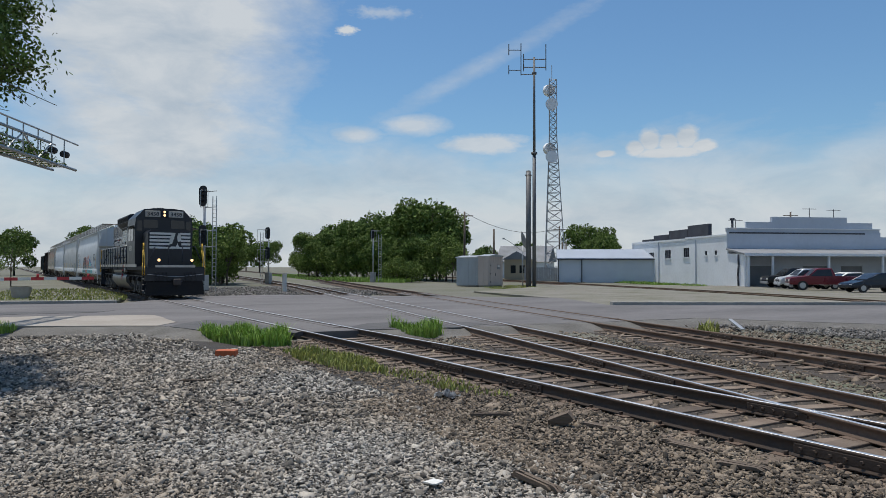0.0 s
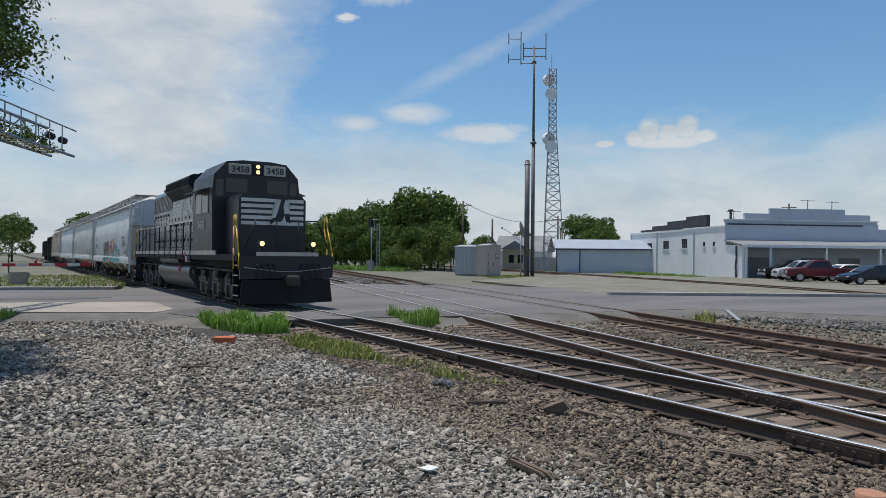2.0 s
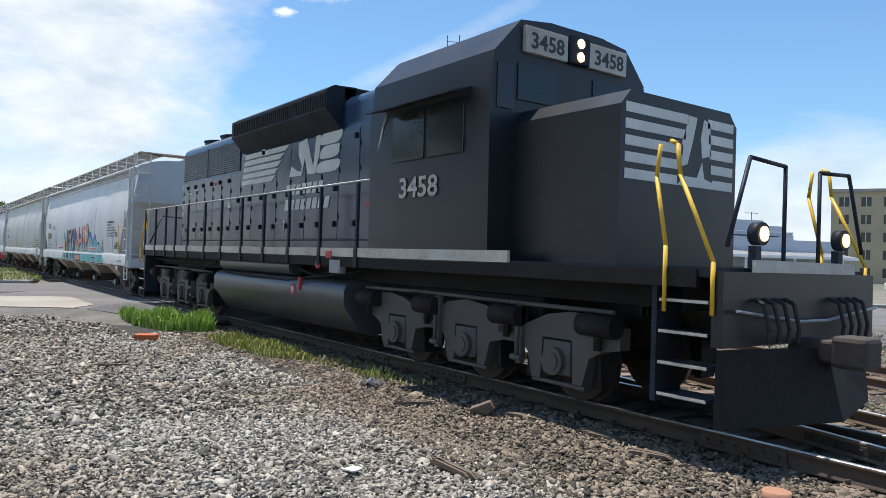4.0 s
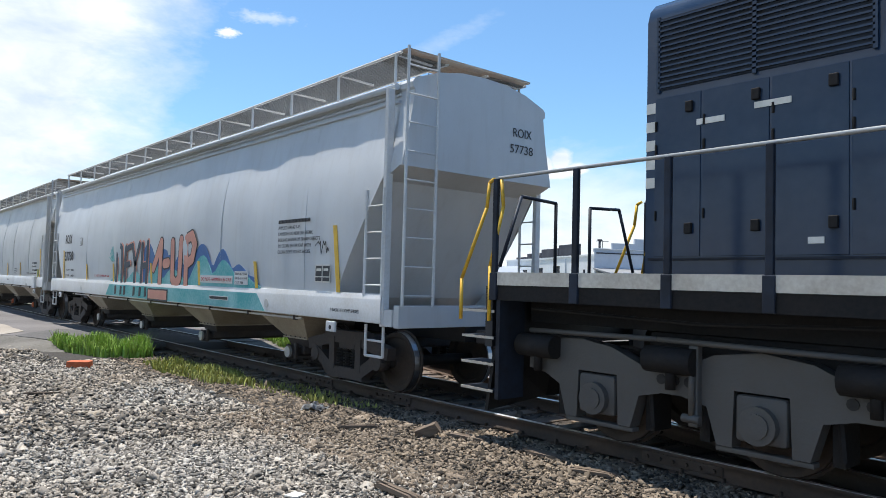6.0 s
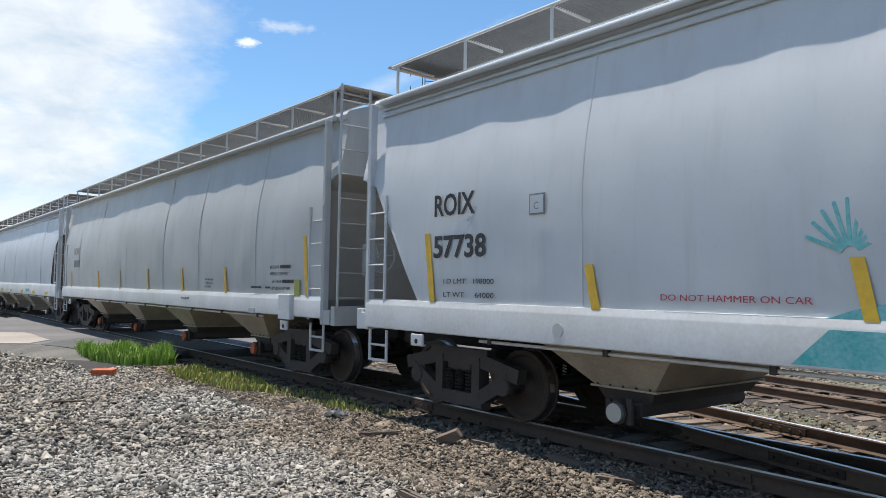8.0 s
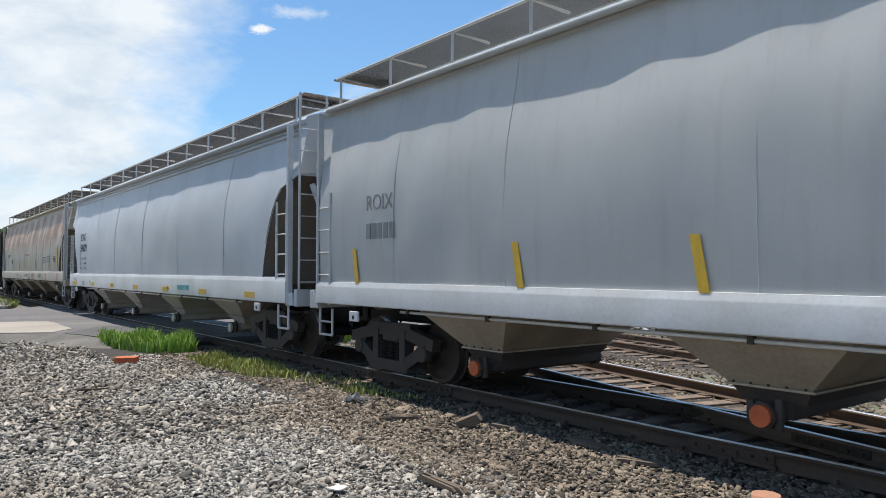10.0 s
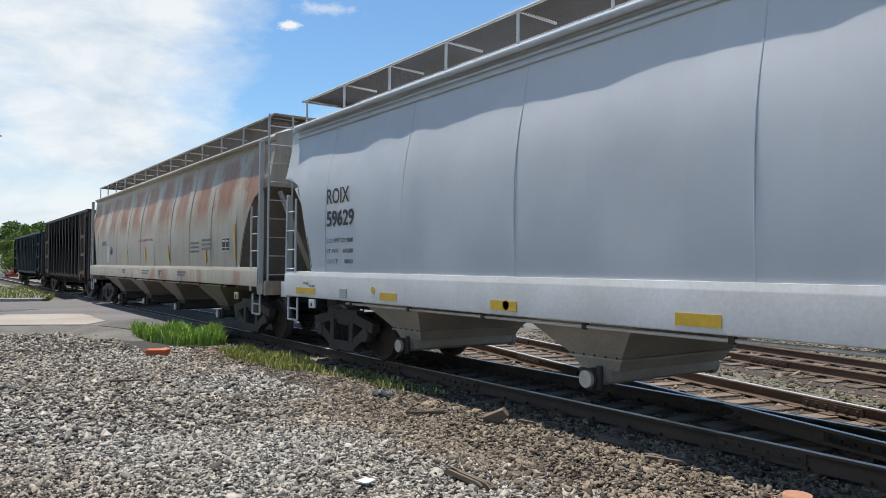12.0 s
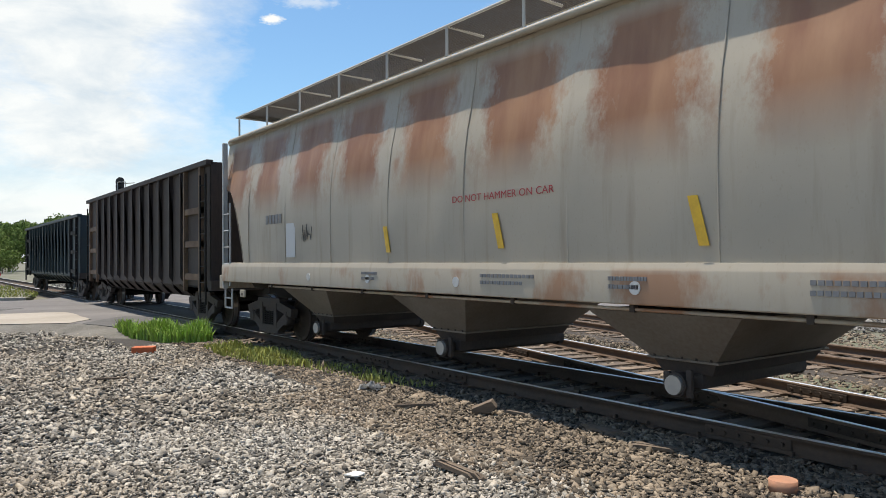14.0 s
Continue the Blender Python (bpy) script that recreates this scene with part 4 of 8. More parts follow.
    part("hatch_cover", bm, P, car)
    # discharge hoppers
    first, pitch = spec["bays"]
    for i in range(4):
        xc = first - i * pitch
        hp = None
        # sloping chute, then a short upright collar with a bolted flange
        for name, za, zb, wa, wb, ya, yb, mt in (("hopper_bay", 1.14, 0.64, 0.92, 0.38, 1.49, 1.06, spec.get("bay", "tan_paint")), ("bay_collar", 0.64, 0.50, 0.38, 0.30, 1.06, 1.00, spec.get("collar", "truck"))):
            bm = bmesh.new()
            v = [bm.verts.new(q) for q in ((xc - wa, -ya, za), (xc + wa, -ya, za), (xc + wa, ya, za), (xc - wa, ya, za))]
            w = [bm.verts.new(q) for q in ((xc - wb, -yb, zb), (xc + wb, -yb, zb), (xc + wb, yb, zb), (xc - wb, yb, zb))]
            for k in range(4):
                bm.faces.new((v[k], v[(k + 1) % 4], w[(k + 1) % 4], w[k]))
            bm.faces.new(v)
            bm.faces.new(w[::-1])
            ob = part(name, bm, mt, hp or car)
            hp = hp or ob
        box_part("bay_flange", (xc - 0.43, xc + 0.43, -1.10, 1.10, 0.628, 0.652), spec.get("bay", "tan_paint"), hp, bevel=0.004)
        for k in range(5):
            bm = bmesh.new()
            bm_rod(bm, (xc - 0.34 + 0.17 * k, -1.085, 0.652), (xc - 0.34 + 0.17 * k, -1.085, 0.675), 0.014, 6)
            part("bolt", bm, "truck", hp)
        bm = bmesh.new()
        bm_rod(bm, (xc, -1.14, 0.40), (xc, 1.14, 0.40), 0.095, 14)
        bm_box(bm, xc - 0.20, xc + 0.20, -1.02, 1.02, 0.36, 0.505, 0.015)
        bm_rod(bm, (xc, 1.10, 0.40), (xc, 1.20, 0.40), 0.12, 14)
        part("outlet_tube", bm, spec.get("tube", "truck"), hp, smooth=40)
        bm = bmesh.new()
        bm_rod(bm, (xc, -1.20, 0.40), (xc, -1.08, 0.40), 0.125, 16)
        bm_box(bm, xc + 0.10, xc + 0.17, -1.17, -1.12, 0.28, 0.56, 0.01)
        bm_box(bm, xc - 0.17, xc - 0.10, -1.17, -1.12, 0.32, 0.52, 0.01)
        part("outlet_clamp", bm, "truck", hp, smooth=40)
        bm = bmesh.new()
        bm_rod(bm, (xc, -1.245, 0.40), (xc, -1.201, 0.40), 0.10, 16)
        part("outlet_cap", bm, spec.get("cap", "galv"), hp, smooth=40)
    for x in (-1.28, -L + 1.28):
        for s in (-1, 1):
            bm = bmesh.new()
            yy = sorted((s * 1.60, s * 1.64))
            bm_box(bm, x - 0.13, x + 0.13, yy[0], yy[1], 0.90, 1.06, 0.012)
            pad = part("jacking_lug", bm, spec.get("sill", P), car)
            # black disc on the lug's face stands for the dark inside of a hole
            bm = bmesh.new()
            bm_rod(bm, (x, s * 1.635, 0.965), (x, s * 1.644, 0.965), 0.035, 10)
            part("hole", bm, "tyre", pad)
    if spec.get("brake_wheel"):
        bm = bmesh.new()
        xw, n = 0.42, 18
        ring = [(xw, -0.75 + 0.28 * math.cos(2 * math.pi * i / n), 2.2 + 0.28 * math.sin(2 * math.pi * i / n)) for i in range(n + 1)]
        bm_path(bm, ring, 0.018, 6)
        for i in range(0, n, 3):
            bm_rod(bm, (xw - 0.04, -0.75, 2.2), ring[i], 0.012, 5)
        bm_rod(bm, (xw - 0.2, -0.75, 2.2), (xw, -0.75, 2.2), 0.03, 8)
        bw = part("brake_wheel", bm, P2, car)
        box_part("brake_gear", (0.10, 0.32, -0.92, -0.58, 1.85, 2.4), P, bw, bevel=0.02)
    for xt in (-1.58, -L + 1.58):
        freight_truck(car, xt, caps=spec.get("bearing", "truck"))
    return car


def side_panel(name, outline, y, material, parent, label="", t=0.004):
    """A flat shape on the camera's side of a car, a few millimetres thick; outline in (x, z)."""
    bm = bmesh.new()
    bm_prism(bm, outline, "y", y - t, y + 0.002)
    return part(name, bm, material, parent, label)


def bars(parent, x0, x1, z0, z1, n, y, material, slant=0.0, label="plain bar in place of a letter"):
    """Writing that is not spelt out: one plain bar for each letter."""
    w = (x1 - x0) / n
    for i in range(n):
        bm = bmesh.new()
        a, b = x0 + w * i + w * 0.12, x0 + w * (i + 1) - w * 0.12
        sl = slant * (z1 - z0)
        bm_prism(bm, [(a, z0), (b, z0), (b + sl, z1), (a + sl, z1)], "y", y - 0.004, y + 0.002)
        part("marking_bar", bm, material, parent, label)


def six_wheel_truck(loco, xc):
    tr = new("truck")
    tr.parent, tr.location = loco, (xc, 0, 0)
    for s in (-1, 1):
        y0, y1 = sorted((s * 1.05, s * 1.22))
        bm = bmesh.new()
        top = [(-2.75, 0.98), (-2.4, 1.10), (-2.0, 1.12), (-1.6, 1.06), (-1.25, 0.92), (-0.8, 0.92), (-0.45, 1.08), (0.0, 1.14), (0.45, 1.08), (0.8, 0.92), (1.25, 0.92), (1.6, 1.06), (2.0, 1.12), (2.4, 1.10), (2.75, 0.98)]
        bot = [(2.75, 0.74), (2.5, 0.70)]
        for xa in (1.78, 0.0, -1.78):
            bot += [(xa + 0.52, 0.60), (xa + 0.42, 0.27), (xa + 0.27, 0.27), (xa + 0.25, 0.78), (xa - 0.25, 0.78), (xa - 0.27, 0.27), (xa - 0.42, 0.27), (xa - 0.52, 0.60)]
            if xa > -1:
                bot += [(xa - 0.78, 0.66), (xa - 1.0, 0.66)]
        bot += [(-2.5, 0.70), (-2.75, 0.74)]
        bm_prism(bm, top + bot, "y", y0, y1)
        sf = part("side_frame", bm, "truck_grey", tr)
        for xs in (-1.78, 0.0, 1.78):
            bm = bmesh.new()
            yy = sorted((s * 1.18, s * 1.30))
            bm_box(bm, xs - 0.235, xs + 0.235, min(s * 1.06, s * 1.235), max(s * 1.06, s * 1.235), 0.34, 0.76, 0.04)
            bm_box(bm, xs - 0.44, xs + 0.44, min(s * 1.08, s * 1.20), max(s * 1.08, s * 1.20), 0.215, 0.262, 0.01)
            bm_rod(bm, (xs, s * 1.22, 0.51), (xs, s * 1.31, 0.51), 0.17, 16)
            bm_rod(bm, (xs, s * 1.31, 0.51), (xs, s * 1.33, 0.51), 0.11, 12)
            part("journal_box", bm, "truck_grey", sf, smooth=40)
        for xs in (-2.55, -0.85, 0.95, 2.5):
            bm = bmesh.new()
            bm_rod(bm, (xs - 0.26, s * 1.30, 1.0), (xs + 0.26, s * 1.30, 1.0), 0.13, 14)
            bm_rod(bm, (xs, s * 1.3, 1.0), (xs, s * 1.3, 0.72), 0.05, 8)
            part("brake_cylinder", bm, "under", sf)
        bm = bmesh.new()
        bm_path(bm, [(-2.7, s * 1.27, 1.17), (-1.0, s * 1.29, 1.19), (1.0, s * 1.29, 1.17), (2.7, s * 1.27, 1.16)], 0.028, 8)
        part("brake_pipe", bm, "truck_grey", sf)
        for xs in (-0.62, 1.16):
            bm = bmesh.new()
            bm_box(bm, xs - 0.05, xs + 0.05, min(s * 1.20, s * 1.29), max(s * 1.20, s * 1.29), 0.40, 1.16, 0.015)
            bm_rod(bm, (xs, s * 1.31, 0.50), (xs, s * 1.31, 1.12), 0.03, 8)
            bm_rod(bm, (xs - 0.09, s * 1.31, 0.48), (xs + 0.09, s * 1.31, 0.48), 0.04, 8)
            part("damper", bm, "truck_grey", sf)
        for xs in (-2.35, -1.2, -0.6, 0.6, 1.2, 2.35):
            bm = bmesh.new()
            bm_box(bm, xs - 0.05, xs + 0.05, min(s * 0.8, s * 1.1), max(s * 0.8, s * 1.1), 0.25, 0.8)
            bm_rod(bm, (xs, s * 1.12, 0.9), (xs + 0.05, s * 1.12, 0.3), 0.03, 6)
            part("brake_rigging", bm, "under", sf)
        # black discs laid on the frame imitate the shade inside its holes
        for xs in (-1.0, -0.85, -0.7, 0.75, 0.9, 1.05):
            bm = bmesh.new()
            bm_rod(bm, (xs, s * 1.215, 0.80), (xs, s * 1.232, 0.80), 0.05, 10)
            part("frame_hole_shade", bm, "tyre", sf)
    bm = bmesh.new()
    bm_box(bm, -1.3, 1.3, -1.0, 1.0, 0.75, 1.25, 0.05)
    part("bolster", bm, "under", tr)
    for xs in (-1.78, 0.0, 1.78):
        wheelset(tr, xs, 0.508)
    return tr


def locomotive():
    lo = thing("locomotive", "black six-axle diesel locomotive with white stripes and lit headlights", "locomotive", pose(-40.0, CY, 0), "cars of the train")
    HW, HT = 0.86, 4.82
    # frame and decks
    bm = bmesh.new()
    bm_box(bm, -20.6, -0.45, -1.0, 1.0, 1.25, 1.62)
    part("underframe", bm, "under", lo)
    bm = bmesh.new()
    bm_box(bm, -20.75, -0.35, -1.50, 1.50, 1.60, 1.70)
    part("deck", bm, "black_dusty_sky", lo)
    for s in (-1, 1):
        bm = bmesh.new()
        yy = sorted((s * 1.50, s * 1.545))
        bm_box(bm, -20.72, -3.2, yy[0], yy[1], 1.675, 1.825)
        part("walkway_edge", bm, "dirty_white", lo, "dirty white walkway edge")
        # sill band in near-black: the shadow below the walkway is put into its colour
        bm = bmesh.new()
        yy = sorted((s * 1.46, s * 1.53))
        bm_box(bm, -20.7, -0.5, yy[0], yy[1], 1.50, 1.672)
        part("side_sill", bm, "under", lo)
    # long hood with rounded shoulders
    prof = [(HW, 1.66), (HW, 4.55), (HW - 0.04, 4.68), (HW - 0.14, 4.78), (HW - 0.3, HT), (-HW + 0.3, HT), (-HW + 0.14, 4.78), (-HW + 0.04, 4.68), (-HW, 4.55), (-HW, 1.66)]
    bm = bmesh.new()
    bm_prism(bm, prof, "x", -19.10, -6.5)
    part("long_hood", bm, "black_sky_tint", lo, smooth=40)
    # flared dynamic brake and blower housing
    for s in (-1, 1):
        bm = bmesh.new()
        bm_prism(bm, [(s * (HW - 0.02), 4.12), (s * (HW + 0.02), 4.14), (s * (HW + 0.36), 4.50), (s * (HW + 0.36), 4.88), (s * (HW + 0.20), 4.98), (s * (HW - 0.3), 5.0)], "x", -14.05, -8.95)
        part("flared_housing", bm, "black_dusty_sky", lo, smooth=30)
        bm = bmesh.new()
        for i in range(46):
            x = -13.9 + i * 0.108
            yy = sorted((s * (HW + 0.355), s * (HW + 0.372)))
            bm_box(bm, x, x + 0.05, yy[0], yy[1], 4.54, 4.82)
        part("louvre", bm, "under", lo)
    bm = bmesh.new()
    bm_box(bm, -14.05, -8.95, -HW, HW, 4.7, 5.0, 0.04)
    part("roof_housing", bm, "black_dusty_sky", lo)
    # radiator screens
    for s in (-1, 1):
        for a, b in ((-18.95, -16.85), (-16.7, -14.35)):
            bm = bmesh.new()
            yy = sorted((s * (HW + 0.002), s * (HW + 0.012)))
            bm_box(bm, a, b, yy[0], yy[1], 3.78, 4.55)
            scr = part("radiator_screen", bm, "black_dusty_sky", lo)
            bm = bmesh.new()
            yy = sorted((s * (HW + 0.012), s * (HW + 0.03)))
            for i in range(14):
                z = 3.80 + i * 0.055
                bm_box(bm, a, b, yy[0], yy[1], z, z + 0.02)
            for x in (a, (a + b) / 2, b):
                bm_box(bm, x - 0.02, x + 0.02, yy[0], yy[1], 3.76, 4.57)
            part("screen_slat", bm, "black_sky_tint", scr)
    # roof fans
    for x in (-18.0, -16.6, -15.2):
        bm = bmesh.new()
        bm_rod(bm, (x, 0, HT - 0.02), (x, 0, HT + 0.12), 0.58, 28)
        bm_rod(bm, (x, 0, HT + 0.12), (x, 0, HT + 0.15), 0.61, 28)
        part("roof_fan", bm, "black_dusty_sky", lo, smooth=40)
    bm = bmesh.new()
    bm_box(bm, -8.6, -8.0, -0.3, 0.3, 4.8, 5.05, 0.04)
    part("exhaust_stack", bm, "under", lo)
    # engine-room doors, latches and hinges on the hood's side
    door_edges = [-19.0, -18.45, -17.75, -17.05, -16.35, -15.65, -14.95, -14.25, -13.5, -12.75, -12.0, -11.25, -10.5, -9.75, -9.0, -8.2, -7.4]
    for s in (-1, 1):
        for k, (a, b) in enumerate(zip(door_edges, door_edges[1:])):
            top = 3.70 if b < -14.2 else 4.10
            bm = bmesh.new()
            yy = sorted((s * (HW - 0.01), s * (HW + 0.012)))
            bm_box(bm, a + 0.012, b - 0.012, yy[0], yy[1], 2.02, top, 0.004)
            dr = part("hood_door", bm, "black_sky_tint", lo)
            yy = sorted((s * (HW + 0.01), s * (HW + 0.05)))
            for z in (2.25, 2.95 if s < 0 and -14.4 < b < -8.9 else top - 0.2):
                box_part("door_latch", (b - 0.17, b - 0.09, yy[0], yy[1], z, z + 0.11), "under", dr, bevel=0.008)
            for z in (2.4, 2.72, 3.22) if s < 0 and -14.4 < b < -8.9 else (2.4, 2.45 + (top - 2.4) * 0.5, top - 0.35):
                bm = bmesh.new()
                bm_rod(bm, (a + 0.03, s * (HW + 0.02), z), (a + 0.03, s * (HW + 0.02), z + 0.10), 0.014, 6)
                part("hinge", bm, "under", dr)
        bm = bmesh.new()
        yy = sorted((s * HW, s * (HW + 0.025)))
        bm_box(bm, -19.05, -6.6, yy[0], yy[1], 1.98, 2.005)
        part("belt_strip", bm, "black_dusty_sky", lo)
    # striped emblem on the long hood: plain shapes
    y = -HW - 0.019
    for i in range(5):
        z = 3.36 + i * 0.158
        xr = (-12.05, -11.90, -11.76, -11.62, -11.35)[i]
        side_panel("stripe", [(-14.14 + 0.04 * i, z), (xr - 0.22, z), (xr + 0.02, z + 0.115), (-14.11 + 0.04 * i, z + 0.115)], y, "white_paint", lo, "white stripe")
    block = [(-11.29, 3.37), (-10.66, 3.37), (-10.54, 3.74), (-10.37, 3.38), (-10.02, 3.36), (-9.86, 3.74), (-9.80, 4.14), (-10.02, 4.14), (-10.12, 3.50), (-10.45, 4.14), (-10.86, 4.08), (-10.84, 3.82), (-10.66, 3.56), (-10.72, 3.46), (-10.84, 3.47), (-11.20, 3.60)]
    side_panel("emblem", block, y, "white_paint", lo, "white emblem shape with a dark cut-out")
    for cx, cz, w, h in ((-9.36, 4.04, 0.46, 0.13), (-9.40, 3.76, 0.42, 0.13), (-9.46, 3.47, 0.50, 0.12)):
        side_panel("emblem", [(cx + w * math.copysign(abs(math.cos(q)) ** 0.5, math.cos(q)) + 0.10 * math.sin(q), cz + h * math.copysign(abs(math.sin(q)) ** 0.7, math.sin(q))) for q in (2 * math.pi * k / 24 for k in range(24))], y, "white_paint", lo, "rounded white emblem bar")
    bars(lo, -11.50, -9.66, 2.97, 3.20, 7, y, "white_paint", 0.25, "white plain bars of the owner's name")
    bars(lo, -11.54, -9.36, 2.64, 2.87, 8, y, "white_paint", 0.25, "white plain bars of the owner's name")
    for x0, z0, w, h, mm in ((-14.1, 4.08, .16, .1, "dirty_white"), (-12.9, 4.02, .2, .14, "dirty_white"), (-9.7, 4.42, .22, .16, "dirty_white"), (-7.9, 2.62, .22, .08, "red_paint"), (-9.6, 3.0, .0, .0, ""),
                             (-6.95, 3.9, .3, .1, "red_paint"), (-18.5, 3.35, .3, .06, "white_paint"), (-17.9, 3.42, .35, .06, "white_paint"), (-16.3, 3.5, .2, .07, "red_paint"), (-11.55, 2.22, .09, .22, "white_paint"), (-15.1, 2.84, .22, .07, "white_paint"), (-15.1, 2.95, .2, .05, "white_paint"), (-17.4, 2.12, .14, .06, "white_paint")):
        if w:
            side_panel("decal", [(x0, z0), (x0 + w, z0), (x0 + w, z0 + h), (x0, z0 + h)], y, mm, lo)
    for i in range(5):
        z = 2.75 + i * 0.2
        side_panel("stripe", [(-19.1, z), (-18.92 + 0.02 * i, z), (-18.88 + 0.02 * i, z + 0.11), (-19.1, z + 0.11)], -HW - 0.003, "white_paint", lo)
    # hand rails
    posts = [-20.7, -19.5, -18.4, -17.43, -16.29, -14.87, -13.66, -12.32, -11.03, -9.77, -8.4, -7.04]
    for s in (-1, 1):
        bm = bmesh.new()
        bm_path(bm, [(-20.7, s * 1.5, 2.94), (-6.62, s * 1.5, 2.95), (-6.25, s * 1.56, 3.75), (-6.1, s * 1.58, 3.95)], 0.021, 8)
        part("hand_rail", bm, "galv", lo, "bare steel hand rail")
        for x in posts:
            bm = bmesh.new()
            bm_box(bm, x - 0.035, x + 0.035, s * 1.53 - 0.025, s * 1.53 + 0.025, 1.5, 2.93, 0.008)
            bm_box(bm, x - 0.055, x + 0.055, s * 1.53 - 0.035, s * 1.53 + 0.035, 1.5, 1.82, 0.008)
            part("rail_post", bm, "black_dusty_sky", lo)
    # cab
    cabp = [(1.53, 1.66), (1.56, 3.9), (1.50, 4.45), (1.06, 4.93), (0.5, 5.0), (-0.5, 5.0), (-1.06, 4.93), (-1.50, 4.45), (-1.56, 3.9), (-1.53, 1.66)]
    bm = bmesh.new()
    bm_prism(bm, cabp, "x", -6.65, -3.62)
    cab = part("cab", bm, "cab_black", lo, smooth=25)
    for s in (-1, 1):
        yy = sorted((s * 1.552, s * 1.575))
        for a, b in ((-5.95, -5.1), (-5.0, -4.15)):
            box_part("cab_window", (a, b, yy[0], yy[1], 3.15, 3.85), "glass_dark", cab, bevel=0.008)
        bm = bmesh.new()
        yy = sorted((s * 1.56, s * 1.95))
        bm_prism(bm, [(yy[0] if s > 0 else yy[1], 3.98), (yy[1] if s > 0 else yy[0], 3.88), (yy[1] if s > 0 else yy[0], 3.90), (yy[0] if s > 0 else yy[1], 4.02)], "x", -6.2, -4.0)
        part("sun_visor", bm, "cab_black", cab)
        yy = sorted((s * 0.35, s * 1.1))
        box_part("windscreen", (-3.625, -3.60, yy[0], yy[1], 3.85, 4.35), "glass_dark", cab, bevel=0.006)
        yy = sorted((s * 1.18, s * 1.45))
        box_part("windscreen", (-3.625, -3.60, yy[0], yy[1], 3.7, 4.3), "glass_dark", cab, bevel=0.006)
        yy = sorted((s * 0.22, s * 1.02))
        nb = box_part("number_board", (-3.63, -3.56, yy[0], yy[1], 4.50, 4.86), "dirty_white", cab, "white number board with dark numerals", 0.01)
        w = words("3458", 0.30, "letter_black", nb, at=(-3.555, yy[0] + 0.09, 4.57), rz=90, width=0.62, bold=0.006)
    hb = box_part("headlight_box", (-3.64, -3.53, -0.2, 0.2, 4.5, 4.9), "black_dusty_sky", cab, bevel=0.02)
    for z in (4.60, 4.79):
        bm = bmesh.new()
        bm_rod(bm, (-3.54, 0, z), (-3.515, 0, z), 0.07, 18)
        part("headlight", bm, "lamp_on", hb, "lit headlight")
    words("3458", 0.42, "dirty_white", cab, at=(-5.75, -1.562, 2.60), width=1.0, bold=0.008, label="white road number")
    bm = bmesh.new()
    bm_rod(bm, (-5.1, -0.35, 5.0), (-5.1, -0.35, 5.12), 0.05, 8)
    for yy in (-0.12, 0.0, 0.12):
        bm_rod(bm, (-5.3, yy, 5.08), (-4.9, yy, 5.08), 0.035, 8, 0.06)
    part("horn", bm, "black_dusty_sky", cab)
    # short hood (nose)
    bm = bmesh.new()
    bm_prism(bm, [(-1.14, 1.66), (-1.14, 3.52), (-0.98, 3.70), (0.98, 3.70), (1.14, 3.52), (1.14, 1.66)], "x", -3.62, -1.80)
    nose = part("nose", bm, "cab_black", lo)
    for i in range(5):
        z = 2.68 + i * 0.19
        for y0, y1 in ((-1.06, -0.10 + 0.05 * i), (0.62 - 0.03 * i, 1.06)):
            bm = bmesh.new()
            bm_box(bm, -1.80, -1.793, y0, y1, z, z + 0.115)
            part("stripe", bm, "white_paint", nose, "white stripe")
    bm = bmesh.new()
    for q in ([(-0.10, 2.68), (0.62, 2.68), (0.62, 2.76), (0.45, 2.80), (0.40, 3.0), (0.30, 2.80), (0.06, 2.80)], [(-0.05, 2.9), (0.10, 2.95), (0.2, 3.25), (0.28, 3.54), (0.12, 3.55), (-0.02, 3.2)], [(0.40, 3.05), (0.58, 3.1), (0.55, 3.5), (0.42, 3.54), (0.36, 3.3)]):
        bm_prism(bm, q, "x", -1.80, -1.793)
    part("emblem", bm, "white_paint", nose, "white emblem shape")
    # front and rear platforms, steps, pilot, lights
    for e, x in ((1, -0.35), (-1, -20.75)):
        bm = bmesh.new()
        bm_box(bm, min(x, x + e * 0.12), max(x, x + e * 0.12), -1.50, 1.50, 0.95, 1.66)
        part("end_plate", bm, "cab_black", lo)
        bm = bmesh.new()
        bm_box(bm, min(x + e * 0.1, x + e * 0.14), max(x + e * 0.1, x + e * 0.14), -1.0, 1.0, 1.66, 1.78)
        part("walkway_edge", bm, "dirty_white", lo)
        bm = bmesh.new()
        for s in (-1, 1):
            lower = [(x + e * 0.10, s * 1.50, 0.20), (x + e * 0.52, 0.0, 0.20), (x + e * 0.34, 0.0, 0.92), (x + e * 0.06, s * 1.42, 0.92)]
            f = [bm.verts.new(q) for q in lower]
            g = [bm.verts.new((q[0] - e * 0.05, q[1], q[2])) for q in lower]
            bm.faces.new(f)
            bm.faces.new(g[::-1])
            for k in range(4):
                bm.faces.new((f[k], g[k], g[(k + 1) % 4], f[(k + 1) % 4]))
        part("snow_plough", bm, "under", lo)
        for yy in (-1.0, -0.82, -0.64, -0.46, 0.46, 0.64, 0.82, 1.0):
            bm = bmesh.new()
            xh = x + e * 0.13
            bm_path(bm, [(xh, yy, 1.40), (xh + e * 0.10, yy, 1.36), (xh + e * 0.15, yy + 0.02, 1.12), (xh + e * 0.12, yy + 0.05, 0.98)], 0.022, 6)
            part("air_hose", bm, "tyre", lo)
        bm = bmesh.new()
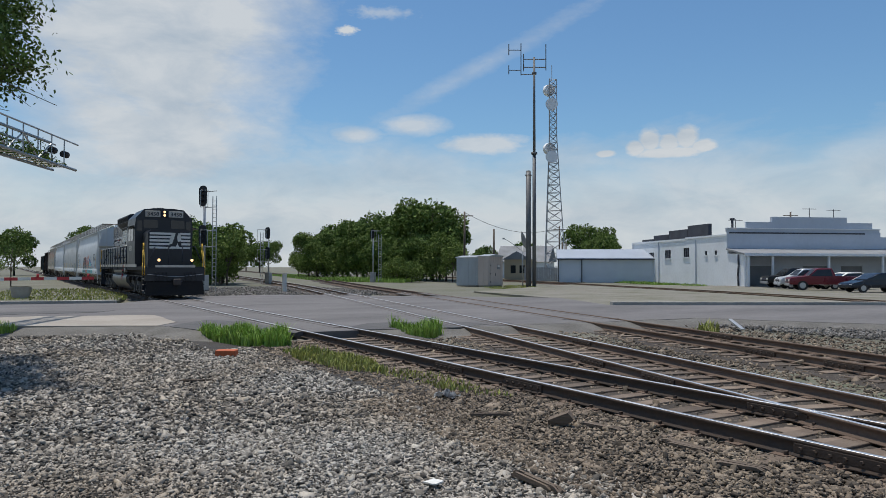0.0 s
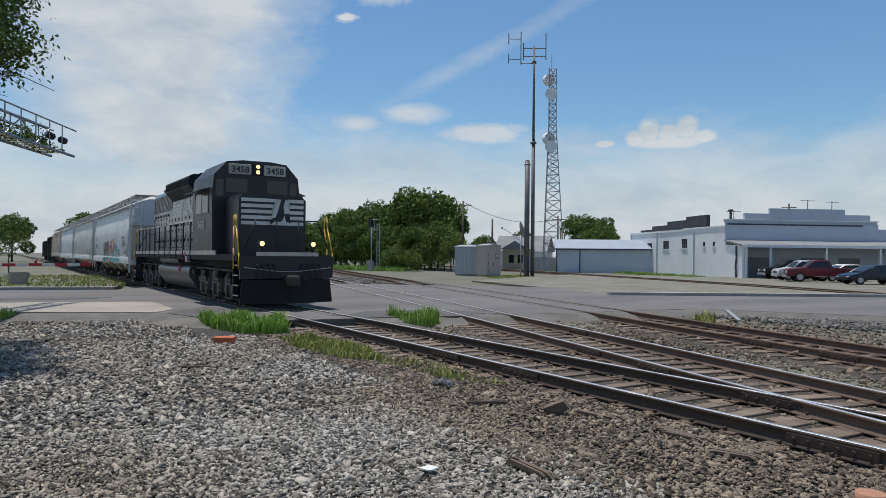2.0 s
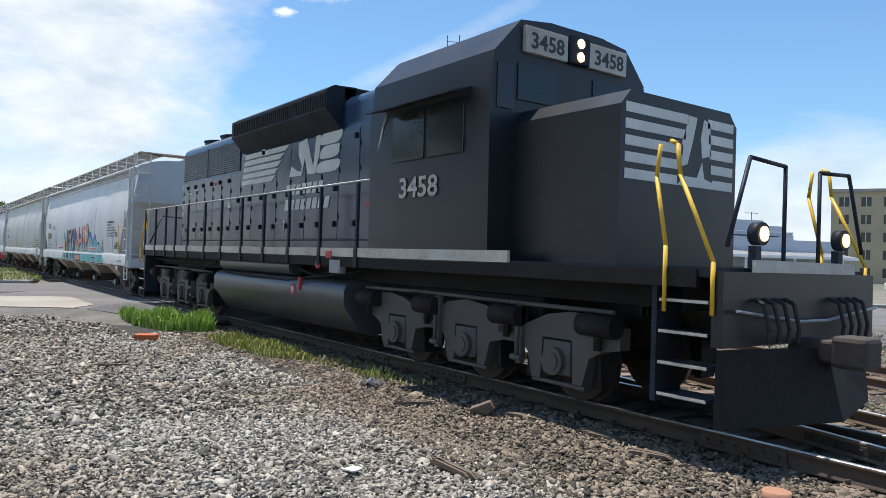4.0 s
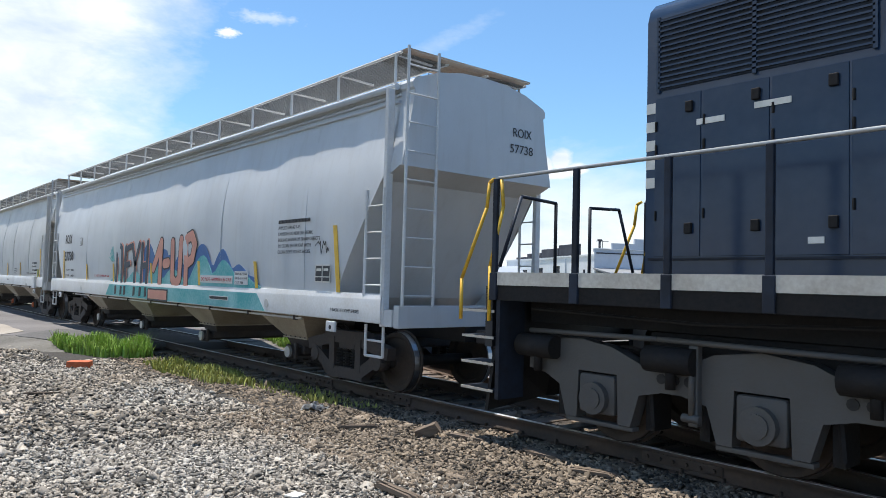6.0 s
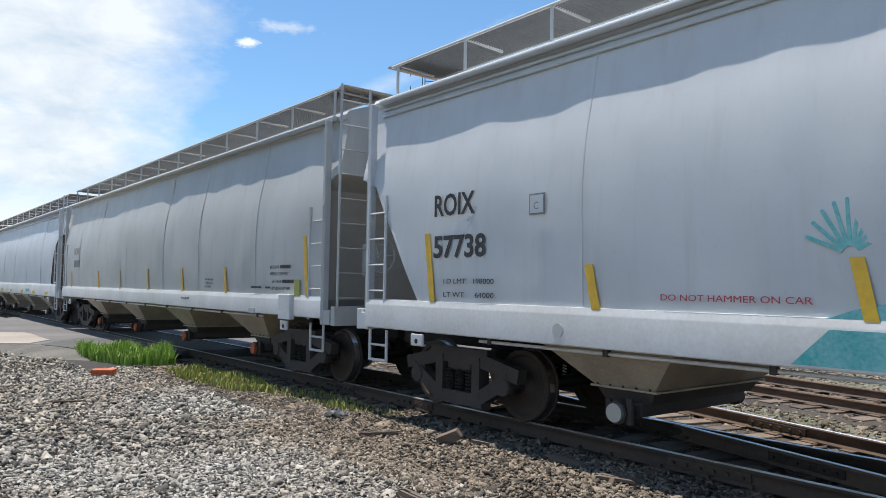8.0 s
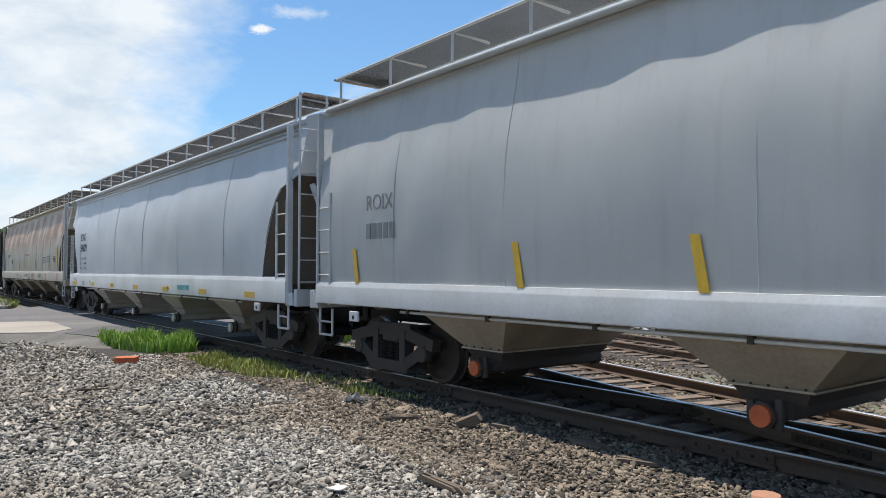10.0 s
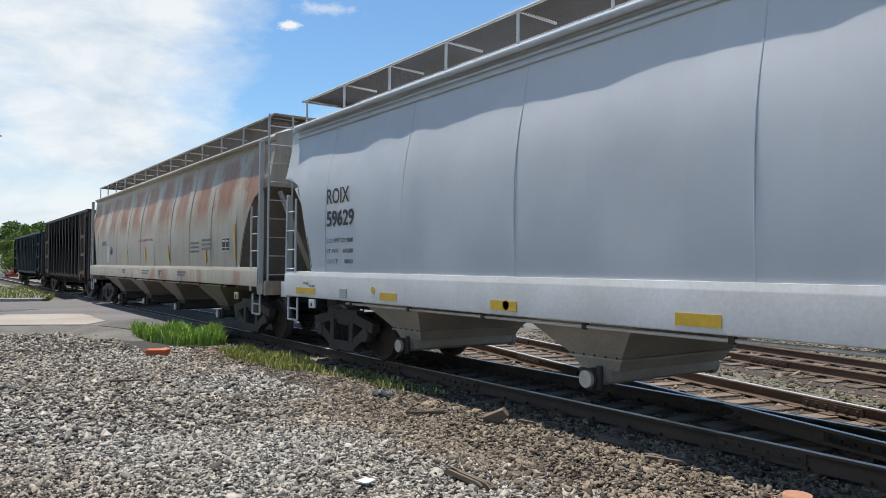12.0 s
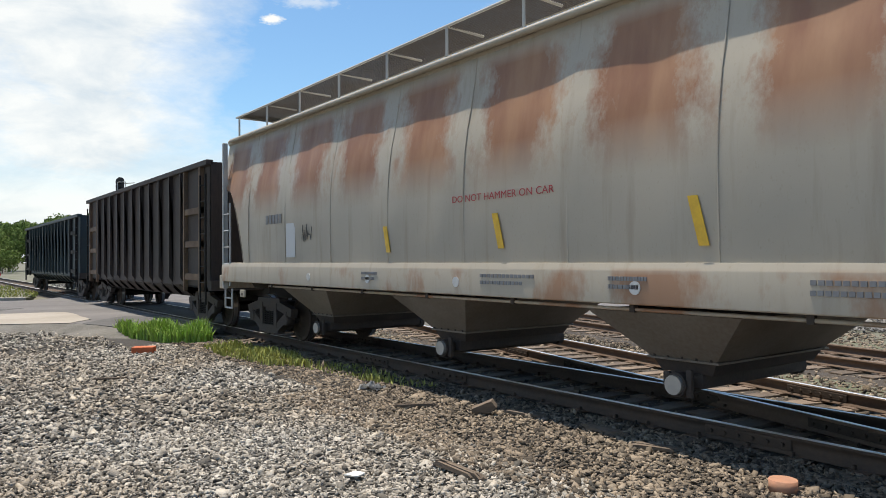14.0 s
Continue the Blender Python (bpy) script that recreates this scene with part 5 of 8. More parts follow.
        bm_path(bm, [(x + e * 0.20, -1.4, 1.30), (x + e * 0.20, -0.3, 1.18), (x + e * 0.20, 0.3, 1.18), (x + e * 0.20, 1.4, 1.30)], 0.016, 6)
        part("uncoupling_lever", bm, "galv", lo)
        bm = bmesh.new()
        cl = 0.65 if e > 0 else 1.0
        bm_box(bm, min(x, x + e * cl), max(x, x + e * cl), -0.13, 0.13, 0.78, 1.0, 0.03)
        bm_box(bm, min(x + e * (cl - 0.2), x + e * (cl + 0.15)), max(x + e * (cl - 0.2), x + e * (cl + 0.15)), -0.18, 0.18, 0.74, 1.06, 0.05)
        part("coupler", bm, "truck", lo)
        sh = 0.52 if e < 0 else 0.0
        for s in (-1, 1):
            for i in range(4):
                bm = bmesh.new()
                z = 0.42 + 0.31 * i
                xx = x - e * (0.02 - sh)
                bm_box(bm, min(xx, xx - e * 0.55), max(xx, xx - e * 0.55), min(s * 1.18, s * 1.52), max(s * 1.18, s * 1.52), z, z + 0.03)
                st = part("step", bm, "black_dusty_sky", lo)
                box_part("step_edge", (min(xx, xx - e * 0.55), max(xx, xx - e * 0.55), min(s * 1.52, s * 1.528), max(s * 1.52, s * 1.528), z, z + 0.03), "dirty_white", st)
            bm = bmesh.new()
            xx = x - e * (0.60 - sh)
            bm_box(bm, min(xx, xx - e * 0.06), max(xx, xx - e * 0.06), min(s * 1.1, s * 1.52), max(s * 1.1, s * 1.52), 0.35, 1.65)
            part("step_side", bm, "black_dusty_sky", lo)
            bm = bmesh.new()
            x2 = x + e * sh
            bm_path(bm, [(x2 + e * 0.02, s * 1.52, 1.25), (x2 + e * 0.02, s * 1.52, 1.75), (x2 - e * 0.38, s * 1.5, 2.6), (x2 - e * 0.42, s * 1.5, 2.9), (x2 - e * 0.5, s * 1.5, 2.94)], 0.022, 8)
            bm_path(bm, [(x2 - e * 0.50, s * 1.54, 1.25), (x2 - e * 0.50, s * 1.54, 1.9), (x2 - e * 0.66, s * 1.5, 2.6), (x2 - e * 0.62, s * 1.5, 2.92)], 0.022, 8)
            part("grab_rail", bm, "yellow_paint", lo, "yellow grab rail at the steps")
            bm = bmesh.new()
            bm_path(bm, [(x + e * 0.05, s * 0.35, 1.66), (x + e * 0.05, s * 0.35, 2.75), (x + e * 0.05, s * 1.0, 2.78), (x + e * 0.05, s * 1.35, 1.9)], 0.022, 8)
            part("end_rail", bm, "black_dusty_sky", lo)
            if e > 0:
                bm = bmesh.new()
                bm_rod(bm, (x + 0.0, s * 0.83, 2.04), (x + 0.11, s * 0.83, 2.04), 0.115, 18)
                dl = part("ditch_light", bm, "black_dusty_sky", lo)
                bm = bmesh.new()
                bm_rod(bm, (x + 0.11, s * 0.83, 2.04), (x + 0.125, s * 0.83, 2.04), 0.075, 18)
                part("lens", bm, "lamp_on", dl, "lit lens")
                box_part("light_bracket", (x - 0.02, x + 0.06, s * 0.83 - 0.05, s * 0.83 + 0.05, 1.66, 1.92), "black_dusty_sky", dl)
    # fuel tank and air reservoirs
    bm = bmesh.new()
    tk = [(-1.46, 1.08), (-1.41, 1.19), (-1.28, 1.25), (1.28, 1.25), (1.41, 1.19), (1.46, 1.08), (1.46, 0.82), (1.12, 0.36), (0.95, 0.30), (-0.95, 0.30), (-1.12, 0.36), (-1.46, 0.82)]
    bm_prism(bm, tk, "x", -14.25, -7.55)
    part("fuel_tank", bm, "tank_black", lo, smooth=50)
    for s in (-1, 1):
        bm = bmesh.new()
        bm_rod(bm, (-14.0, s * 1.24, 1.44), (-9.95, s * 1.24, 1.44), 0.18, 20)
        part("air_reservoir", bm, "tank_black", lo, smooth=40)
        for r, pts in ((0.022, [(-13.6, 1.42, 1.22), (-12.0, 1.44, 1.19), (-10.0, 1.42, 1.17), (-8.6, 1.35, 1.3), (-7.2, 1.3, 1.45)]), (0.03, [(-9.7, 1.3, 1.4), (-8.9, 1.3, 1.28), (-8.0, 1.3, 1.5)]),
                       (0.025, [(-16.2, 1.25, 1.4), (-15.4, 1.3, 1.3), (-14.6, 1.3, 1.42)]), (0.02, [(-20.3, 1.3, 1.42), (-18.2, 1.32, 1.36), (-16.6, 1.3, 1.42)])):
            bm = bmesh.new()
            bm_path(bm, [(x, s * y, z) for x, y, z in pts], r, 6)
            part("pipe", bm, "under", lo)
    bm = bmesh.new()
    bm_rod(bm, (-9.62, -1.475, 1.0), (-9.62, -1.40, 1.0), 0.11, 18)
    cap = part("fuel_filler", bm, "red_paint", lo, "red fuel filler ring")
    bm = bmesh.new()
    bm_rod(bm, (-9.62, -1.482, 1.0), (-9.62, -1.46, 1.0), 0.06, 14)
    part("filler_cap", bm, "galv", cap)
    box_part("fuel_gauge", (-9.36, -9.28, -1.49, -1.43, 1.0, 1.26), "red_paint", lo, "red framed fuel gauge", 0.01)
    box_part("electrical_box", (-8.0, -7.6, -1.54, -1.4, 1.38, 1.62), "grey_steel", lo, "", 0.02)
    bm = bmesh.new()
    bm_rod(bm, (-8.42, -1.56, 1.52), (-8.42, -1.52, 1.52), 0.08, 12)
    part("emergency_cutoff", bm, "red_paint", lo, "red emergency cut-off disc")
    box_part("receptacle", (-8.1, -7.9, -1.56, -1.53, 1.64, 1.77), "red_paint", lo, "red receptacle cover")
    for xc in (-17.65, -4.4):
        six_wheel_truck(lo, xc)
    return lo




def gondola(x_front, L, top, color, rib_n, spec_label):
    car = thing("gondola", spec_label, "gondola", pose(x_front, CY, 0), "cars of the train")
    bm = bmesh.new()
    zb = 0.72
    for s in (-1, 1):
        yy = sorted((s * 1.40, s * 1.44))
        bm_box(bm, -L, 0, yy[0], yy[1], 1.05, top)
        a = [(s * 1.44, 1.05), (s * 1.40, 1.05), (s * 1.05, zb), (s * 1.09, zb)]
        bm_prism(bm, a, "x", -L + 2.6, -2.6)
    part("side_sheet", bm, color, car)
    for e, x in ((1, -0.05), (-1, -L + 0.05)):
        bm = bmesh.new()
        bm_box(bm, x - 0.03, x + 0.03, -1.44, 1.44, 1.05, top)
        for yy in (-0.95, -0.35, 0.35, 0.95):
            bm_box(bm, min(x, x + e * 0.12), max(x, x + e * 0.12), yy - 0.05, yy + 0.05, 1.05, top - 0.05)
        part("end_sheet", bm, color, car)
        bm = bmesh.new()
        bm_box(bm, min(x, x + e * 0.25), max(x, x + e * 0.25), -1.5, 1.5, 0.95, 1.2)
        bm_box(bm, min(x - e * 2, x + e * 0.6), max(x - e * 2, x + e * 0.6), -0.14, 0.14, 0.78, 1.02)
        part("coupler", bm, "truck", car)
        for s in (-1, 1):
            grab_ladder(car, x - e * 0.5, x - e * 0.08, s * 1.53, 0.6, top - 0.3, 8, 0.014, "under")
            bm = bmesh.new()
            bm_box(bm, min(x - e * 0.62, x - e * 0.5), max(x - e * 0.62, x - e * 0.5), min(s * 1.44, s * 1.54), max(s * 1.44, s * 1.54), 0.9, top)
            bm_box(bm, min(x - e * 1.9, x - e * 1.8), max(x - e * 1.9, x - e * 1.8), min(s * 1.44, s * 1.54), max(s * 1.44, s * 1.54), 0.9, top)
            for z in (1.2, 2.05, 2.9):
                bm_box(bm, min(x - e * 1.85, x - e * 0.5), max(x - e * 1.85, x - e * 0.5), min(s * 1.44, s * 1.52), max(s * 1.44, s * 1.52), z, z + 0.16)
            part("end_frame", bm, "under" if color != "gon_brown" else "gon_rust", car)
    for s in (-1, 1):
        for i in range(rib_n):
            x = -2.2 - i * (L - 4.4) / (rib_n - 1)
            bm = bmesh.new()
            bm_prism(bm, [(s * 1.44, 1.0), (s * 1.44, top - 0.06), (s * 1.55, top - 0.06), (s * 1.55, 1.25), (s * 1.2, 0.74), (s * 1.1, 0.74)], "x", x - 0.05, x + 0.05)
            part("rib", bm, color, car)
        bm = bmesh.new()
        yy = sorted((s * 1.38, s * 1.56))
        bm_box(bm, -L, 0, yy[0], yy[1], top - 0.08, top + 0.05, 0.01)
        part("top_chord", bm, color, car)
    bm = bmesh.new()
    bm_box(bm, -L + 0.1, -0.1, -1.4, 1.4, 1.0, 1.08)
    bm_box(bm, -L + 2.6, -2.6, -1.1, 1.1, zb, zb + 0.05)
    part("floor", bm, "under", car)
    for xt in (-1.5, -L + 1.5):
        freight_truck(car, xt)
    return car


M["old_board"] = mat("old_board", (0.40, 0.36, 0.30), 0.85, 0, (0.36, 0.22, 0.13), 1.5, 0.5, 0.2, 20)
M["gon_brown"] = mat("gon_brown", (0.026, 0.022, 0.022), 0.7, 0, (0.062, 0.043, 0.036), 1.5, 0.5, 0.2, 20, (1, 1, 0.3))
M["gon_rust"] = mat("gon_rust", (0.20, 0.13, 0.085), 0.8, 0, (0.09, 0.06, 0.045), 2.0, 0.5, 0.2, 20)
M["gon_teal"] = mat("gon_teal", (0.022, 0.042, 0.050), 0.6, 0, (0.040, 0.052, 0.056), 1.5, 0.5, 0.2, 20, (1, 1, 0.3))


def hopper_paint(name, base, dirt, streak=0.4, rust=0.0):
    """Pale car paint: broad weather stains, fine upright streaks, and rust blooms between the ribs on the upper side."""
    m = bpy.data.materials.new(name)
    m.use_nodes = True
    nt = m.node_tree
    b = nt.nodes["Principled BSDF"]
    N, Lk = nt.nodes.new, nt.links.new
    tc = N("ShaderNodeTexCoord")

    def noi(scale, stretch, detail=5, rough=0.55):
        mp, n = N("ShaderNodeMapping"), N("ShaderNodeTexNoise")
        mp.inputs["Scale"].default_value = stretch
        Lk(tc.outputs["Object"], mp.inputs[0])
        Lk(mp.outputs[0], n.inputs["Vector"])
        n.inputs["Scale"].default_value, n.inputs["Detail"].default_value, n.inputs["Roughness"].default_value = scale, detail, rough
        return n.outputs["Fac"]

    def rng(v, a, b_, c=0.0, d=1.0):
        r = N("ShaderNodeMapRange")
        r.inputs[1].default_value, r.inputs[2].default_value, r.inputs[3].default_value, r.inputs[4].default_value = a, b_, c, d
        Lk(v, r.inputs[0])
        return r.outputs[0]

    def mixc(f, c1, c2):
        x = N("ShaderNodeMixRGB")
        Lk(f, x.inputs[0])
        for i, c in ((1, c1), (2, c2)):
            if isinstance(c, tuple):
                x.inputs[i].default_value = (*c, 1)
            else:
                Lk(c, x.inputs[i])
        return x.outputs[0]

    def mul(a, k):
        x = N("ShaderNodeMath")
        x.operation = "MULTIPLY"
        Lk(a, x.inputs[0])
        if isinstance(k, float):
            x.inputs[1].default_value = k
        else:
            Lk(k, x.inputs[1])
        return x.outputs[0]

    col = mixc(mul(rng(noi(0.7, (1, 1, 1)), 0.42, 0.68), 0.6), base, tuple(x * 0.84 for x in base))
    col = mixc(mul(rng(noi(6.0, (1, 1, 0.10)), 0.52, 0.78), streak), col, dirt)
    col = mixc(mul(rng(noi(40.0, (1, 1, 0.5)), 0.60, 0.75), 0.25), col, dirt)
    if rust:
        sep = N("ShaderNodeSeparateXYZ")
        Lk(tc.outputs["Object"], sep.inputs[0])
        w = N("ShaderNodeMath")
        w.operation = "MULTIPLY_ADD"
        w.inputs[1].default_value, w.inputs[2].default_value = 2 * math.pi / 1.87, 3.22
        Lk(sep.outputs[0], w.inputs[0])
        sn = N("ShaderNodeMath")
        sn.operation = "SINE"
        Lk(w.outputs[0], sn.inputs[0])
        band = mul(rng(sep.outputs[2], 2.55, 3.15), rng(sep.outputs[2], 4.15, 4.38, 1.0, 0.0))
        bl = N("ShaderNodeMath")
        bl.operation = "ADD"
        Lk(mul(sn.outputs[0], 0.42), bl.inputs[0])
        Lk(rng(noi(1.7, (1.3, 1, 0.8), 9, 0.72), 0.25, 0.75, 0.0, 1.0), bl.inputs[1])
        patch = mul(rng(bl.outputs[0], 0.14, 0.56), band)
        rc = mixc(rng(noi(3.0, (1, 1, 0.2)), 0.35, 0.65), (0.25, 0.098, 0.045), (0.36, 0.180, 0.090))
        col = mixc(mul(patch, 0.92), col, rc)
        low = mul(rng(noi(1.1, (1, 1, 0.5), 8, 0.65), 0.50, 0.62), rng(sep.outputs[2], 1.60, 1.52))
        col = mixc(mul(low, 0.8), col, (0.31, 0.145, 0.070))
    Lk(col, b.inputs["Base Color"])
    Lk(rng(noi(1.5, (1, 1, 1)), 0.3, 0.7, 0.38, 0.58), b.inputs["Roughness"])
    bp = N("ShaderNodeBump")
    bp.inputs["Strength"].default_value, bp.inputs["Distance"].default_value = 0.13, 0.05
    Lk(noi(1.3, (1, 1, 0.5), 3), bp.inputs["Height"])
    Lk(bp.outputs[0], b.inputs["Normal"])
    return m


M["car_white"] = hopper_paint("car_white", (0.58, 0.60, 0.61), (0.42, 0.40, 0.37), 0.30)
M["car_grey"] = hopper_paint("car_grey", (0.50, 0.50, 0.48), (0.36, 0.34, 0.30), 0.40)
M["car_bright"] = hopper_paint("car_bright", (0.57, 0.59, 0.61), (0.50, 0.49, 0.46), 0.20)
M["car_rusty"] = hopper_paint("car_rusty", (0.45, 0.40, 0.32), (0.29, 0.21, 0.14), 0.55, 1.0)
M["bay_grey"] = mat("bay_grey", (0.40, 0.38, 0.34), 0.6, 0, (0.26, 0.23, 0.19), 1.2, 0.5, 0.1, 20)
M["grating_pale"] = mat("grating_pale", (0.34, 0.34, 0.33), 0.6, 0.2, (0.24, 0.23, 0.21), 0.7, 0.5, 0.1, 40)
# darker tone carries the shade of the recessed slope sheets; car_4 bays share it
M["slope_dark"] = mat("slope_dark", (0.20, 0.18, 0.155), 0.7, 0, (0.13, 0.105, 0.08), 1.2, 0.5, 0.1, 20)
M["sill_white"] = mat("sill_white", (0.65, 0.66, 0.66), 0.45, 0, (0.52, 0.51, 0.48), 1.5, 0.5, 0.1, 20)

MULTI_LIP = ((4.26, 1.372, 0.022), (4.36, 1.36, 0.024), (4.47, 1.425, 0.05))
car_1 = hopper_car(-62.85, 19.2, dict(braces=(), sill_z=(1.09, 1.50), bays=(-3.32, 3.88), paint="car_white", walk="grating_pale", trim="sill_white", sill="sill_white", lips=MULTI_LIP, seams=[-2.2, -5.5, -8.7, -11.9, -15.1],
                   bearing="truck", cap="galv", label="pale grey covered hopper car with painted graffiti on its side"))
car_2 = hopper_car(-83.4, 19.15, dict(braces=(), brake_wheel=True, sill_z=(1.15, 1.51), bays=(-3.40, 4.0), paint="car_grey", side_cut=0.06, walk="grating_pale", trim="car_grey", sill="sill_white", bow=0.66, cut=1.3, slope_z=3.5, seams=[-2.6, -5.6, -8.0, -11.2, -14.4, -16.8], cap="orange",
                   label="weathered light grey covered hopper car with yellow marks"))
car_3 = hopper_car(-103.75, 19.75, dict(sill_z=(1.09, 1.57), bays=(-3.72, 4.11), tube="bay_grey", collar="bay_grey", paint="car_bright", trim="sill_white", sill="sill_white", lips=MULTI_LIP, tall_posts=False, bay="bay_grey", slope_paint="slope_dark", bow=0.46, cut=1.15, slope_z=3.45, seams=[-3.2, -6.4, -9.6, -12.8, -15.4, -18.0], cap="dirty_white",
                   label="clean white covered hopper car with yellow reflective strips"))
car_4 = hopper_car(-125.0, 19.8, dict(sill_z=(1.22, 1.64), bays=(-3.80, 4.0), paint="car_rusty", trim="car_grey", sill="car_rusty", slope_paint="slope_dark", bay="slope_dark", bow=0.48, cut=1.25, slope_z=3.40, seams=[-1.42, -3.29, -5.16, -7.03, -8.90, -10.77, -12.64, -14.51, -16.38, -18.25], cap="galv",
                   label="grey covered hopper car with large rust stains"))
car_5 = gondola(-146.1, 14.9, 4.15, "gon_brown", 11, "dark brown steel gondola car with upright ribs")
car_6 = gondola(-162.9, 17.2, 3.72, "gon_teal", 14, "dark teal steel gondola car with upright ribs")
loco = locomotive()
CARS = [(loco, -40.0), (car_1, -62.85), (car_2, -83.4), (car_3, -103.75), (car_4, -125.0), (car_5, -146.1), (car_6, -162.9)]
# ---------- markings on the cars ----------
SY, LY = -1.612, -1.634     # just off the side sheet, just off the sill


def lines(car, x, z, w, rows, size, material="letter_black", pitch=1.25, y=SY):
    for i, (text, k) in enumerate(rows):
        if text.startswith("#"):
            bars(car, x, x + w * k, z - i * size * pitch, z - i * size * pitch + size * 0.72, int(text[1:]), y, material)
        else:
            words(text, size, material, car, at=(x, y, z - i * size * pitch), width=w * k)


def slash(car, x0, z0, x1, z1, w=0.11):
    side_panel("yellow_mark", [(x0 - w / 2, z0), (x0 + w / 2, z0), (x1 + w / 2, z1), (x1 - w / 2, z1)], SY, "yellow_paint", car, "slanted yellow mark")


def data_box(car, x0, x1, z0, z1):
    side_panel("data_panel", [(x0, z0), (x1, z0), (x1, z1), (x0, z1)], SY + 0.004, "white_paint", car)
    p = side_panel("data_panel", [(x0 + .02, z0 + .02), (x1 - .02, z0 + .02), (x1 - .02, z1 - .02), (x0 + .02, z1 - .02)], SY, "letter_black", car, "black data panel")
    m = (x0 + x1) / 2
    side_panel("data_panel", [(m - .008, z0), (m + .008, z0), (m + .008, z1), (m - .008, z1)], SY - 0.005, "white_paint", car)
    side_panel("data_panel", [(x0, z0 + .08), (x1, z0 + .08), (x1, z0 + .095), (x0, z0 + .095)], SY - 0.005, "white_paint", car)
    bars(car, x0 + .05, m - .03, z1 - .10, z1 - .06, 4, SY - 0.005, "white_paint")
    bars(car, m + .04, x1 - .05, z1 - .10, z1 - .06, 4, SY - 0.005, "white_paint")


def stroke(bm, pts, w, y):
    """A painted stroke of even width along a line of (x, z) points, round at its bends."""
    front = y - 0.003 - 0.00015 * ((len(bm.verts) // 8) % 9)
    for k, (a, b) in enumerate(zip(pts, pts[1:])):
        A, B = Vector(a), Vector(b)
        d = (B - A).normalized()
        n = Vector((-d.y, d.x)) * w / 2
        bm_prism(bm, [tuple(A - n), tuple(B - n), tuple(B + n), tuple(A + n)], "y", front - 0.0003 * k, y + 0.001)
    for k, (x, z) in enumerate(pts):
        q = front - 0.00015 - 0.0003 * k
        bm_prism(bm, [(x + w / 2 * math.cos(i * math.pi / 6), z + w / 2 * math.sin(i * math.pi / 6)) for i in range(12)], "y", q, y + 0.001)


def outline_hills(x0, x1, base, hills, n=60):
    top = []
    for i in range(n + 1):
        x = x1 - (x1 - x0) * i / n
        z = max(h * math.exp(-((x - c) / w) ** 2) for c, w, h in hills)
        top.append((x, base + z + 0.015 * math.sin(x * 9)))
    return [(x0, base), (x1, base)] + top


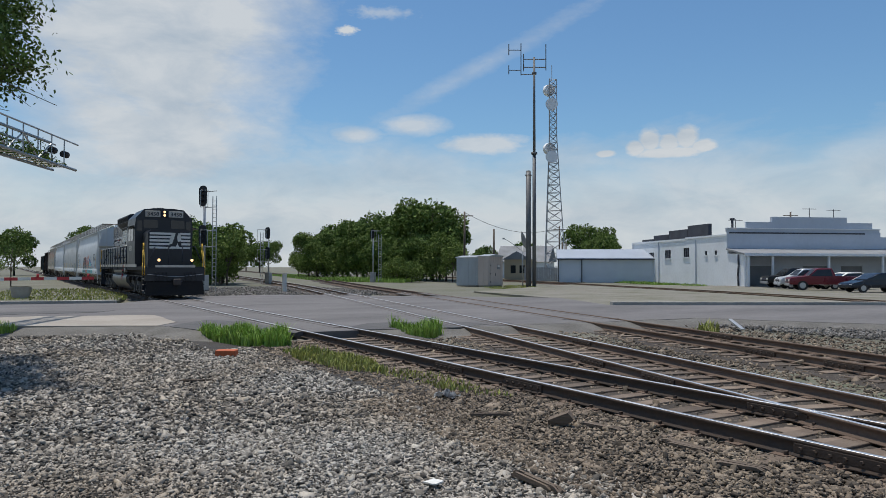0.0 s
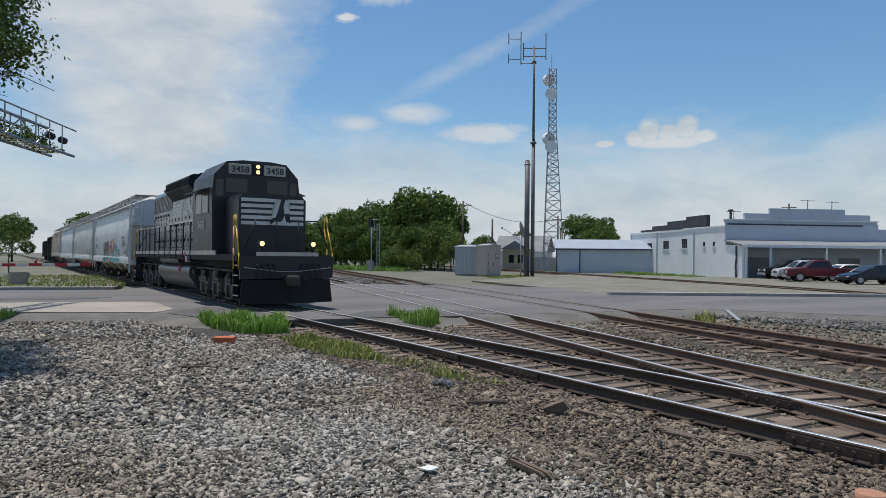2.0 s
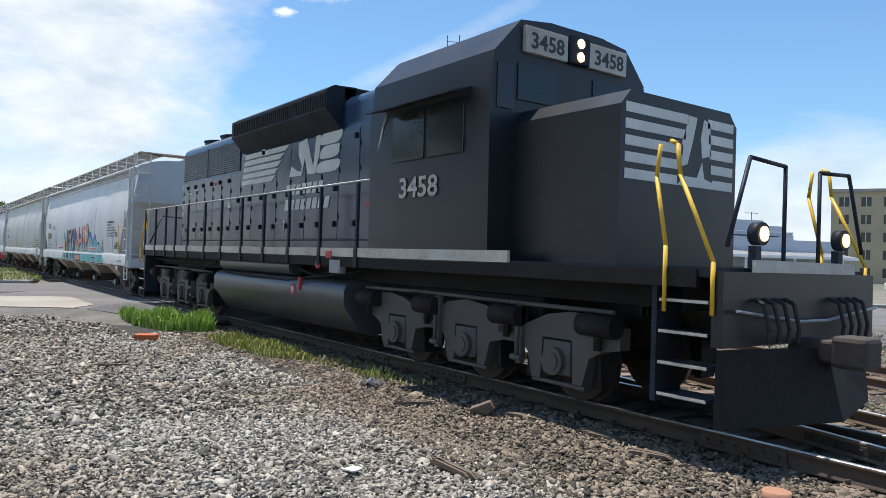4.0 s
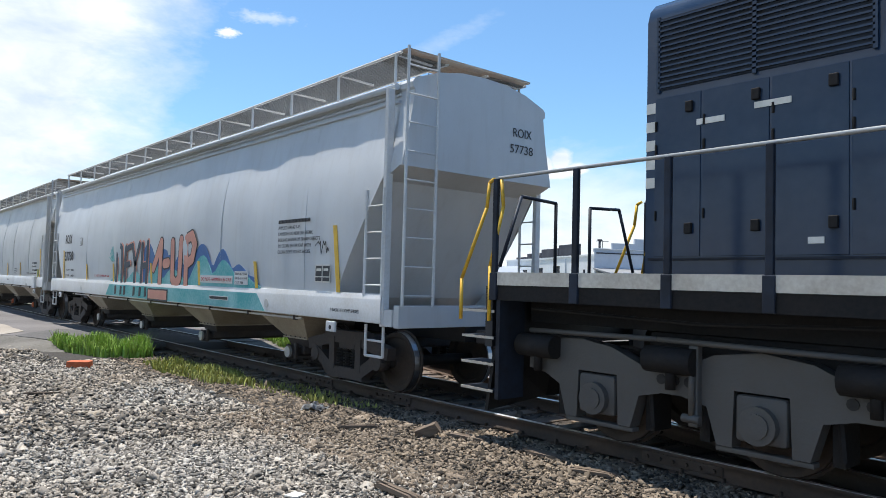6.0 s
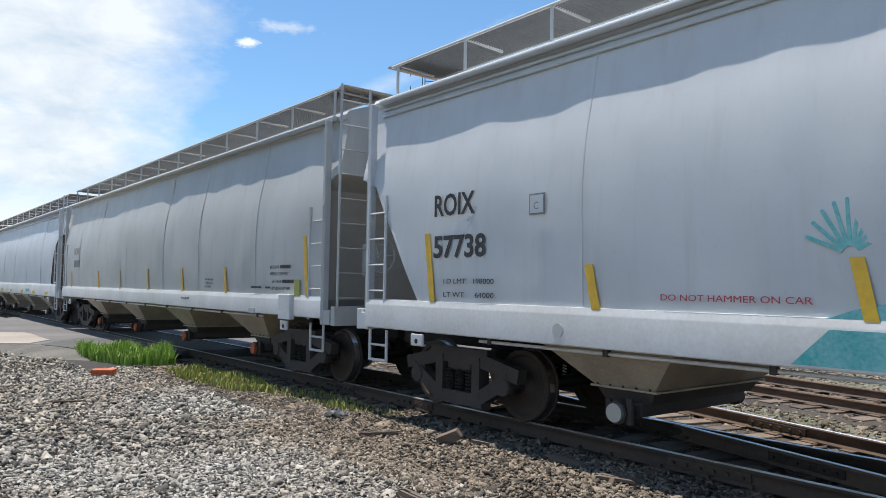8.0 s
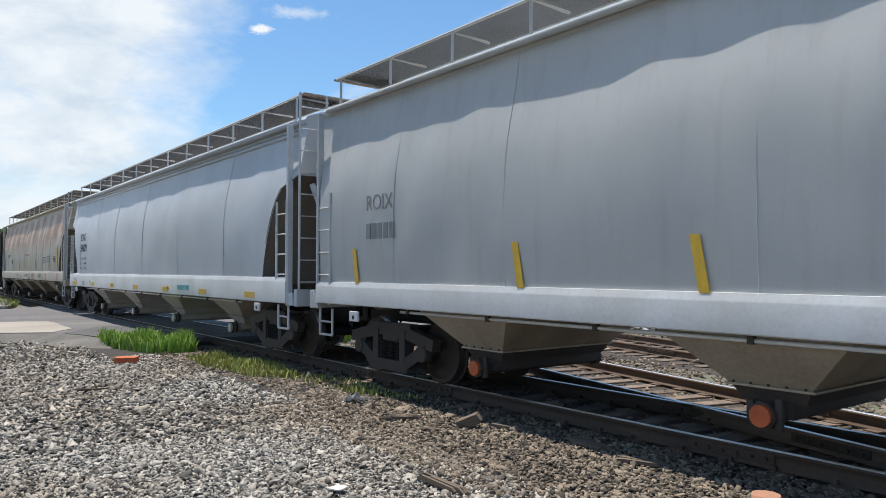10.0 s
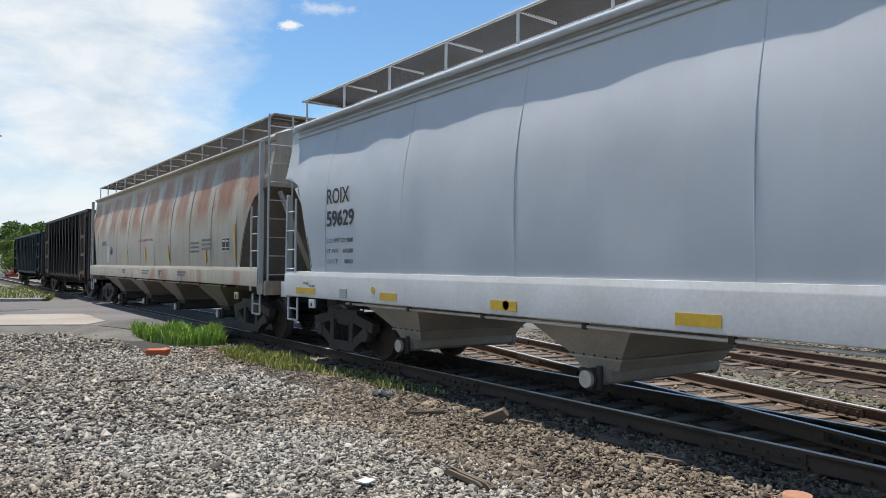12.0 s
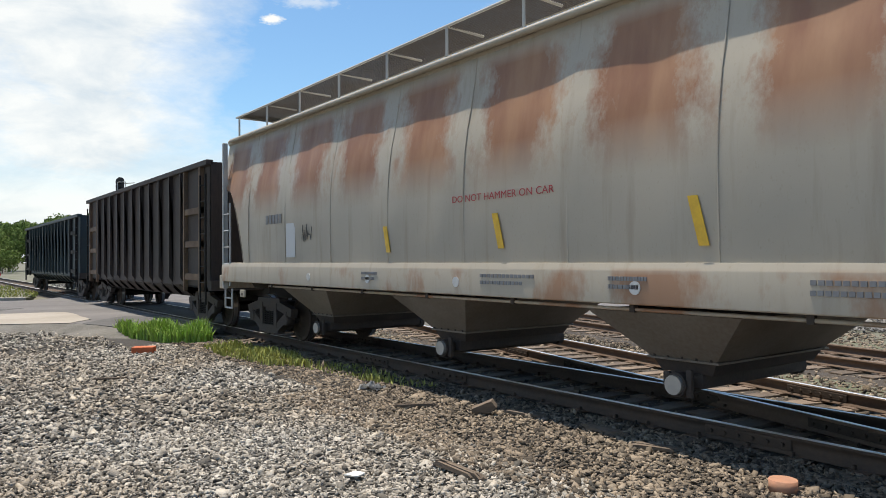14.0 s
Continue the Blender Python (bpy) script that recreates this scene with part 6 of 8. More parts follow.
def graffiti(car):
    y = SY + 0.012
    side_panel("graffiti_sky", outline_hills(-10.2, -3.75, 1.44, [(-9.7, 0.8, 1.0), (-8.6, 0.8, 0.86), (-7.4, 0.8, 0.82), (-6.42, 0.66, 0.93), (-5.39, 0.58, 0.78), (-4.62, 0.6, 0.48), (-4.1, 0.4, 0.26)]), y, "graf_blue", car, "blue sprayed hills")
    side_panel("graffiti_sea", outline_hills(-12.9, -3.7, 1.44, [(-9.2, 0.45, 0.55), (-10.6, 0.5, 0.35), (-11.8, 0.7, 0.25), (-6.37, 0.6, 0.69), (-5.29, 0.62, 0.57), (-4.5, 0.5, 0.36), (-8.0, 0.7, 0.4), (-3.95, 0.35, 0.16)]), y - 0.004, "graf_teal", car, "teal sprayed band")
    bm = bmesh.new()
    bm_prism(bm, [(-12.9, 1.12), (-12.6, 1.41), (-3.80, 1.41), (-3.46, 1.11)], "y", LY + 0.001, LY + 0.006)
    part("graffiti_sea", bm, "graf_teal", car, "teal sprayed band")
    letters_black = {
        "n": [[(-12.08, 1.40), (-12.08, 2.42)], [(-12.08, 2.30), (-11.85, 2.44), (-11.68, 2.36), (-11.62, 1.40)]],
        "f": [[(-11.36, 1.40), (-11.36, 2.38)], [(-11.36, 2.32), (-10.98, 2.40)], [(-11.36, 1.92), (-11.05, 1.95)]],
        "y": [[(-10.62, 1.40), (-10.60, 1.95), (-10.84, 2.42)], [(-10.60, 1.95), (-10.32, 2.44)]],
        "h": [[(-10.12, 1.42), (-10.08, 2.42)], [(-9.72, 1.42), (-9.70, 2.46)], [(-10.1, 1.90), (-9.72, 1.92)]],
    }
    for runs in letters_black.values():
        bm = bmesh.new()
        for r in runs:
            stroke(bm, [(x + 0.03, z + 0.02) for x, z in r], 0.185, y - 0.008)
        part("graffiti_shadow", bm, "graf_pink", car, "pink sprayed shadow")
        bm = bmesh.new()
        for r in runs:
            stroke(bm, r, 0.15, y - 0.012)
        part("graffiti_letter", bm, "graf_dark", car, "black sprayed letter")
    letters_pink = {
        "1": [[(-9.25, 1.85), (-8.78, 2.45), (-8.82, 1.42)]],
        "-": [[(-8.55, 1.95), (-8.30, 1.97)]],
        "u": [[(-8.06, 2.42), (-8.02, 1.62), (-7.80, 1.50), (-7.60, 1.62), (-7.55, 2.46)]],
        "p": [[(-7.22, 1.38), (-7.25, 2.46)], [(-7.25, 2.48), (-6.95, 2.55), (-6.78, 2.35), (-6.90, 2.05), (-7.2, 1.95)]],
    }
    for runs in letters_pink.values():
        bm = bmesh.new()
        for r in runs:
            stroke(bm, r, 0.275, y - 0.008)
        part("graffiti_outline", bm, "letter_black", car, "black sprayed outline")
        bm = bmesh.new()
        for r in runs:
            stroke(bm, r, 0.21, y - 0.012)
        part("graffiti_letter", bm, "graf_pink", car, "pink sprayed letter")
    for pts, mm, yy in (([(-9.52, 1.09), (-8.20, 1.09), (-8.20, 1.37), (-9.52, 1.37)], "letter_black", LY - 0.002), ([(-9.47, 1.13), (-8.25, 1.13), (-8.25, 1.34), (-9.47, 1.34)], "graf_pink", LY - 0.006)):
        side_panel("graffiti_bar", pts, yy, mm, car)
    bm = bmesh.new()
    for a in range(9):
        th = radians(25 + a * 17)
        stroke(bm, [(-12.45 + 0.07 * math.cos(th), 2.0 + 0.07 * math.sin(th)), (-12.45 + 0.34 * math.cos(th), 2.0 + 0.42 * math.sin(th))], 0.03, y - 0.004)
    part("graffiti_spray", bm, "graf_teal", car)
    for x in (-12.05, -11.6, -11.3, -10.55, -10.1, -9.7):
        side_panel("graffiti_drip", [(x - .07, 1.15), (x + .07, 1.17), (x + .09, 1.385), (x - .05, 1.385)], LY - 0.003, "letter_black", car)


def scrawl(car, x, z, w, h, seed):
    rnd = random.Random(seed)
    bm = bmesh.new()
    pts = [(x + w * i / 13, z + rnd.uniform(0, h)) for i in range(14)]
    stroke(bm, pts, 0.012, SY)
    part("scrawl", bm, "letter_black", car, "black marker scrawl")


graffiti(car_1)
lines(car_1, -3.10, 2.62, 1.38, [("#22", 0.78), ("APPLIED ARI-G 9-15", 0.55), ("CAUTION: DO NOT USE STEAM,", 0.84), ("BOILING WATER OR SHARP OBJECTS", 1.0), ("TO CLEAN. ENTER CAR WITH", 0.80), ("CLEAN SOFT SOLED SHOES.", 0.80)], 0.082)
words("2 INCH HF COMP SHOES", 0.075, "letter_black", car_1, at=(-1.31, LY, 1.21), width=0.78)
words("DO NOT HAMMER ON CAR", 0.085, "letter_red", car_1, at=(-14.14, SY, 1.60), width=1.4)
side_panel("decal", [(-6.42, 1.56), (-4.86, 1.56), (-4.86, 1.71), (-6.42, 1.71)], SY - 0.004, "sill_white", car_1)
words("DO NOT HAMMER ON CAR", 0.10, "letter_red", car_1, at=(-6.36, SY - 0.012, 1.60), width=1.45)
side_panel("decal", [(-4.77, 1.55), (-4.20, 1.55), (-4.20, 1.80), (-4.77, 1.80)], SY - 0.004, "sill_white", car_1, "white data patch")
for row, z in (("EXW 10-7 H 8-6", 1.73), ("EW 8-11 H 14-1", 1.65), ("CU FT 5800", 1.57)):
    words(row, 0.062, "letter_black", car_1, at=(-4.74, SY - 0.012, z), width=0.5 if row[0] == "E" else 0.36)
side_panel("decal", [(-5.87, 1.235), (-4.98, 1.235), (-4.98, 1.315), (-5.87, 1.315)], LY - 0.002, "sill_white", car_1)
bars(car_1, -5.84, -5.01, 1.25, 1.30, 22, LY - 0.008, "letter_black")
for x in (-3.41, -15.4):
    bm = bmesh.new()
    bm_rod(bm, (x, LY - 0.004, 1.25), (x, LY + 0.004, 1.25), 0.075, 18)
    part("round_decal", bm, "car_grey", car_1)
words("ROIX", 0.39, "letter_black", car_1, at=(-17.62, SY, 2.62), width=0.80, bold=0.008)
words("57738", 0.39, "letter_black", car_1, at=(-17.62, SY, 2.08), width=1.02, bold=0.010)
lines(car_1, -17.4, 1.74, 0.95, [("LD LMT   198000", 1.0), ("LT WT     64000", 1.0)], 0.09, pitch=1.9)
for a in ((-17.75, 2.4, -17.62, 1.5), (-15.0, 1.95, -14.9, 1.48), (-12.4, 1.97, -12.3, 1.48), (-9.45, 1.97, -9.33, 1.48), (-6.55, 2.0, -6.46, 1.5), (-3.95, 1.98, -3.84, 1.5), (-1.27, 2.52, -1.12, 1.5)):
    slash(car_1, *a)
data_box(car_1, -1.82, -1.37, 1.64, 1.92)
side_panel("decal", [(-15.86, 2.52), (-15.62, 2.52), (-15.62, 2.76), (-15.86, 2.76)], SY, "letter_grey", car_1)
side_panel("decal", [(-15.84, 2.54), (-15.64, 2.54), (-15.64, 2.74), (-15.84, 2.74)], SY - 0.005, "car_white", car_1)
words("C", 0.12, "letter_grey", car_1, at=(-15.79, SY - 0.012, 2.58))
scrawl(car_1, -1.85, 2.08, 0.42, 0.22, 5)
scrawl(car_1, -2.75, 1.14, 0.3, 0.16, 6)

lines(car_2, -1.92, 1.98, 0.80, [("INTERIOR", 0.45), ("APPLIED 12-2019 MRZ", 0.92)], 0.082, pitch=1.5)
bars(car_2, -1.52, -1.12, 1.98, 2.04, 9, SY, "letter_black")
lines(car_2, -1.84, 1.72, 0.80, [("EXTERIOR", 0.48), ("APPLIED 12-2019 MRZ", 0.92)], 0.082, pitch=1.5)
bars(car_2, -1.42, -0.98, 1.72, 1.78, 9, SY, "letter_black")
for x in (-4.05, -6.62, -9.2, -11.8, -14.2, -17.9):
    slash(car_2, x, 2.04, x + 0.1, 1.5)
slash(car_2, -0.62, 2.52, -0.5, 1.5)
words("ROIX", 0.34, "letter_grey", car_2, at=(-17.55, SY, 2.62), width=0.72)
bars(car_2, -17.55, -16.75, 2.18, 2.42, 5, SY, "letter_grey")
lines(car_2, -5.13, 1.76, 0.46, [("EXW 10-8 H 8-8", 1.0), ("EW 8-8 H 15-1", 0.95), ("CU FT 5851", 0.75)], 0.062, pitch=1.25)
words("BUILT 05-1999", 0.065, "letter_black", car_2, at=(-6.5, LY, 1.33), width=0.5)
lines(car_2, -2.73, 1.62, 0.44, [("#18", 1.0)], 0.045)
lines(car_2, -2.1, 1.62, 0.2, [("#8", 1.0)], 0.045)
side_panel("tack_board", [(-0.95, 1.5), (-0.75, 1.5), (-0.75, 1.78), (-0.95, 1.78)], SY, "dry_grass", car_2, "faded yellow tag")
bm = bmesh.new()
bm_box(bm, -1.38, -0.95, -1.70, -1.60, 1.09, 1.53, 0.015)
part("jacking_pad", bm, "sill_white", car_2)
bm = bmesh.new()
bm_box(bm, -2.75, -2.5, -1.645, -1.62, 1.14, 1.24, 0.006)
part("name_plate", bm, "galv", car_2)

words("ROIX", 0.38, "letter_black", car_3, at=(-17.94, SY, 2.80), width=0.84, bold=0.006)
words("59629", 0.38, "letter_black", car_3, at=(-17.94, SY, 2.40), width=1.02, bold=0.008)
lines(car_3, -17.92, 2.10, 0.98, [("LD LMT 221800", 1.0), ("LT WT    64200", 1.0), ("CU FT     5800", 1.0)], 0.105, pitch=1.75)
for x, w in ((-19.18, 0.86), (-15.98, 0.5), (-13.2, 0.5), (-10.4, 0.5), (-7.5, 0.5), (-4.65, 0.5), (-1.9, 0.5)):
    side_panel("reflector_strip", [(x, 1.15), (x + w, 1.15), (x + w, 1.27), (x, 1.27)], LY, "yellow_paint", car_3, "yellow reflective strip")
words("LIFT HERE", 0.05, "letter_black", car_3, at=(-18.85, LY, 1.34), width=0.22)
words("JACK HERE", 0.05, "letter_black", car_3, at=(-18.6, LY, 1.29), width=0.24)
bars(car_3, -6.25, -5.35, 1.22, 1.34, 10, LY, "graf_teal")
for x, z in ((-16.2, 1.30), (-12.9, 1.22), (-7.0, 1.25)):
    bm = bmesh.new()
    bm_rod(bm, (x, LY - 0.004, z), (x, LY + 0.004, z), 0.06, 14)
    part("round_decal", bm, "yellow_paint", car_3)
bm = bmesh.new()
bm_box(bm, -17.35, -17.1, -1.645, -1.62, 1.14, 1.30, 0.006)
part("card_holder", bm, "galv", car_3)

data_box(car_4, -2.38, -1.85, 2.02, 2.35)
for a in ((-1.55, 2.66, -1.46, 1.8), (-3.7, 2.1, -3.62, 1.75), (-7.29, 2.27, -7.17, 1.8), (-10.12, 2.26, -10.0, 1.82), (-12.7, 2.2, -12.6, 1.8)):
    slash(car_4, *a)
words("DO NOT HAMMER ON CAR", 0.13, "letter_red", car_4, at=(-11.0, SY, 2.44), width=1.9)
bars(car_4, -17.3, -16.5, 2.42, 2.60, 5, SY, "letter_grey")
lines(car_4, -5.0, 2.24, 1.3, [("#12", 0.6), ("#14", 0.6), ("#10", 0.6)], 0.08, "letter_grey", 1.4)
lines(car_4, -4.0, 2.30, 1.3, [("#12", 0.6), ("#14", 0.6), ("#10", 0.6)], 0.08, "letter_grey", 1.4)
for x in (-15.3, -13.2, -10.9, -7.95):
    bm = bmesh.new()
    bm_rod(bm, (x, LY - 0.004, 1.39), (x, LY + 0.004, 1.39), 0.07, 14)
    part("round_decal", bm, "sill_white", car_4)
for x, w in ((-13.4, 0.5), (-10.4, 1.0), (-8.3, 0.5), (-6.2, 0.9)):
    lines(car_4, x, 1.46, w, [("#14", 1.0), ("#12", 0.8)], 0.06, "letter_grey", 1.4, LY)
scrawl(car_4, -15.6, 2.0, 0.4, 0.35, 8)
side_panel("decal", [(-16.3, 1.75), (-15.9, 1.75), (-15.9, 2.4), (-16.3, 2.4)], SY + 0.004, "car_white", car_4, "pale repainted patch")

# reporting mark on the leading end of the first hopper
w = words("ROIX", 0.20, "letter_black", car_1, at=(0.29, 0.62, 4.02), rz=90, width=0.42)
w = words("57738", 0.20, "letter_black", car_1, at=(0.29, 0.56, 3.76), rz=90, width=0.52)
# ---------- plants ----------
def leaf_cloud(n, rnd, size):
    """n small bent leaves about the origin: vertices (n, 4, 3)."""
    a = rnd.normal(size=(n, 3))
    a /= np.linalg.norm(a, axis=1)[:, None]
    b = np.cross(a, rnd.normal(size=(n, 3)))
    b /= np.linalg.norm(b, axis=1)[:, None]
    s = size * rnd.uniform(0.6, 1.4, (n, 1))
    return np.stack([-a * s, b * s * 0.45, a * s, -b * s * 0.45], 1)


def crown_points(n, rnd, blobs):
    """Points in the outer shells of several uneven lobes."""
    w = np.array([b[3] ** 2 for b in blobs])
    pick = rnd.choice(len(blobs), n, p=w / w.sum())
    d = rnd.normal(size=(n, 3))
    d /= np.linalg.norm(d, axis=1)[:, None]
    B = np.array(blobs)[pick]
    r = B[:, 3] * rnd.uniform(0.35, 1.0, n) ** 0.45 * (1 + 0.16 * np.sin(d[:, 0] * 7 + pick) * np.cos(d[:, 2] * 6))
    return B[:, :3] + d * r[:, None] * np.array([1, 1, 0.85])


def tree_meshes(seed, h, spread, n_leaf, leaf, material, trunk_r=0.16, low=0.25):
    rnd, pr = np.random.RandomState(seed), random.Random(seed)
    blobs = [(0, 0, h * 0.66, spread * 0.62)]
    for i in range(9):
        a, q = i * 2.4 + pr.uniform(-.4, .4), pr.uniform(0.35, 0.72) * spread
        blobs.append((q * math.cos(a), q * math.sin(a), h * pr.uniform(low + 0.18, 0.84), spread * pr.uniform(0.28, 0.46)))
    P = crown_points(n_leaf, rnd, blobs)
    V = (leaf_cloud(n_leaf, rnd, leaf) + P[:, None]).reshape(-1, 3)
    crown = array_mesh("crown", V, np.arange(len(V)).reshape(-1, 4), material)
    bm = bmesh.new()
    bm_rod(bm, (0, 0, -0.2), (0, 0, h * 0.45), trunk_r, 9, trunk_r * 0.7)
    bm_rod(bm, (0, 0, h * 0.45), (0.1, 0.1, h * 0.8), trunk_r * 0.7, 8, 0.03)
    for x, y, z, r in blobs[1:]:
        bm_rod(bm, (0, 0, h * pr.uniform(low, 0.5)), (x, y, z), trunk_r * 0.4, 6, 0.02)
    return crown, finish("trunk", bm, "bark")


def plant_tree(kind, x, y, rz, scale, label, category="tree", group="", z=GZ):
    root = thing("tree", label, category, pose(x, y, z, 0, 0, rz), group)
    for me, nm in zip(TREES[kind], ("crown", "trunk")):
        o = new(nm, me)
        o.parent, o.scale = root, (scale, scale, scale)
    return root


TREES = {
    "broad": tree_meshes(1, 11, 5.6, 8000, 0.25, "leaf", 0.25, 0.08),
    "round": tree_meshes(2, 10.5, 5.2, 7600, 0.25, "leaf", 0.22, 0.06),
    "light": tree_meshes(3, 8, 3.4, 3600, 0.19, "leaf_light", 0.15, 0.12),
    "bush": tree_meshes(4, 3.0, 2.4, 2200, 0.14, "leaf_light", 0.06, 0.0),
    "spare": tree_meshes(5, 6.5, 2.6, 800, 0.15, "leaf", 0.10, 0.3),
}
G = "wood behind the tracks"
for i, (az, dist, sc) in enumerate(((69.6, 136, 0.78), (68.4, 138, 0.86), (67.6, 128, 0.80), (66.6, 132, 1.06), (65.4, 124, 0.94), (64.4, 130, 1.20), (63.6, 118, 0.96), (62.5, 122, 1.02), (61.8, 112, 1.10), (60.8, 116, 1.04), (60.0, 106, 1.13),
                                   (59.4, 108, 0.92), (65.9, 114, 0.66), (64.0, 110, 0.66), (62.9, 106, 0.62), (61.2, 101, 0.66), (68.9, 124, 0.58), (67.0, 120, 0.66))):
    plant_tree(("broad", "round")[i % 2], -math.sin(radians(az)) * dist, math.cos(radians(az)) * dist, (i * 67) % 360, sc, "leafy green broadleaf tree at the wood's edge", group=G)
for az, dist, sc in ((58.9, 97, 0.86), (58.4, 93, 0.66), (59.9, 99, 0.7), (70.4, 128, 0.6)):
    plant_tree("light", -math.sin(radians(az)) * dist, math.cos(radians(az)) * dist, (dist * 67) % 360, sc, "leafy light green tree at the wood's edge", group=G)
for i in range(14):
    az, dist = 69.8 - i * 0.78, 126 - i * 2.2
    plant_tree("bush", -math.sin(radians(az)) * dist, math.cos(radians(az)) * dist, i * 50, 1.15 + 0.2 * (i % 3), "dark green undergrowth at the wood's edge", "bush", "undergrowth of the wood")
for x, y, s in ((-77, 18.6, 0.9), (-80, 19.8, 1.1), (-84, 20.6, 1.2), (-88, 20.2, 1.1), (-93, 19.6, 1.2), (-99, 20.5, 1.3), (-84, 43.2, 1.0), (-87, 44.2, 0.85), (-80.5, 43.5, 0.8), (-91, 46.0, 0.9), (-95, 48, 0.8), (-100, 49, 0.9)):
    plant_tree("bush", x, y, (x * 53) % 360, s, "light green overgrown bush beside the tracks", "bush", "bushes beside the tracks")
for k, x, y, s in (("round", -92, 19.2, 0.72), ("broad", -86, 21.5, 0.66), ("round", -80, 18.5, 0.60), ("light", -76, 19.4, 0.75), ("round", -104, 21, 0.9), ("broad", -118, 18, 0.85)):
    plant_tree(k, x, y, (x * 41) % 360, s, "green broadleaf tree between the tracks", group="trees between the tracks")
for k, x, y, s in (("spare", -62, -1.4, 0.6), ("spare", -72, 0.2, 0.65), ("broad", -150, -4, 0.6), ("light", -125, -5, 0.6), ("round", -170, 1, 1.0), ("round", -168, 16.5, 0.95), ("broad", -178, 21, 1.05), ("light", -155, 13.0, 0.9), ("broad", -190, 17, 1.1), ("bush", -140, 12.2, 1.2), ("bush", -146, 13.4, 1.4)):
    plant_tree(k, x, y, (x * 29) % 360, s, "green tree beyond the crossing", group="trees beyond the crossing")
for k, x, y, s in (("broad", -108, 98, 1.0), ("round", -102, 96, 0.85), ("round", -112, 88, 0.62), ("broad", -122, 92, 0.7), ("round", -135, 92, 0.7), ("broad", -142, 88, 0.6), ("light", -128, 80, 0.7), ("round", -250, 75, 1.1), ("broad", -262, 82, 1.1),
                   ("broad", -275, 70, 1.0), ("round", -290, 78, 1.1), ("broad", -310, 66, 1.1), ("round", -320, 90, 1.2)):
    plant_tree(k, x, y, (x * 31) % 360, s, "distant green tree behind the roofs", group="distant trees")


def near_tree():
    """Overhanging branches of the tree that stands beside the camera's left."""
    rnd, pr = np.random.RandomState(11), random.Random(11)
    root = thing("tree", "leafy tree with thin hanging branches over the gravel", "tree", pose(-16.5, -3.6, GZ))
    bm = bmesh.new()
    bm_rod(bm, (0, 0, 0), (0.1, 0.1, 4.2), 0.24, 10, 0.18)
    ends = []
    for i in range(46):
        a = pr.uniform(0, 2 * math.pi) if i % 2 else pr.uniform(0.25, 0.75) * math.pi
        q, z = pr.uniform(1.6, 4.2), pr.uniform(5.0, 10.5)
        e = Vector((q * math.cos(a), q * math.sin(a), z))
        m = Vector((0.1, 0.1, 3.6 + pr.uniform(0, 1.2))).lerp(e, 0.55) + Vector((0, 0, 0.6))
        bm_rod(bm, (0.1, 0.1, 3.4 + pr.uniform(0, 0.8)), m, 0.06, 6, 0.035)
        bm_rod(bm, m, e, 0.035, 5, 0.012)
        for k in range(7):
            f = e + Vector((pr.uniform(-.9, .9), pr.uniform(-.9, .9), pr.uniform(-.8, .6)))
            bm_rod(bm, m.lerp(e, pr.uniform(0.4, 1.0)), f, 0.012, 4, 0.005)
            ends.append(f)
    part("trunk", bm, "bark", root)
    E = np.array([tuple(e) for e in ends])
    n = 84000
    P = E[rnd.randint(len(E), size=n)] + rnd.normal(scale=0.24, size=(n, 3))
    keep = (P[:, 1] < 4.62 + 0.16 * rnd.normal(size=n)) & (P[:, 2] > 5.35 + 0.12 * rnd.normal(size=n))
    P = P[keep]
    V = (leaf_cloud(len(P), rnd, 0.052) + P[:, None]).reshape(-1, 3)
    o = new("crown", array_mesh("crown", V, np.arange(len(V)).reshape(-1, 4), "leaf"))
    o.parent = root


near_tree()


def tuft(name, outline, n, h, material, label, seed, width=0.012, z=GZ):
    """Grass blades standing in an outline on the ground."""
    rnd = np.random.RandomState(seed)
    poly = np.array(outline)
    lo, hi = poly.min(0), poly.max(0)
    pts = []
    while len(pts) < n:
        p = rnd.uniform(lo, hi)
        inside = False
        for (x0, y0), (x1, y1) in zip(poly, np.roll(poly, -1, 0)):
            if (y0 > p[1]) != (y1 > p[1]) and p[0] < (x1 - x0) * (p[1] - y0) / (y1 - y0) + x0:
                inside = not inside
        if inside:
            pts.append(p)
    P = np.array(pts)
    a = rnd.uniform(0, 2 * np.pi, n)
    hh = h * rnd.uniform(0.45, 1.15, n) * (0.75 + 0.35 * np.sin(P[:, 0] * 3.1) * np.cos(P[:, 1] * 4.3))
    lean = hh * rnd.uniform(0.05, 0.55, n)
    d, s = np.stack([np.cos(a), np.sin(a)], 1), np.stack([-np.sin(a), np.cos(a)], 1) * width * rnd.uniform(0.6, 1.6, (n, 1))
    V = np.zeros((n, 5, 3))
    V[:, 0, :2], V[:, 1, :2] = P - s, P + s
    V[:, 2, :2], V[:, 3, :2] = P + d * lean[:, None] * 0.35 + s * 0.8, P + d * lean[:, None] * 0.35 - s * 0.8
    V[:, 4, :2] = P + d * lean[:, None]
    V[:, :, 2] = z
    V[:, 2, 2] = V[:, 3, 2] = z + hh * 0.6
    V[:, 4, 2] = z + hh
    idx = np.arange(n)[:, None] * 5
    F = np.concatenate([idx + [0, 1, 2], idx + [0, 2, 3], idx + [3, 2, 4]])
    return tagged(new(name, array_mesh(name, V.reshape(-1, 3), F, material)), label, "grass", kind="stuff")


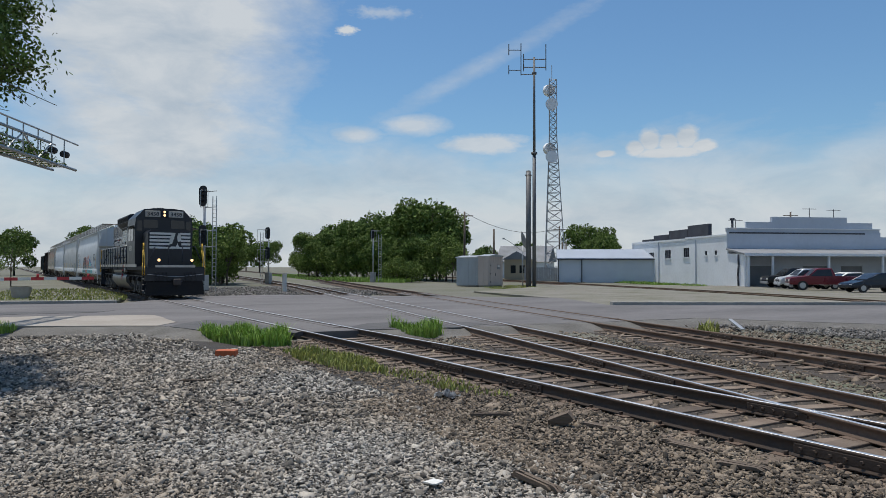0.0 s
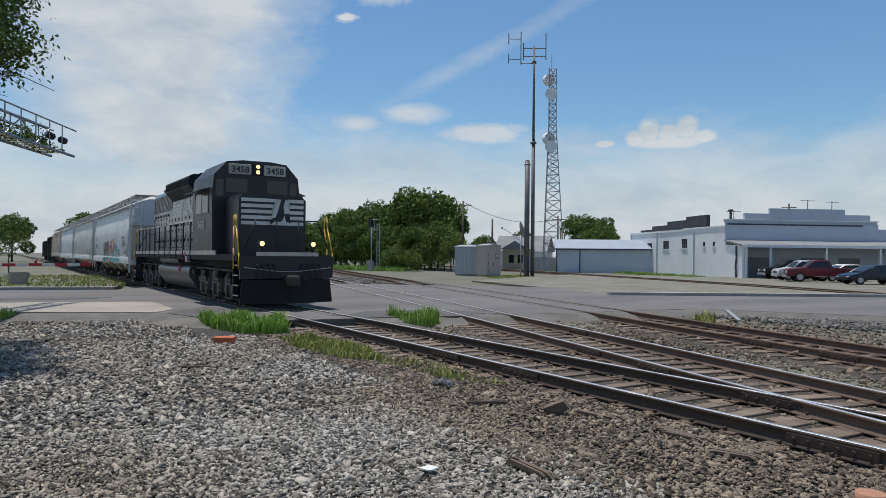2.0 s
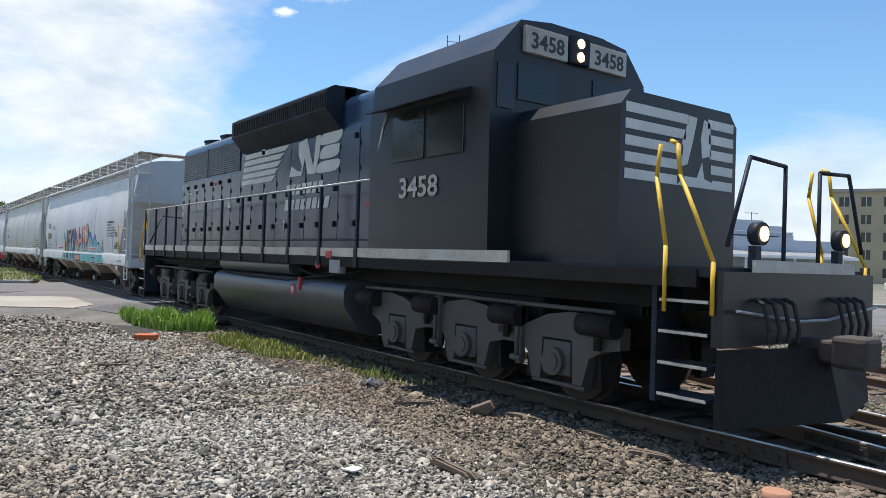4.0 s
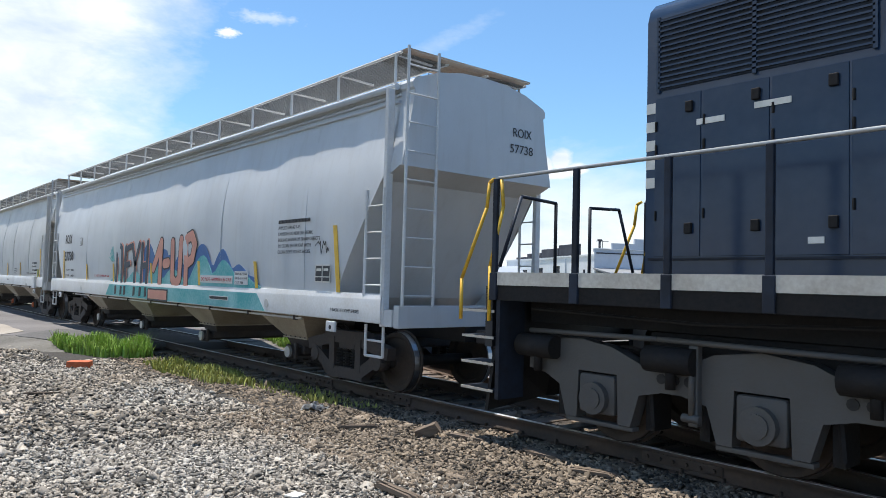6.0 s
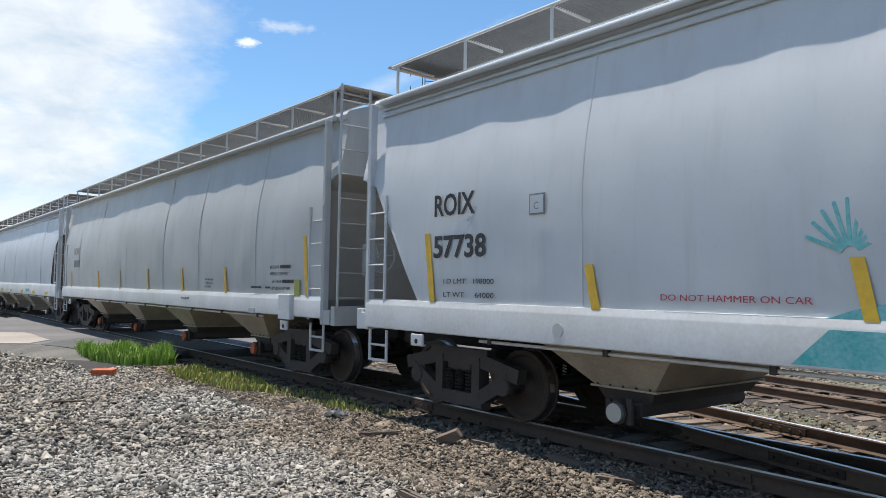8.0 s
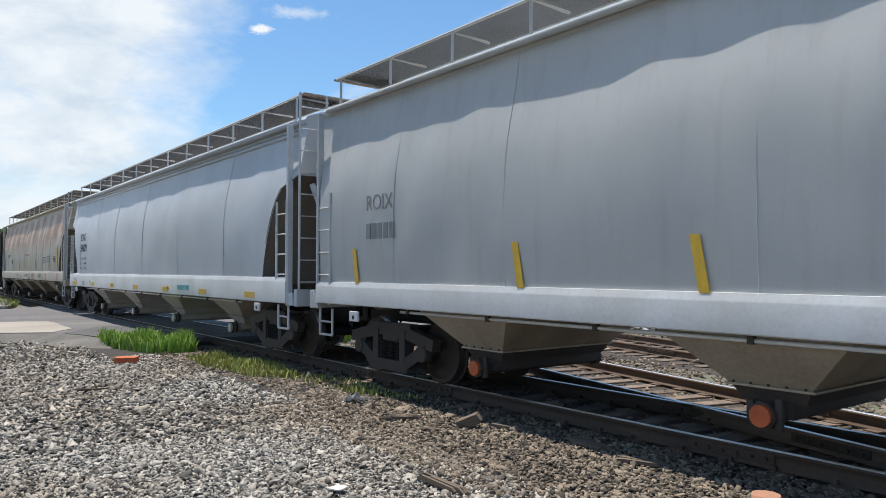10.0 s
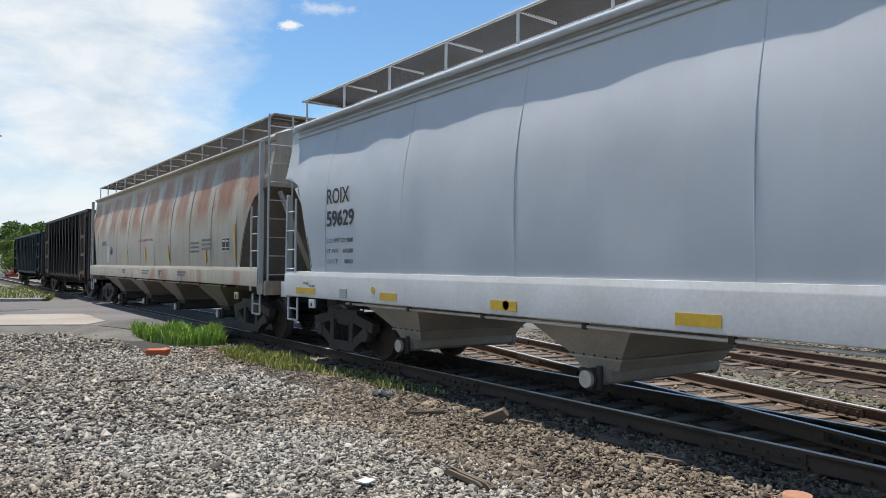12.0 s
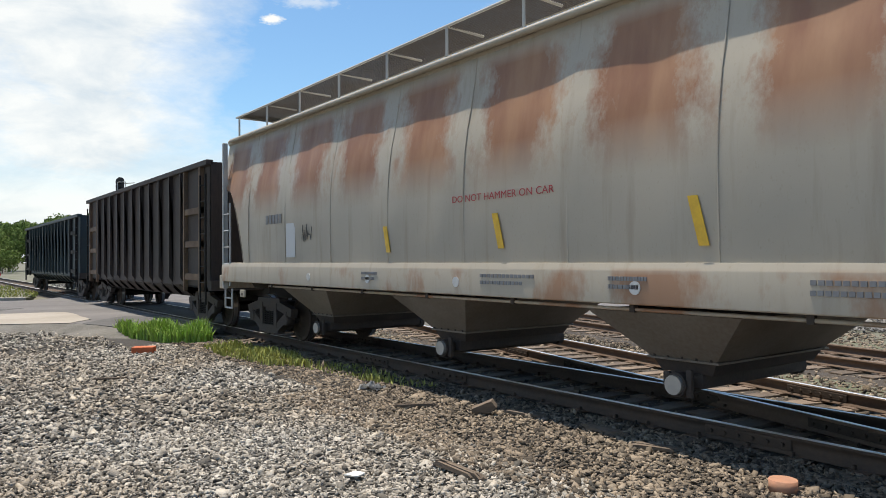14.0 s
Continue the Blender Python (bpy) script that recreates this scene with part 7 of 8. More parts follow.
tuft("grass_clump", [(-20.6, 4.5), (-19.0, 4.5), (-17.5, 4.85), (-16.9, 5.3), (-17.0, 5.9), (-18.4, 6.1), (-20.2, 5.5)], 5200, 0.46, "grass", "lush green clump of tall weeds beside the rail", 1, 0.016)
tuft("grass_clump", [(-15.9, 5.3), (-14.4, 5.1), (-12.4, 5.3), (-11.8, 5.9), (-13.5, 6.35), (-15.8, 6.0)], 2300, 0.17, "dry_grass", "yellowish low grass beside the rail", 2)
tuft("grass_clump", [(-12.5, 5.6), (-9.0, 5.9), (-8.5, 6.4), (-11.5, 6.5)], 500, 0.12, "dry_grass", "sparse yellowish grass along the ties", 3)
tuft("grass_clump", [(-18.9, 9.5), (-17.6, 9.4), (-16.9, 9.8), (-17.4, 10.4), (-18.6, 10.4)], 1500, 0.48, "grass", "green weeds between the tracks", 4, 0.015)
tuft("grass_clump", [(-26.5, -0.9), (-24.0, -1.0), (-23.6, 0.15), (-25.0, 0.35)], 900, 0.34, "grass", "green weeds at the road's edge", 5, 0.015, -0.2)
tuft("grass_verge", [(-60, 0), (-44, -2), (-41, 2), (-40, 5.2), (-46, 6.0), (-62, 6.0)], 2600, 0.16, "dry_grass", "patchy grass verge beside the crossing", 6, 0.03, -0.02)
tuft("grass_verge", [(-100, 39), (-84, 37.5), (-78, 41), (-84, 46), (-104, 50)], 6000, 0.55, "grass", "tall green verge before the wood", 7, 0.05)
tuft("grass_verge", [(-160, 50), (-100, 37), (-84, 36.5), (-84, 38), (-110, 44), (-160, 58)], 5000, 0.35, "grass", "green strip of grass beside the tracks", 17, 0.06)
tuft("grass_verge", [(-72.0, 70.6), (-50.5, 60.8), (-47.5, 58.6), (-50, 58.0), (-72, 67.5)], 3500, 0.30, "grass", "green grass strip along the white wall", 8, 0.04)
tuft("grass_verge", [(-62, 47), (-40, 36), (-34, 31), (-38, 30), (-60, 40)], 3500, 0.10, "dry_grass", "dry grass patches on the open lot", 9, 0.04)
tuft("grass_verge", [(-40, 54.0), (-30, 50), (-22, 47), (-22, 52), (-36, 60)], 2500, 0.12, "dry_grass", "short grass before the parked cars", 10, 0.04)
tuft("weed", [(-14.9, 17.6), (-14.3, 17.6), (-14.3, 18.1), (-14.9, 18.1)], 160, 0.40, "dry_grass", "small weed in the ballast", 12, 0.015)


# ---------- buildings ----------
def wall_with_holes(x0, x1, z0, z1, holes, t, bm, at=0.0):
    """A wall of thickness t in the plane y = at..at+t, its openings left out; holes are (xa, xb, za, zb)."""
    xs = sorted({x0, x1, *[h[0] for h in holes], *[h[1] for h in holes]})
    zs = sorted({z0, z1, *[h[2] for h in holes], *[h[3] for h in holes]})
    for a, b in zip(xs, xs[1:]):
        for c, d in zip(zs, zs[1:]):
            mx, mz = (a + b) / 2, (c + d) / 2
            if not any(h[0] < mx < h[1] and h[2] < mz < h[3] for h in holes):
                bm_box(bm, a, b, at, at + t, c, d)
    bmesh.ops.remove_doubles(bm, verts=bm.verts, dist=0.001)


def store():
    ang = math.degrees(math.atan2(23.1, 10.0))
    st = thing("store_building", "white and grey painted flat-roofed store with a porch", "building", pose(-48.1, 62.2, GZ, 0, 0, ang))
    W, D = 22.0, 25.0
    # long white side wall, x = 0
    bm = bmesh.new()
    small = [(2.4, 2.9, 3.25, 3.7), (4.5, 5.0, 3.25, 3.7)]
    wins = [(8.6, 10.0, 3.1, 4.15), (13.3, 14.9, 3.0, 4.0), (18.1, 19.6, 2.95, 3.8), (22.5, 23.9, 2.85, 3.65)]
    wall_with_holes(-D, 0, 0, 5.0, [(-b, -a, c, d) for a, b, c, d in small + wins], 0.25, bm)
    w = part("wall", bm, "wall_white", st)
    w.matrix_basis = Matrix.Rotation(radians(-90), 4, "Z")
    for a, b, c, d in small + wins:
        win = box_part("window", (0.10, 0.13, a, b, c, d), "glass_dark", st)
        bm = bmesh.new()
        for y in np.linspace(a, b, 4):
            bm_box(bm, 0.05, 0.11, y - 0.03, y + 0.03, c, d)
        for z in np.linspace(c, d, 4):
            bm_box(bm, 0.05, 0.11, a, b, z - 0.025, z + 0.025)
        part("window_frame", bm, "trim_dark", win)
        box_part("window_sill", (-0.08, 0.05, a - 0.08, b + 0.08, c - 0.12, c), "wall_white", win)
    for y in (0.12, 7.0, 16.6, 24.8):
        box_part("downpipe", (-0.10, -0.02, y - 0.06, y + 0.06, 0, 5.0), "wall_grey", st)
    box_part("coping", (-0.08, 0.3, 9.4, D + 0.1, 5.0, 5.22), "wall_white", st)
    box_part("coping", (-0.08, 0.3, -0.05, 9.4, 5.15, 5.32), "wall_white", st)
    box_part("wall", (0.0, 0.25, 0.0, 9.4, 5.0, 5.15), "wall_white", st)
    # rear and far walls, roof
    box_part("wall", (0.25, W, D - 0.25, D, 0, 5.0), "wall_white", st)
    box_part("wall", (W - 0.25, W, 0.25, D - 0.25, 0, 5.0), "wall_grey", st)
    box_part("roof", (0.3, W, 0.3, D, 4.8, 5.0), "roof_grey", st)
    for i, (y0, y1, z) in enumerate(((21.0, 24.6, 5.35), (16.5, 20.9, 5.75), (11.5, 16.4, 6.15), (6.5, 11.4, 6.5))):
        box_part("roof_parapet", (1.2, 1.6, y0, y1, 4.9, z + 0.25), "trim_dark", st)
    bm = bmesh.new()
    bm_rod(bm, (5.0, 8.3, 5.0), (5.0, 8.3, 7.3), 0.14, 8)
    bm_rod(bm, (5.0, 8.3, 7.3), (5.0, 8.3, 7.5), 0.28, 8)
    part("vent_pipe", bm, "trim_dark", st)
    # front: wall behind the porch, stepped parapet above it
    bm = bmesh.new()
    doors = [(2.0, 4.7, 0.02, 2.1), (8.0, 10.8, 0.02, 2.1), (12.2, 14.6, 0.02, 2.1)]
    wall_with_holes(0.25, W, 0, 3.7, doors, 0.25, bm, 0.0)
    part("wall", bm, "wall_grey", st)
    for a, b, c, d in doors:
        dr = box_part("roller_door", (a, b, 0.12, 0.18, c, d), "door_grey", st)
        bm = bmesh.new()
        for z in np.arange(c + 0.2, d, 0.25):
            bm_box(bm, a, b, 0.10, 0.12, z, z + 0.03)
        part("door_rib", bm, "door_grey", dr)
    box_part("parapet", (-0.25, 16.6, -0.12, 0.0, 3.7, 5.55), "wall_grey", st)
    box_part("parapet", (16.6, W, -0.12, 0.0, 3.7, 5.1), "wall_grey", st)
    box_part("parapet_trim", (-0.05, 14.8, -0.17, -0.12, 5.36, 5.50), "trim_dark", st)
    box_part("parapet_cap", (-0.25, 16.6, -0.16, 0.30, 5.86, 5.94), "wall_white", st)
    for x0, x1, z1 in ((-0.2, 16.6, 5.86), (1.9, 15.8, 6.55), (4.66, 12.95, 7.1)):
        box_part("stepped_parapet", (x0, x1, 0.02 + x0 * 0.004, 0.30 + x0 * 0.004, 5.55, z1), "wall_grey", st)
    # porch roof on posts
    bm = bmesh.new()
    bm_prism(bm, [(-3.6, 3.15), (-3.6, 3.30), (-0.12, 3.85), (-0.12, 3.70)], "x", -0.4, W)
    part("porch_roof", bm, "roof_grey", st)
    box_part("fascia", (-0.4, W, -3.68, -3.6, 3.05, 3.32), "wall_white", st)
    for x in (0.1, 2.6, 8.45, 14.2, 20.0):
        box_part("porch_post", (x - 0.1, x + 0.1, -3.5, -3.3, 0, 3.15), "wall_white", st, bevel=0.01)
    box_part("porch_floor", (-0.4, W, -3.7, 0, 0, 0.12), "concrete", st)
    box_part("porch_end_wall", (-0.25, -0.02, -3.3, 0.0, 0, 3.3), "wall_white", st)
    bm = bmesh.new()
    bm_path(bm, [(-0.32, -2.3, 3.2), (-0.34, -2.4, 2.2), (-0.32, -2.2, 1.1), (-0.34, -2.35, 0.1)], 0.09, 7)
    part("cable_duct", bm, "trim_dark", st)
    for x, z0, z1 in ((2.4, 7.1, 7.0), (10.8, 6.5, 8.3), (13.6, 7.0, 8.2)):
        bm = bmesh.new()
        bm_rod(bm, (x, 3, 4.9), (x, 3, z1), 0.04, 6)
        bm_rod(bm, (x - 0.8, 3, z1 - 0.1), (x + 0.8, 3, z1 - 0.1), 0.03, 6)
        part("aerial", bm, "trim_dark", st)
    return st


store()


def gable_shed(name, label, x, y, ang, L, Wd, eave, ridge, wall_m, roof_m):
    sh = thing(name, label, "shed", pose(x, y, GZ, 0, 0, ang))
    bm = bmesh.new()
    bm_prism(bm, [(0, 0), (Wd, 0), (Wd, eave), (Wd / 2, ridge), (0, eave)], "x", 0, L)
    body = part("wall", bm, wall_m, sh)
    bm = bmesh.new()
    bm_prism(bm, [(-0.25, eave - 0.05), (Wd / 2, ridge + 0.04), (Wd + 0.25, eave - 0.05), (Wd + 0.25, eave + 0.07), (Wd / 2, ridge + 0.18), (-0.25, eave + 0.07)], "x", -0.2, L + 0.2)
    part("roof", bm, roof_m, sh)
    box_part("gutter", (-0.1, L + 0.1, -0.36, -0.25, eave - 0.12, eave + 0.02), "trim_dark", sh)
    box_part("downpipe", (-0.02, 0.10, -0.12, -0.02, 0, eave), "trim_dark", sh)
    box_part("downpipe", (2.9, 3.02, -0.12, -0.02, 0, eave), "trim_dark", sh)
    bm = bmesh.new()
    for i in range(int(L / 0.6)):
        bm_box(bm, i * 0.6 + 0.3, i * 0.6 + 0.33, -0.02, 0.0, 0, eave)
    part("wall_rib", bm, wall_m, sh)
    return sh


gable_shed("metal_shed", "pale blue-grey metal shed with a gable roof", -72.3, 60.3, 51, 16, 6, 3.0, 4.1, "shed_blue", "shed_roof")


def signal_hut(x, y, ang, w, d, h, label, body_m, door=True):
    """Steel hut with upright seams; its door and plate are on the end wall."""
    hut = thing("signal_hut", label, "equipment hut", pose(x, y, GZ, 0, 0, ang), "equipment huts")
    box_part("body", (0, w, 0, d, 0.12, h), body_m, hut, bevel=0.02)
    bm = bmesh.new()
    bm_prism(bm, [(-0.10, h), (d + 0.10, h), (d + 0.10, h + 0.05), (d / 2, h + 0.24), (-0.10, h + 0.05)], "x", -0.10, w + 0.10)
    part("roof", bm, "galv", hut)
    box_part("base", (0.05, w - 0.05, 0.05, d - 0.05, 0, 0.12), "kerb", hut)
    for i in range(int(w / 0.42)):
        box_part("panel_seam", (i * 0.42 + 0.2, i * 0.42 + 0.23, -0.025, 0.0, 0.15, h), body_m, hut)
    if door:
        dr = box_part("door", (w, w + 0.045, 0.35, 1.30, 0.15, 2.3), body_m, hut, bevel=0.01)
        box_part("handle", (w + 0.045, w + 0.09, 1.15, 1.20, 1.05, 1.3), "trim_dark", dr)
        for z in (0.4, 1.2, 2.0):
            box_part("hinge", (w + 0.03, w + 0.07, 0.31, 0.37, z, z + 0.14), "trim_dark", dr)
        box_part("name_plate", (w, w + 0.03, 1.55, 2.10, 1.70, 2.15), "letter_grey", hut)
        box_part("name_plate", (w + 0.03, w + 0.034, 1.60, 2.05, 1.92, 2.10), "white_paint", hut)
        for i in range(int(d / 0.42)):
            box_part("panel_seam", (w, w + 0.022, i * 0.42 + 0.05, i * 0.42 + 0.08, 2.36 if 0.3 < i * 0.42 < 1.3 else 0.15, h), body_m, hut)
    return hut


signal_hut(-59.6, 39.6, 22, 1.2, 2.6, 2.95, "rust-stained beige steel signal hut with a door", "hut_pink")
signal_hut(-62.5, 38.9, 22, 2.6, 2.4, 2.85, "greyish galvanised steel equipment cabinet beside the hut", "hut_grey", False)


def dish(x, y):
    d = thing("satellite_dish", "grey mesh satellite dish on a post", "satellite dish", pose(x, y, GZ, 0, 0, 60))
    bm = bmesh.new()
    bm_rod(bm, (0, 0, 0), (0, 0, 4.1), 0.07, 8)
    part("post", bm, "galv", d)
    bm = bmesh.new()
    n, R = 24, 1.15
    c, rings = bm.verts.new((0, 0, 0)), []
    for k in (0.35, 0.7, 1.0):
        rings.append([bm.verts.new((R * k * math.cos(2 * math.pi * i / n), R * k * math.sin(2 * math.pi * i / n), 0.35 * k * k)) for i in range(n)])
    for i in range(n):
        bm.faces.new((c, rings[0][i], rings[0][(i + 1) % n]))
        for a, b in zip(rings, rings[1:]):
            bm.faces.new((a[i], b[i], b[(i + 1) % n], a[(i + 1) % n]))
    bmesh.ops.solidify(bm, geom=bm.faces[:], thickness=0.03)
    bowl = part("bowl", bm, "grey_steel", d, smooth=40)
    bowl.matrix_basis = pose(0, 0, 4.3, 0, -68, 180)
    bm = bmesh.new()
    bm_path(bm, [(-0.1, 0, 3.6), (-1.5, 0, 4.6), (-1.9, 0, 4.75)], 0.03, 6)
    bm_box(bm, -2.0, -1.8, -0.1, 0.1, 4.7, 4.85)
    part("feed_arm", bm, "grey_steel", d)


dish(-58.5, 44.2)


# ---------- masts, poles, signals ----------
def lattice_mast(x, y, h, base, top, label):
    t = thing("lattice_tower", label, "radio tower", pose(x, y, GZ, 0, 0, 20))
    bm = bmesh.new()
    corner = [(math.cos(a), math.sin(a)) for a in (0.5, 0.5 + 2 * math.pi / 3, 0.5 + 4 * math.pi / 3)]

    def wd(z):
        return base + (top - base) * min(1.0, z / (h * 0.72))
    zs = [0]
    while zs[-1] < h:
        zs.append(zs[-1] + max(1.1, wd(zs[-1]) * 0.95))
    for c in range(3):
        for a, b in zip(zs, zs[1:]):
            P = [(corner[k % 3][0] * wd(z), corner[k % 3][1] * wd(z), z) for k, z in ((c, a), (c, b), (c + 1, a), (c + 1, b))]
            bm_rod(bm, P[0], P[1], 0.075, 5)
            bm_rod(bm, P[0], P[3], 0.04, 4)
            bm_rod(bm, P[2], P[1], 0.04, 4)
            bm_rod(bm, P[1], P[3], 0.04, 4)
    part("frame", bm, "grey_steel", t)
    for z, dy, dx in ((h - 1.2, 1.5, -1), (h - 4.0, -1.9, 1), (h - 10.5, 1.8, -1), (h - 12.2, -2.2, 1)):
        bm = bmesh.new()
        ang = radians(140 if dx < 0 else -60)
        c, s = math.cos(ang), math.sin(ang)
        bm_rod(bm, (c * 0.7, s * 0.7, z), (c * 1.6, s * 1.6, z), 0.85, 18, 0.95)
        bm_rod(bm, (0, 0, z), (c * 0.7, s * 0.7, z), 0.1, 6)
        part("dish_antenna", bm, "wall_white", t, smooth=40)
    bm = bmesh.new()
    bm_rod(bm, (0, 0, h), (0, 0, h + 2.5), 0.05, 5)
    part("lightning_rod", bm, "grey_steel", t)


lattice_mast(-88.9, 72.9, 31.2, 2.2, 0.75, "tall grey steel lattice tower with dish antennas")


def antenna_pole():
    p = thing("antenna_pole", "slim dark steel mast with a dipole antenna array", "antenna mast", pose(-56.6, 44.2, GZ))
    bm = bmesh.new()
    bm_rod(bm, (0, 0, 0), (0, 0, 13.0), 0.19, 12, 0.17)
    bm_rod(bm, (0, 0, 13.0), (0, 0, 22.6), 0.14, 10, 0.10)
    bm_rod(bm, (0, 0, 13.0), (0, 0, 13.2), 0.3, 12)
    bm_rod(bm, (0, 0, 20.9), (0, 0, 21.1), 0.24, 10)
    part("mast", bm, "pole", p)
    u = Vector((0.513, 0.859, 0))
    bm = bmesh.new()
    for a, b, z in ((-1.9, 1.1, 22.4), (-1.9, 1.1, 21.6)):
        bm_rod(bm, u * -1.0 + Vector((0, 0, z)), u * 1.15 + Vector((0, 0, z)), 0.05, 6)
    for q, z0, z1 in ((-1.05, 21.2, 22.9), (1.15, 21.3, 23.9), (-1.3, 20.8, 24.0), (-2.5, 20.9, 21.8), (-2.5, 22.8, 23.9)):
        bm_rod(bm, u * q + Vector((0, 0, z0)), u * q + Vector((0, 0, z1)), 0.045, 6)
    for z in (20.9, 21.3, 23.3):
        bm_rod(bm, u * (-1.3 if z != 20.9 else 0) + Vector((0, 0, z)), u * (-2.5 if z != 20.9 else -1.3) + Vector((0, 0, z)), 0.04, 6)
    part("antenna", bm, "pole", p)
    k = thing("steel_pole", "thick grey steel pole beside the slim mast", "pole", pose(-56.95, 43.75, GZ))
    bm = bmesh.new()
    bm_rod(bm, (0, 0, 0), (0, 0, 11.3), 0.26, 14, 0.24)
    bm_rod(bm, (0, 0, 10.9), (0, 0, 11.0), 0.32, 14)
    part("shaft", bm, "pole", k)
    part_cap = bmesh.new()
    bm_rod(part_cap, (0, 0, 11.3), (0, 0, 11.4), 0.2, 12)
    part("cap", part_cap, "pole", k)


antenna_pole()


def signal_mast(x, y, h, heads, label, ladder=0.9, rz=30, s=1.0):
    g = thing("railway_signal", label, "railway signal", pose(x, y, GZ, 0, 0, rz), "railway signals")
    bm = bmesh.new()
    bm_rod(bm, (0, 0, 0), (0, 0, h), 0.10 * s, 10)
    part("mast", bm, "galv", g)
    bm = bmesh.new()
    bm_box(bm, -0.3, 0.3, -0.25, 0.25, 0, 1.25, 0.02)
    part("base_case", bm, "galv", g)
    for z in heads:
        bm = bmesh.new()
        out = [(0.42 * s * math.cos(a), z + (0.32 * math.sin(a) + (0.5 if math.sin(a) > 0 else -0.5)) * s) for a in np.linspace(0, 2 * math.pi, 20, endpoint=False)]
        bm_prism(bm, out, "y", -0.20, -0.14)
        hd = part("signal_head", bm, "tyre", g, "black oval signal head")
        for k in (-0.4, 0, 0.4):
            bm = bmesh.new()
            bm_rod(bm, (0, -0.2, z + k * s), (0, -0.45, z + k * s), 0.11 * s, 10)
            part("visor", bm, "tyre", hd)
    bm = bmesh.new()
    for q in (ladder, ladder + 0.4):
        bm_rod(bm, (q, 0, 0), (q, 0, h - 0.3), 0.035, 5)
    for i in range(int((h - 0.4) / 0.32)):
        bm_rod(bm, (ladder, 0, 0.3 + i * 0.32), (ladder + 0.4, 0, 0.3 + i * 0.32), 0.018, 4)
    for z in heads:
        for dz in (-0.9, 0.35):
            bm_path(bm, [(0, 0, z + dz), (ladder + 0.4, 0, z + dz)], 0.035, 5)
        bm_path(bm, [(0.1, -0.5, z + 0.4), (ladder, -0.5, z + 0.4), (ladder, -0.5, z - 0.9), (0.1, -0.5, z - 0.9), (0.1, -0.5, z + 0.4)], 0.025, 5)
    part("ladder", bm, "galv", g)
    return g


signal_mast(-58.74, 13.2, 7.7, (7.45, 4.35), "tall galvanised signal mast with two black heads")
signal_mast(-78.7, 24.6, 6.0, (5.6, 3.4), "distant galvanised signal mast with two black heads", -1.2, 30, 0.8)
signal_mast(-82.1, 38.9, 6.2, (6.0,), "galvanised signal mast before the wood", 0.8, 30, 0.7)
mk = thing("marker_post", "short white marker post beside the track", "post", pose(-53.6, 18.0, GZ))
box_part("post", (-0.14, 0.14, -0.14, 0.14, 0, 1.35), "white_paint", mk, bevel=0.02)
box_part("cap", (-0.2, 0.2, -0.2, 0.2, 1.35, 1.42), "dirty_white", mk)


def wood_pole(x, y, h, label, arm=True):
    p = thing("utility_pole", label, "utility pole", pose(x, y, GZ), "utility poles")
    bm = bmesh.new()
    bm_rod(bm, (0, 0, 0), (0, 0, h), 0.16, 8, 0.11)
    part("shaft", bm, "wood_pole", p)
    if arm:
        bm = bmesh.new()
        bm_rod(bm, (-0.5, -0.9, h - 0.5), (0.5, 0.9, h - 0.5), 0.06, 5)
        part("cross_arm", bm, "wood_pole", p)


POLES = ((-74.0, 47.2, 8.6), (-74, 51.5, 6.6), (-92, 77, 8.6), (-100, 85.2, 6.4), (-60, -2.2, 10.5), (-78, 65.8, 5.4), (-60.5, 91, 9.5))
for x, y, h in POLES:
    wood_pole(x, y, h, "dark weathered wooden utility pole", h > 8)
bm = bmesh.new()
for a, b in (((-74.0, 47.2, 8.3), (-92, 77, 8.3)), ((-92, 77, 8.3), (-100, 85.2, 6.1)), ((-100, 85.2, 6.0), (-130, 118, 8))):
    A, B = Vector(a), Vector(b)
    pts = [A.lerp(B, i / 10) - Vector((0, 0, 1.6 * (1 - (2 * i / 10 - 1) ** 2))) for i in range(11)]
    bm_path(bm, pts, 0.03, 4)
tagged(part("overhead_wire", bm, "pole", None), "thin sagging overhead wires between the poles", "wire", kind="structure")


def crossing_gate():
    g = thing("crossing_gate", "lowered red and white striped crossing gate", "crossing gate", pose(-41.0, -5.5, -0.05))
    bm = bmesh.new()
    bm_rod(bm, (0, 0, 0), (0, 0, 3.6), 0.07, 8)
    bm_box(bm, -0.25, 0.25, -0.3, 0.3, 0.9, 1.6, 0.03)
    part("mast", bm, "galv", g)
    n = 16
    for i in range(n):
        y0 = 0.3 + i * 0.56
        box_part("arm_band", (-0.03, 0.03, y0, y0 + 0.56, 1.02 + 0.004 * i, 1.17 + 0.004 * i), "red_paint" if i % 2 else "white_paint", g)
    for i in (6, 11, 15):
        bm = bmesh.new()
        bm_rod(bm, (0, 0.6 + i * 0.56, 1.2), (0, 0.6 + i * 0.56, 1.38), 0.06, 8)
        part("gate_lamp", bm, "red_paint", g)


crossing_gate()


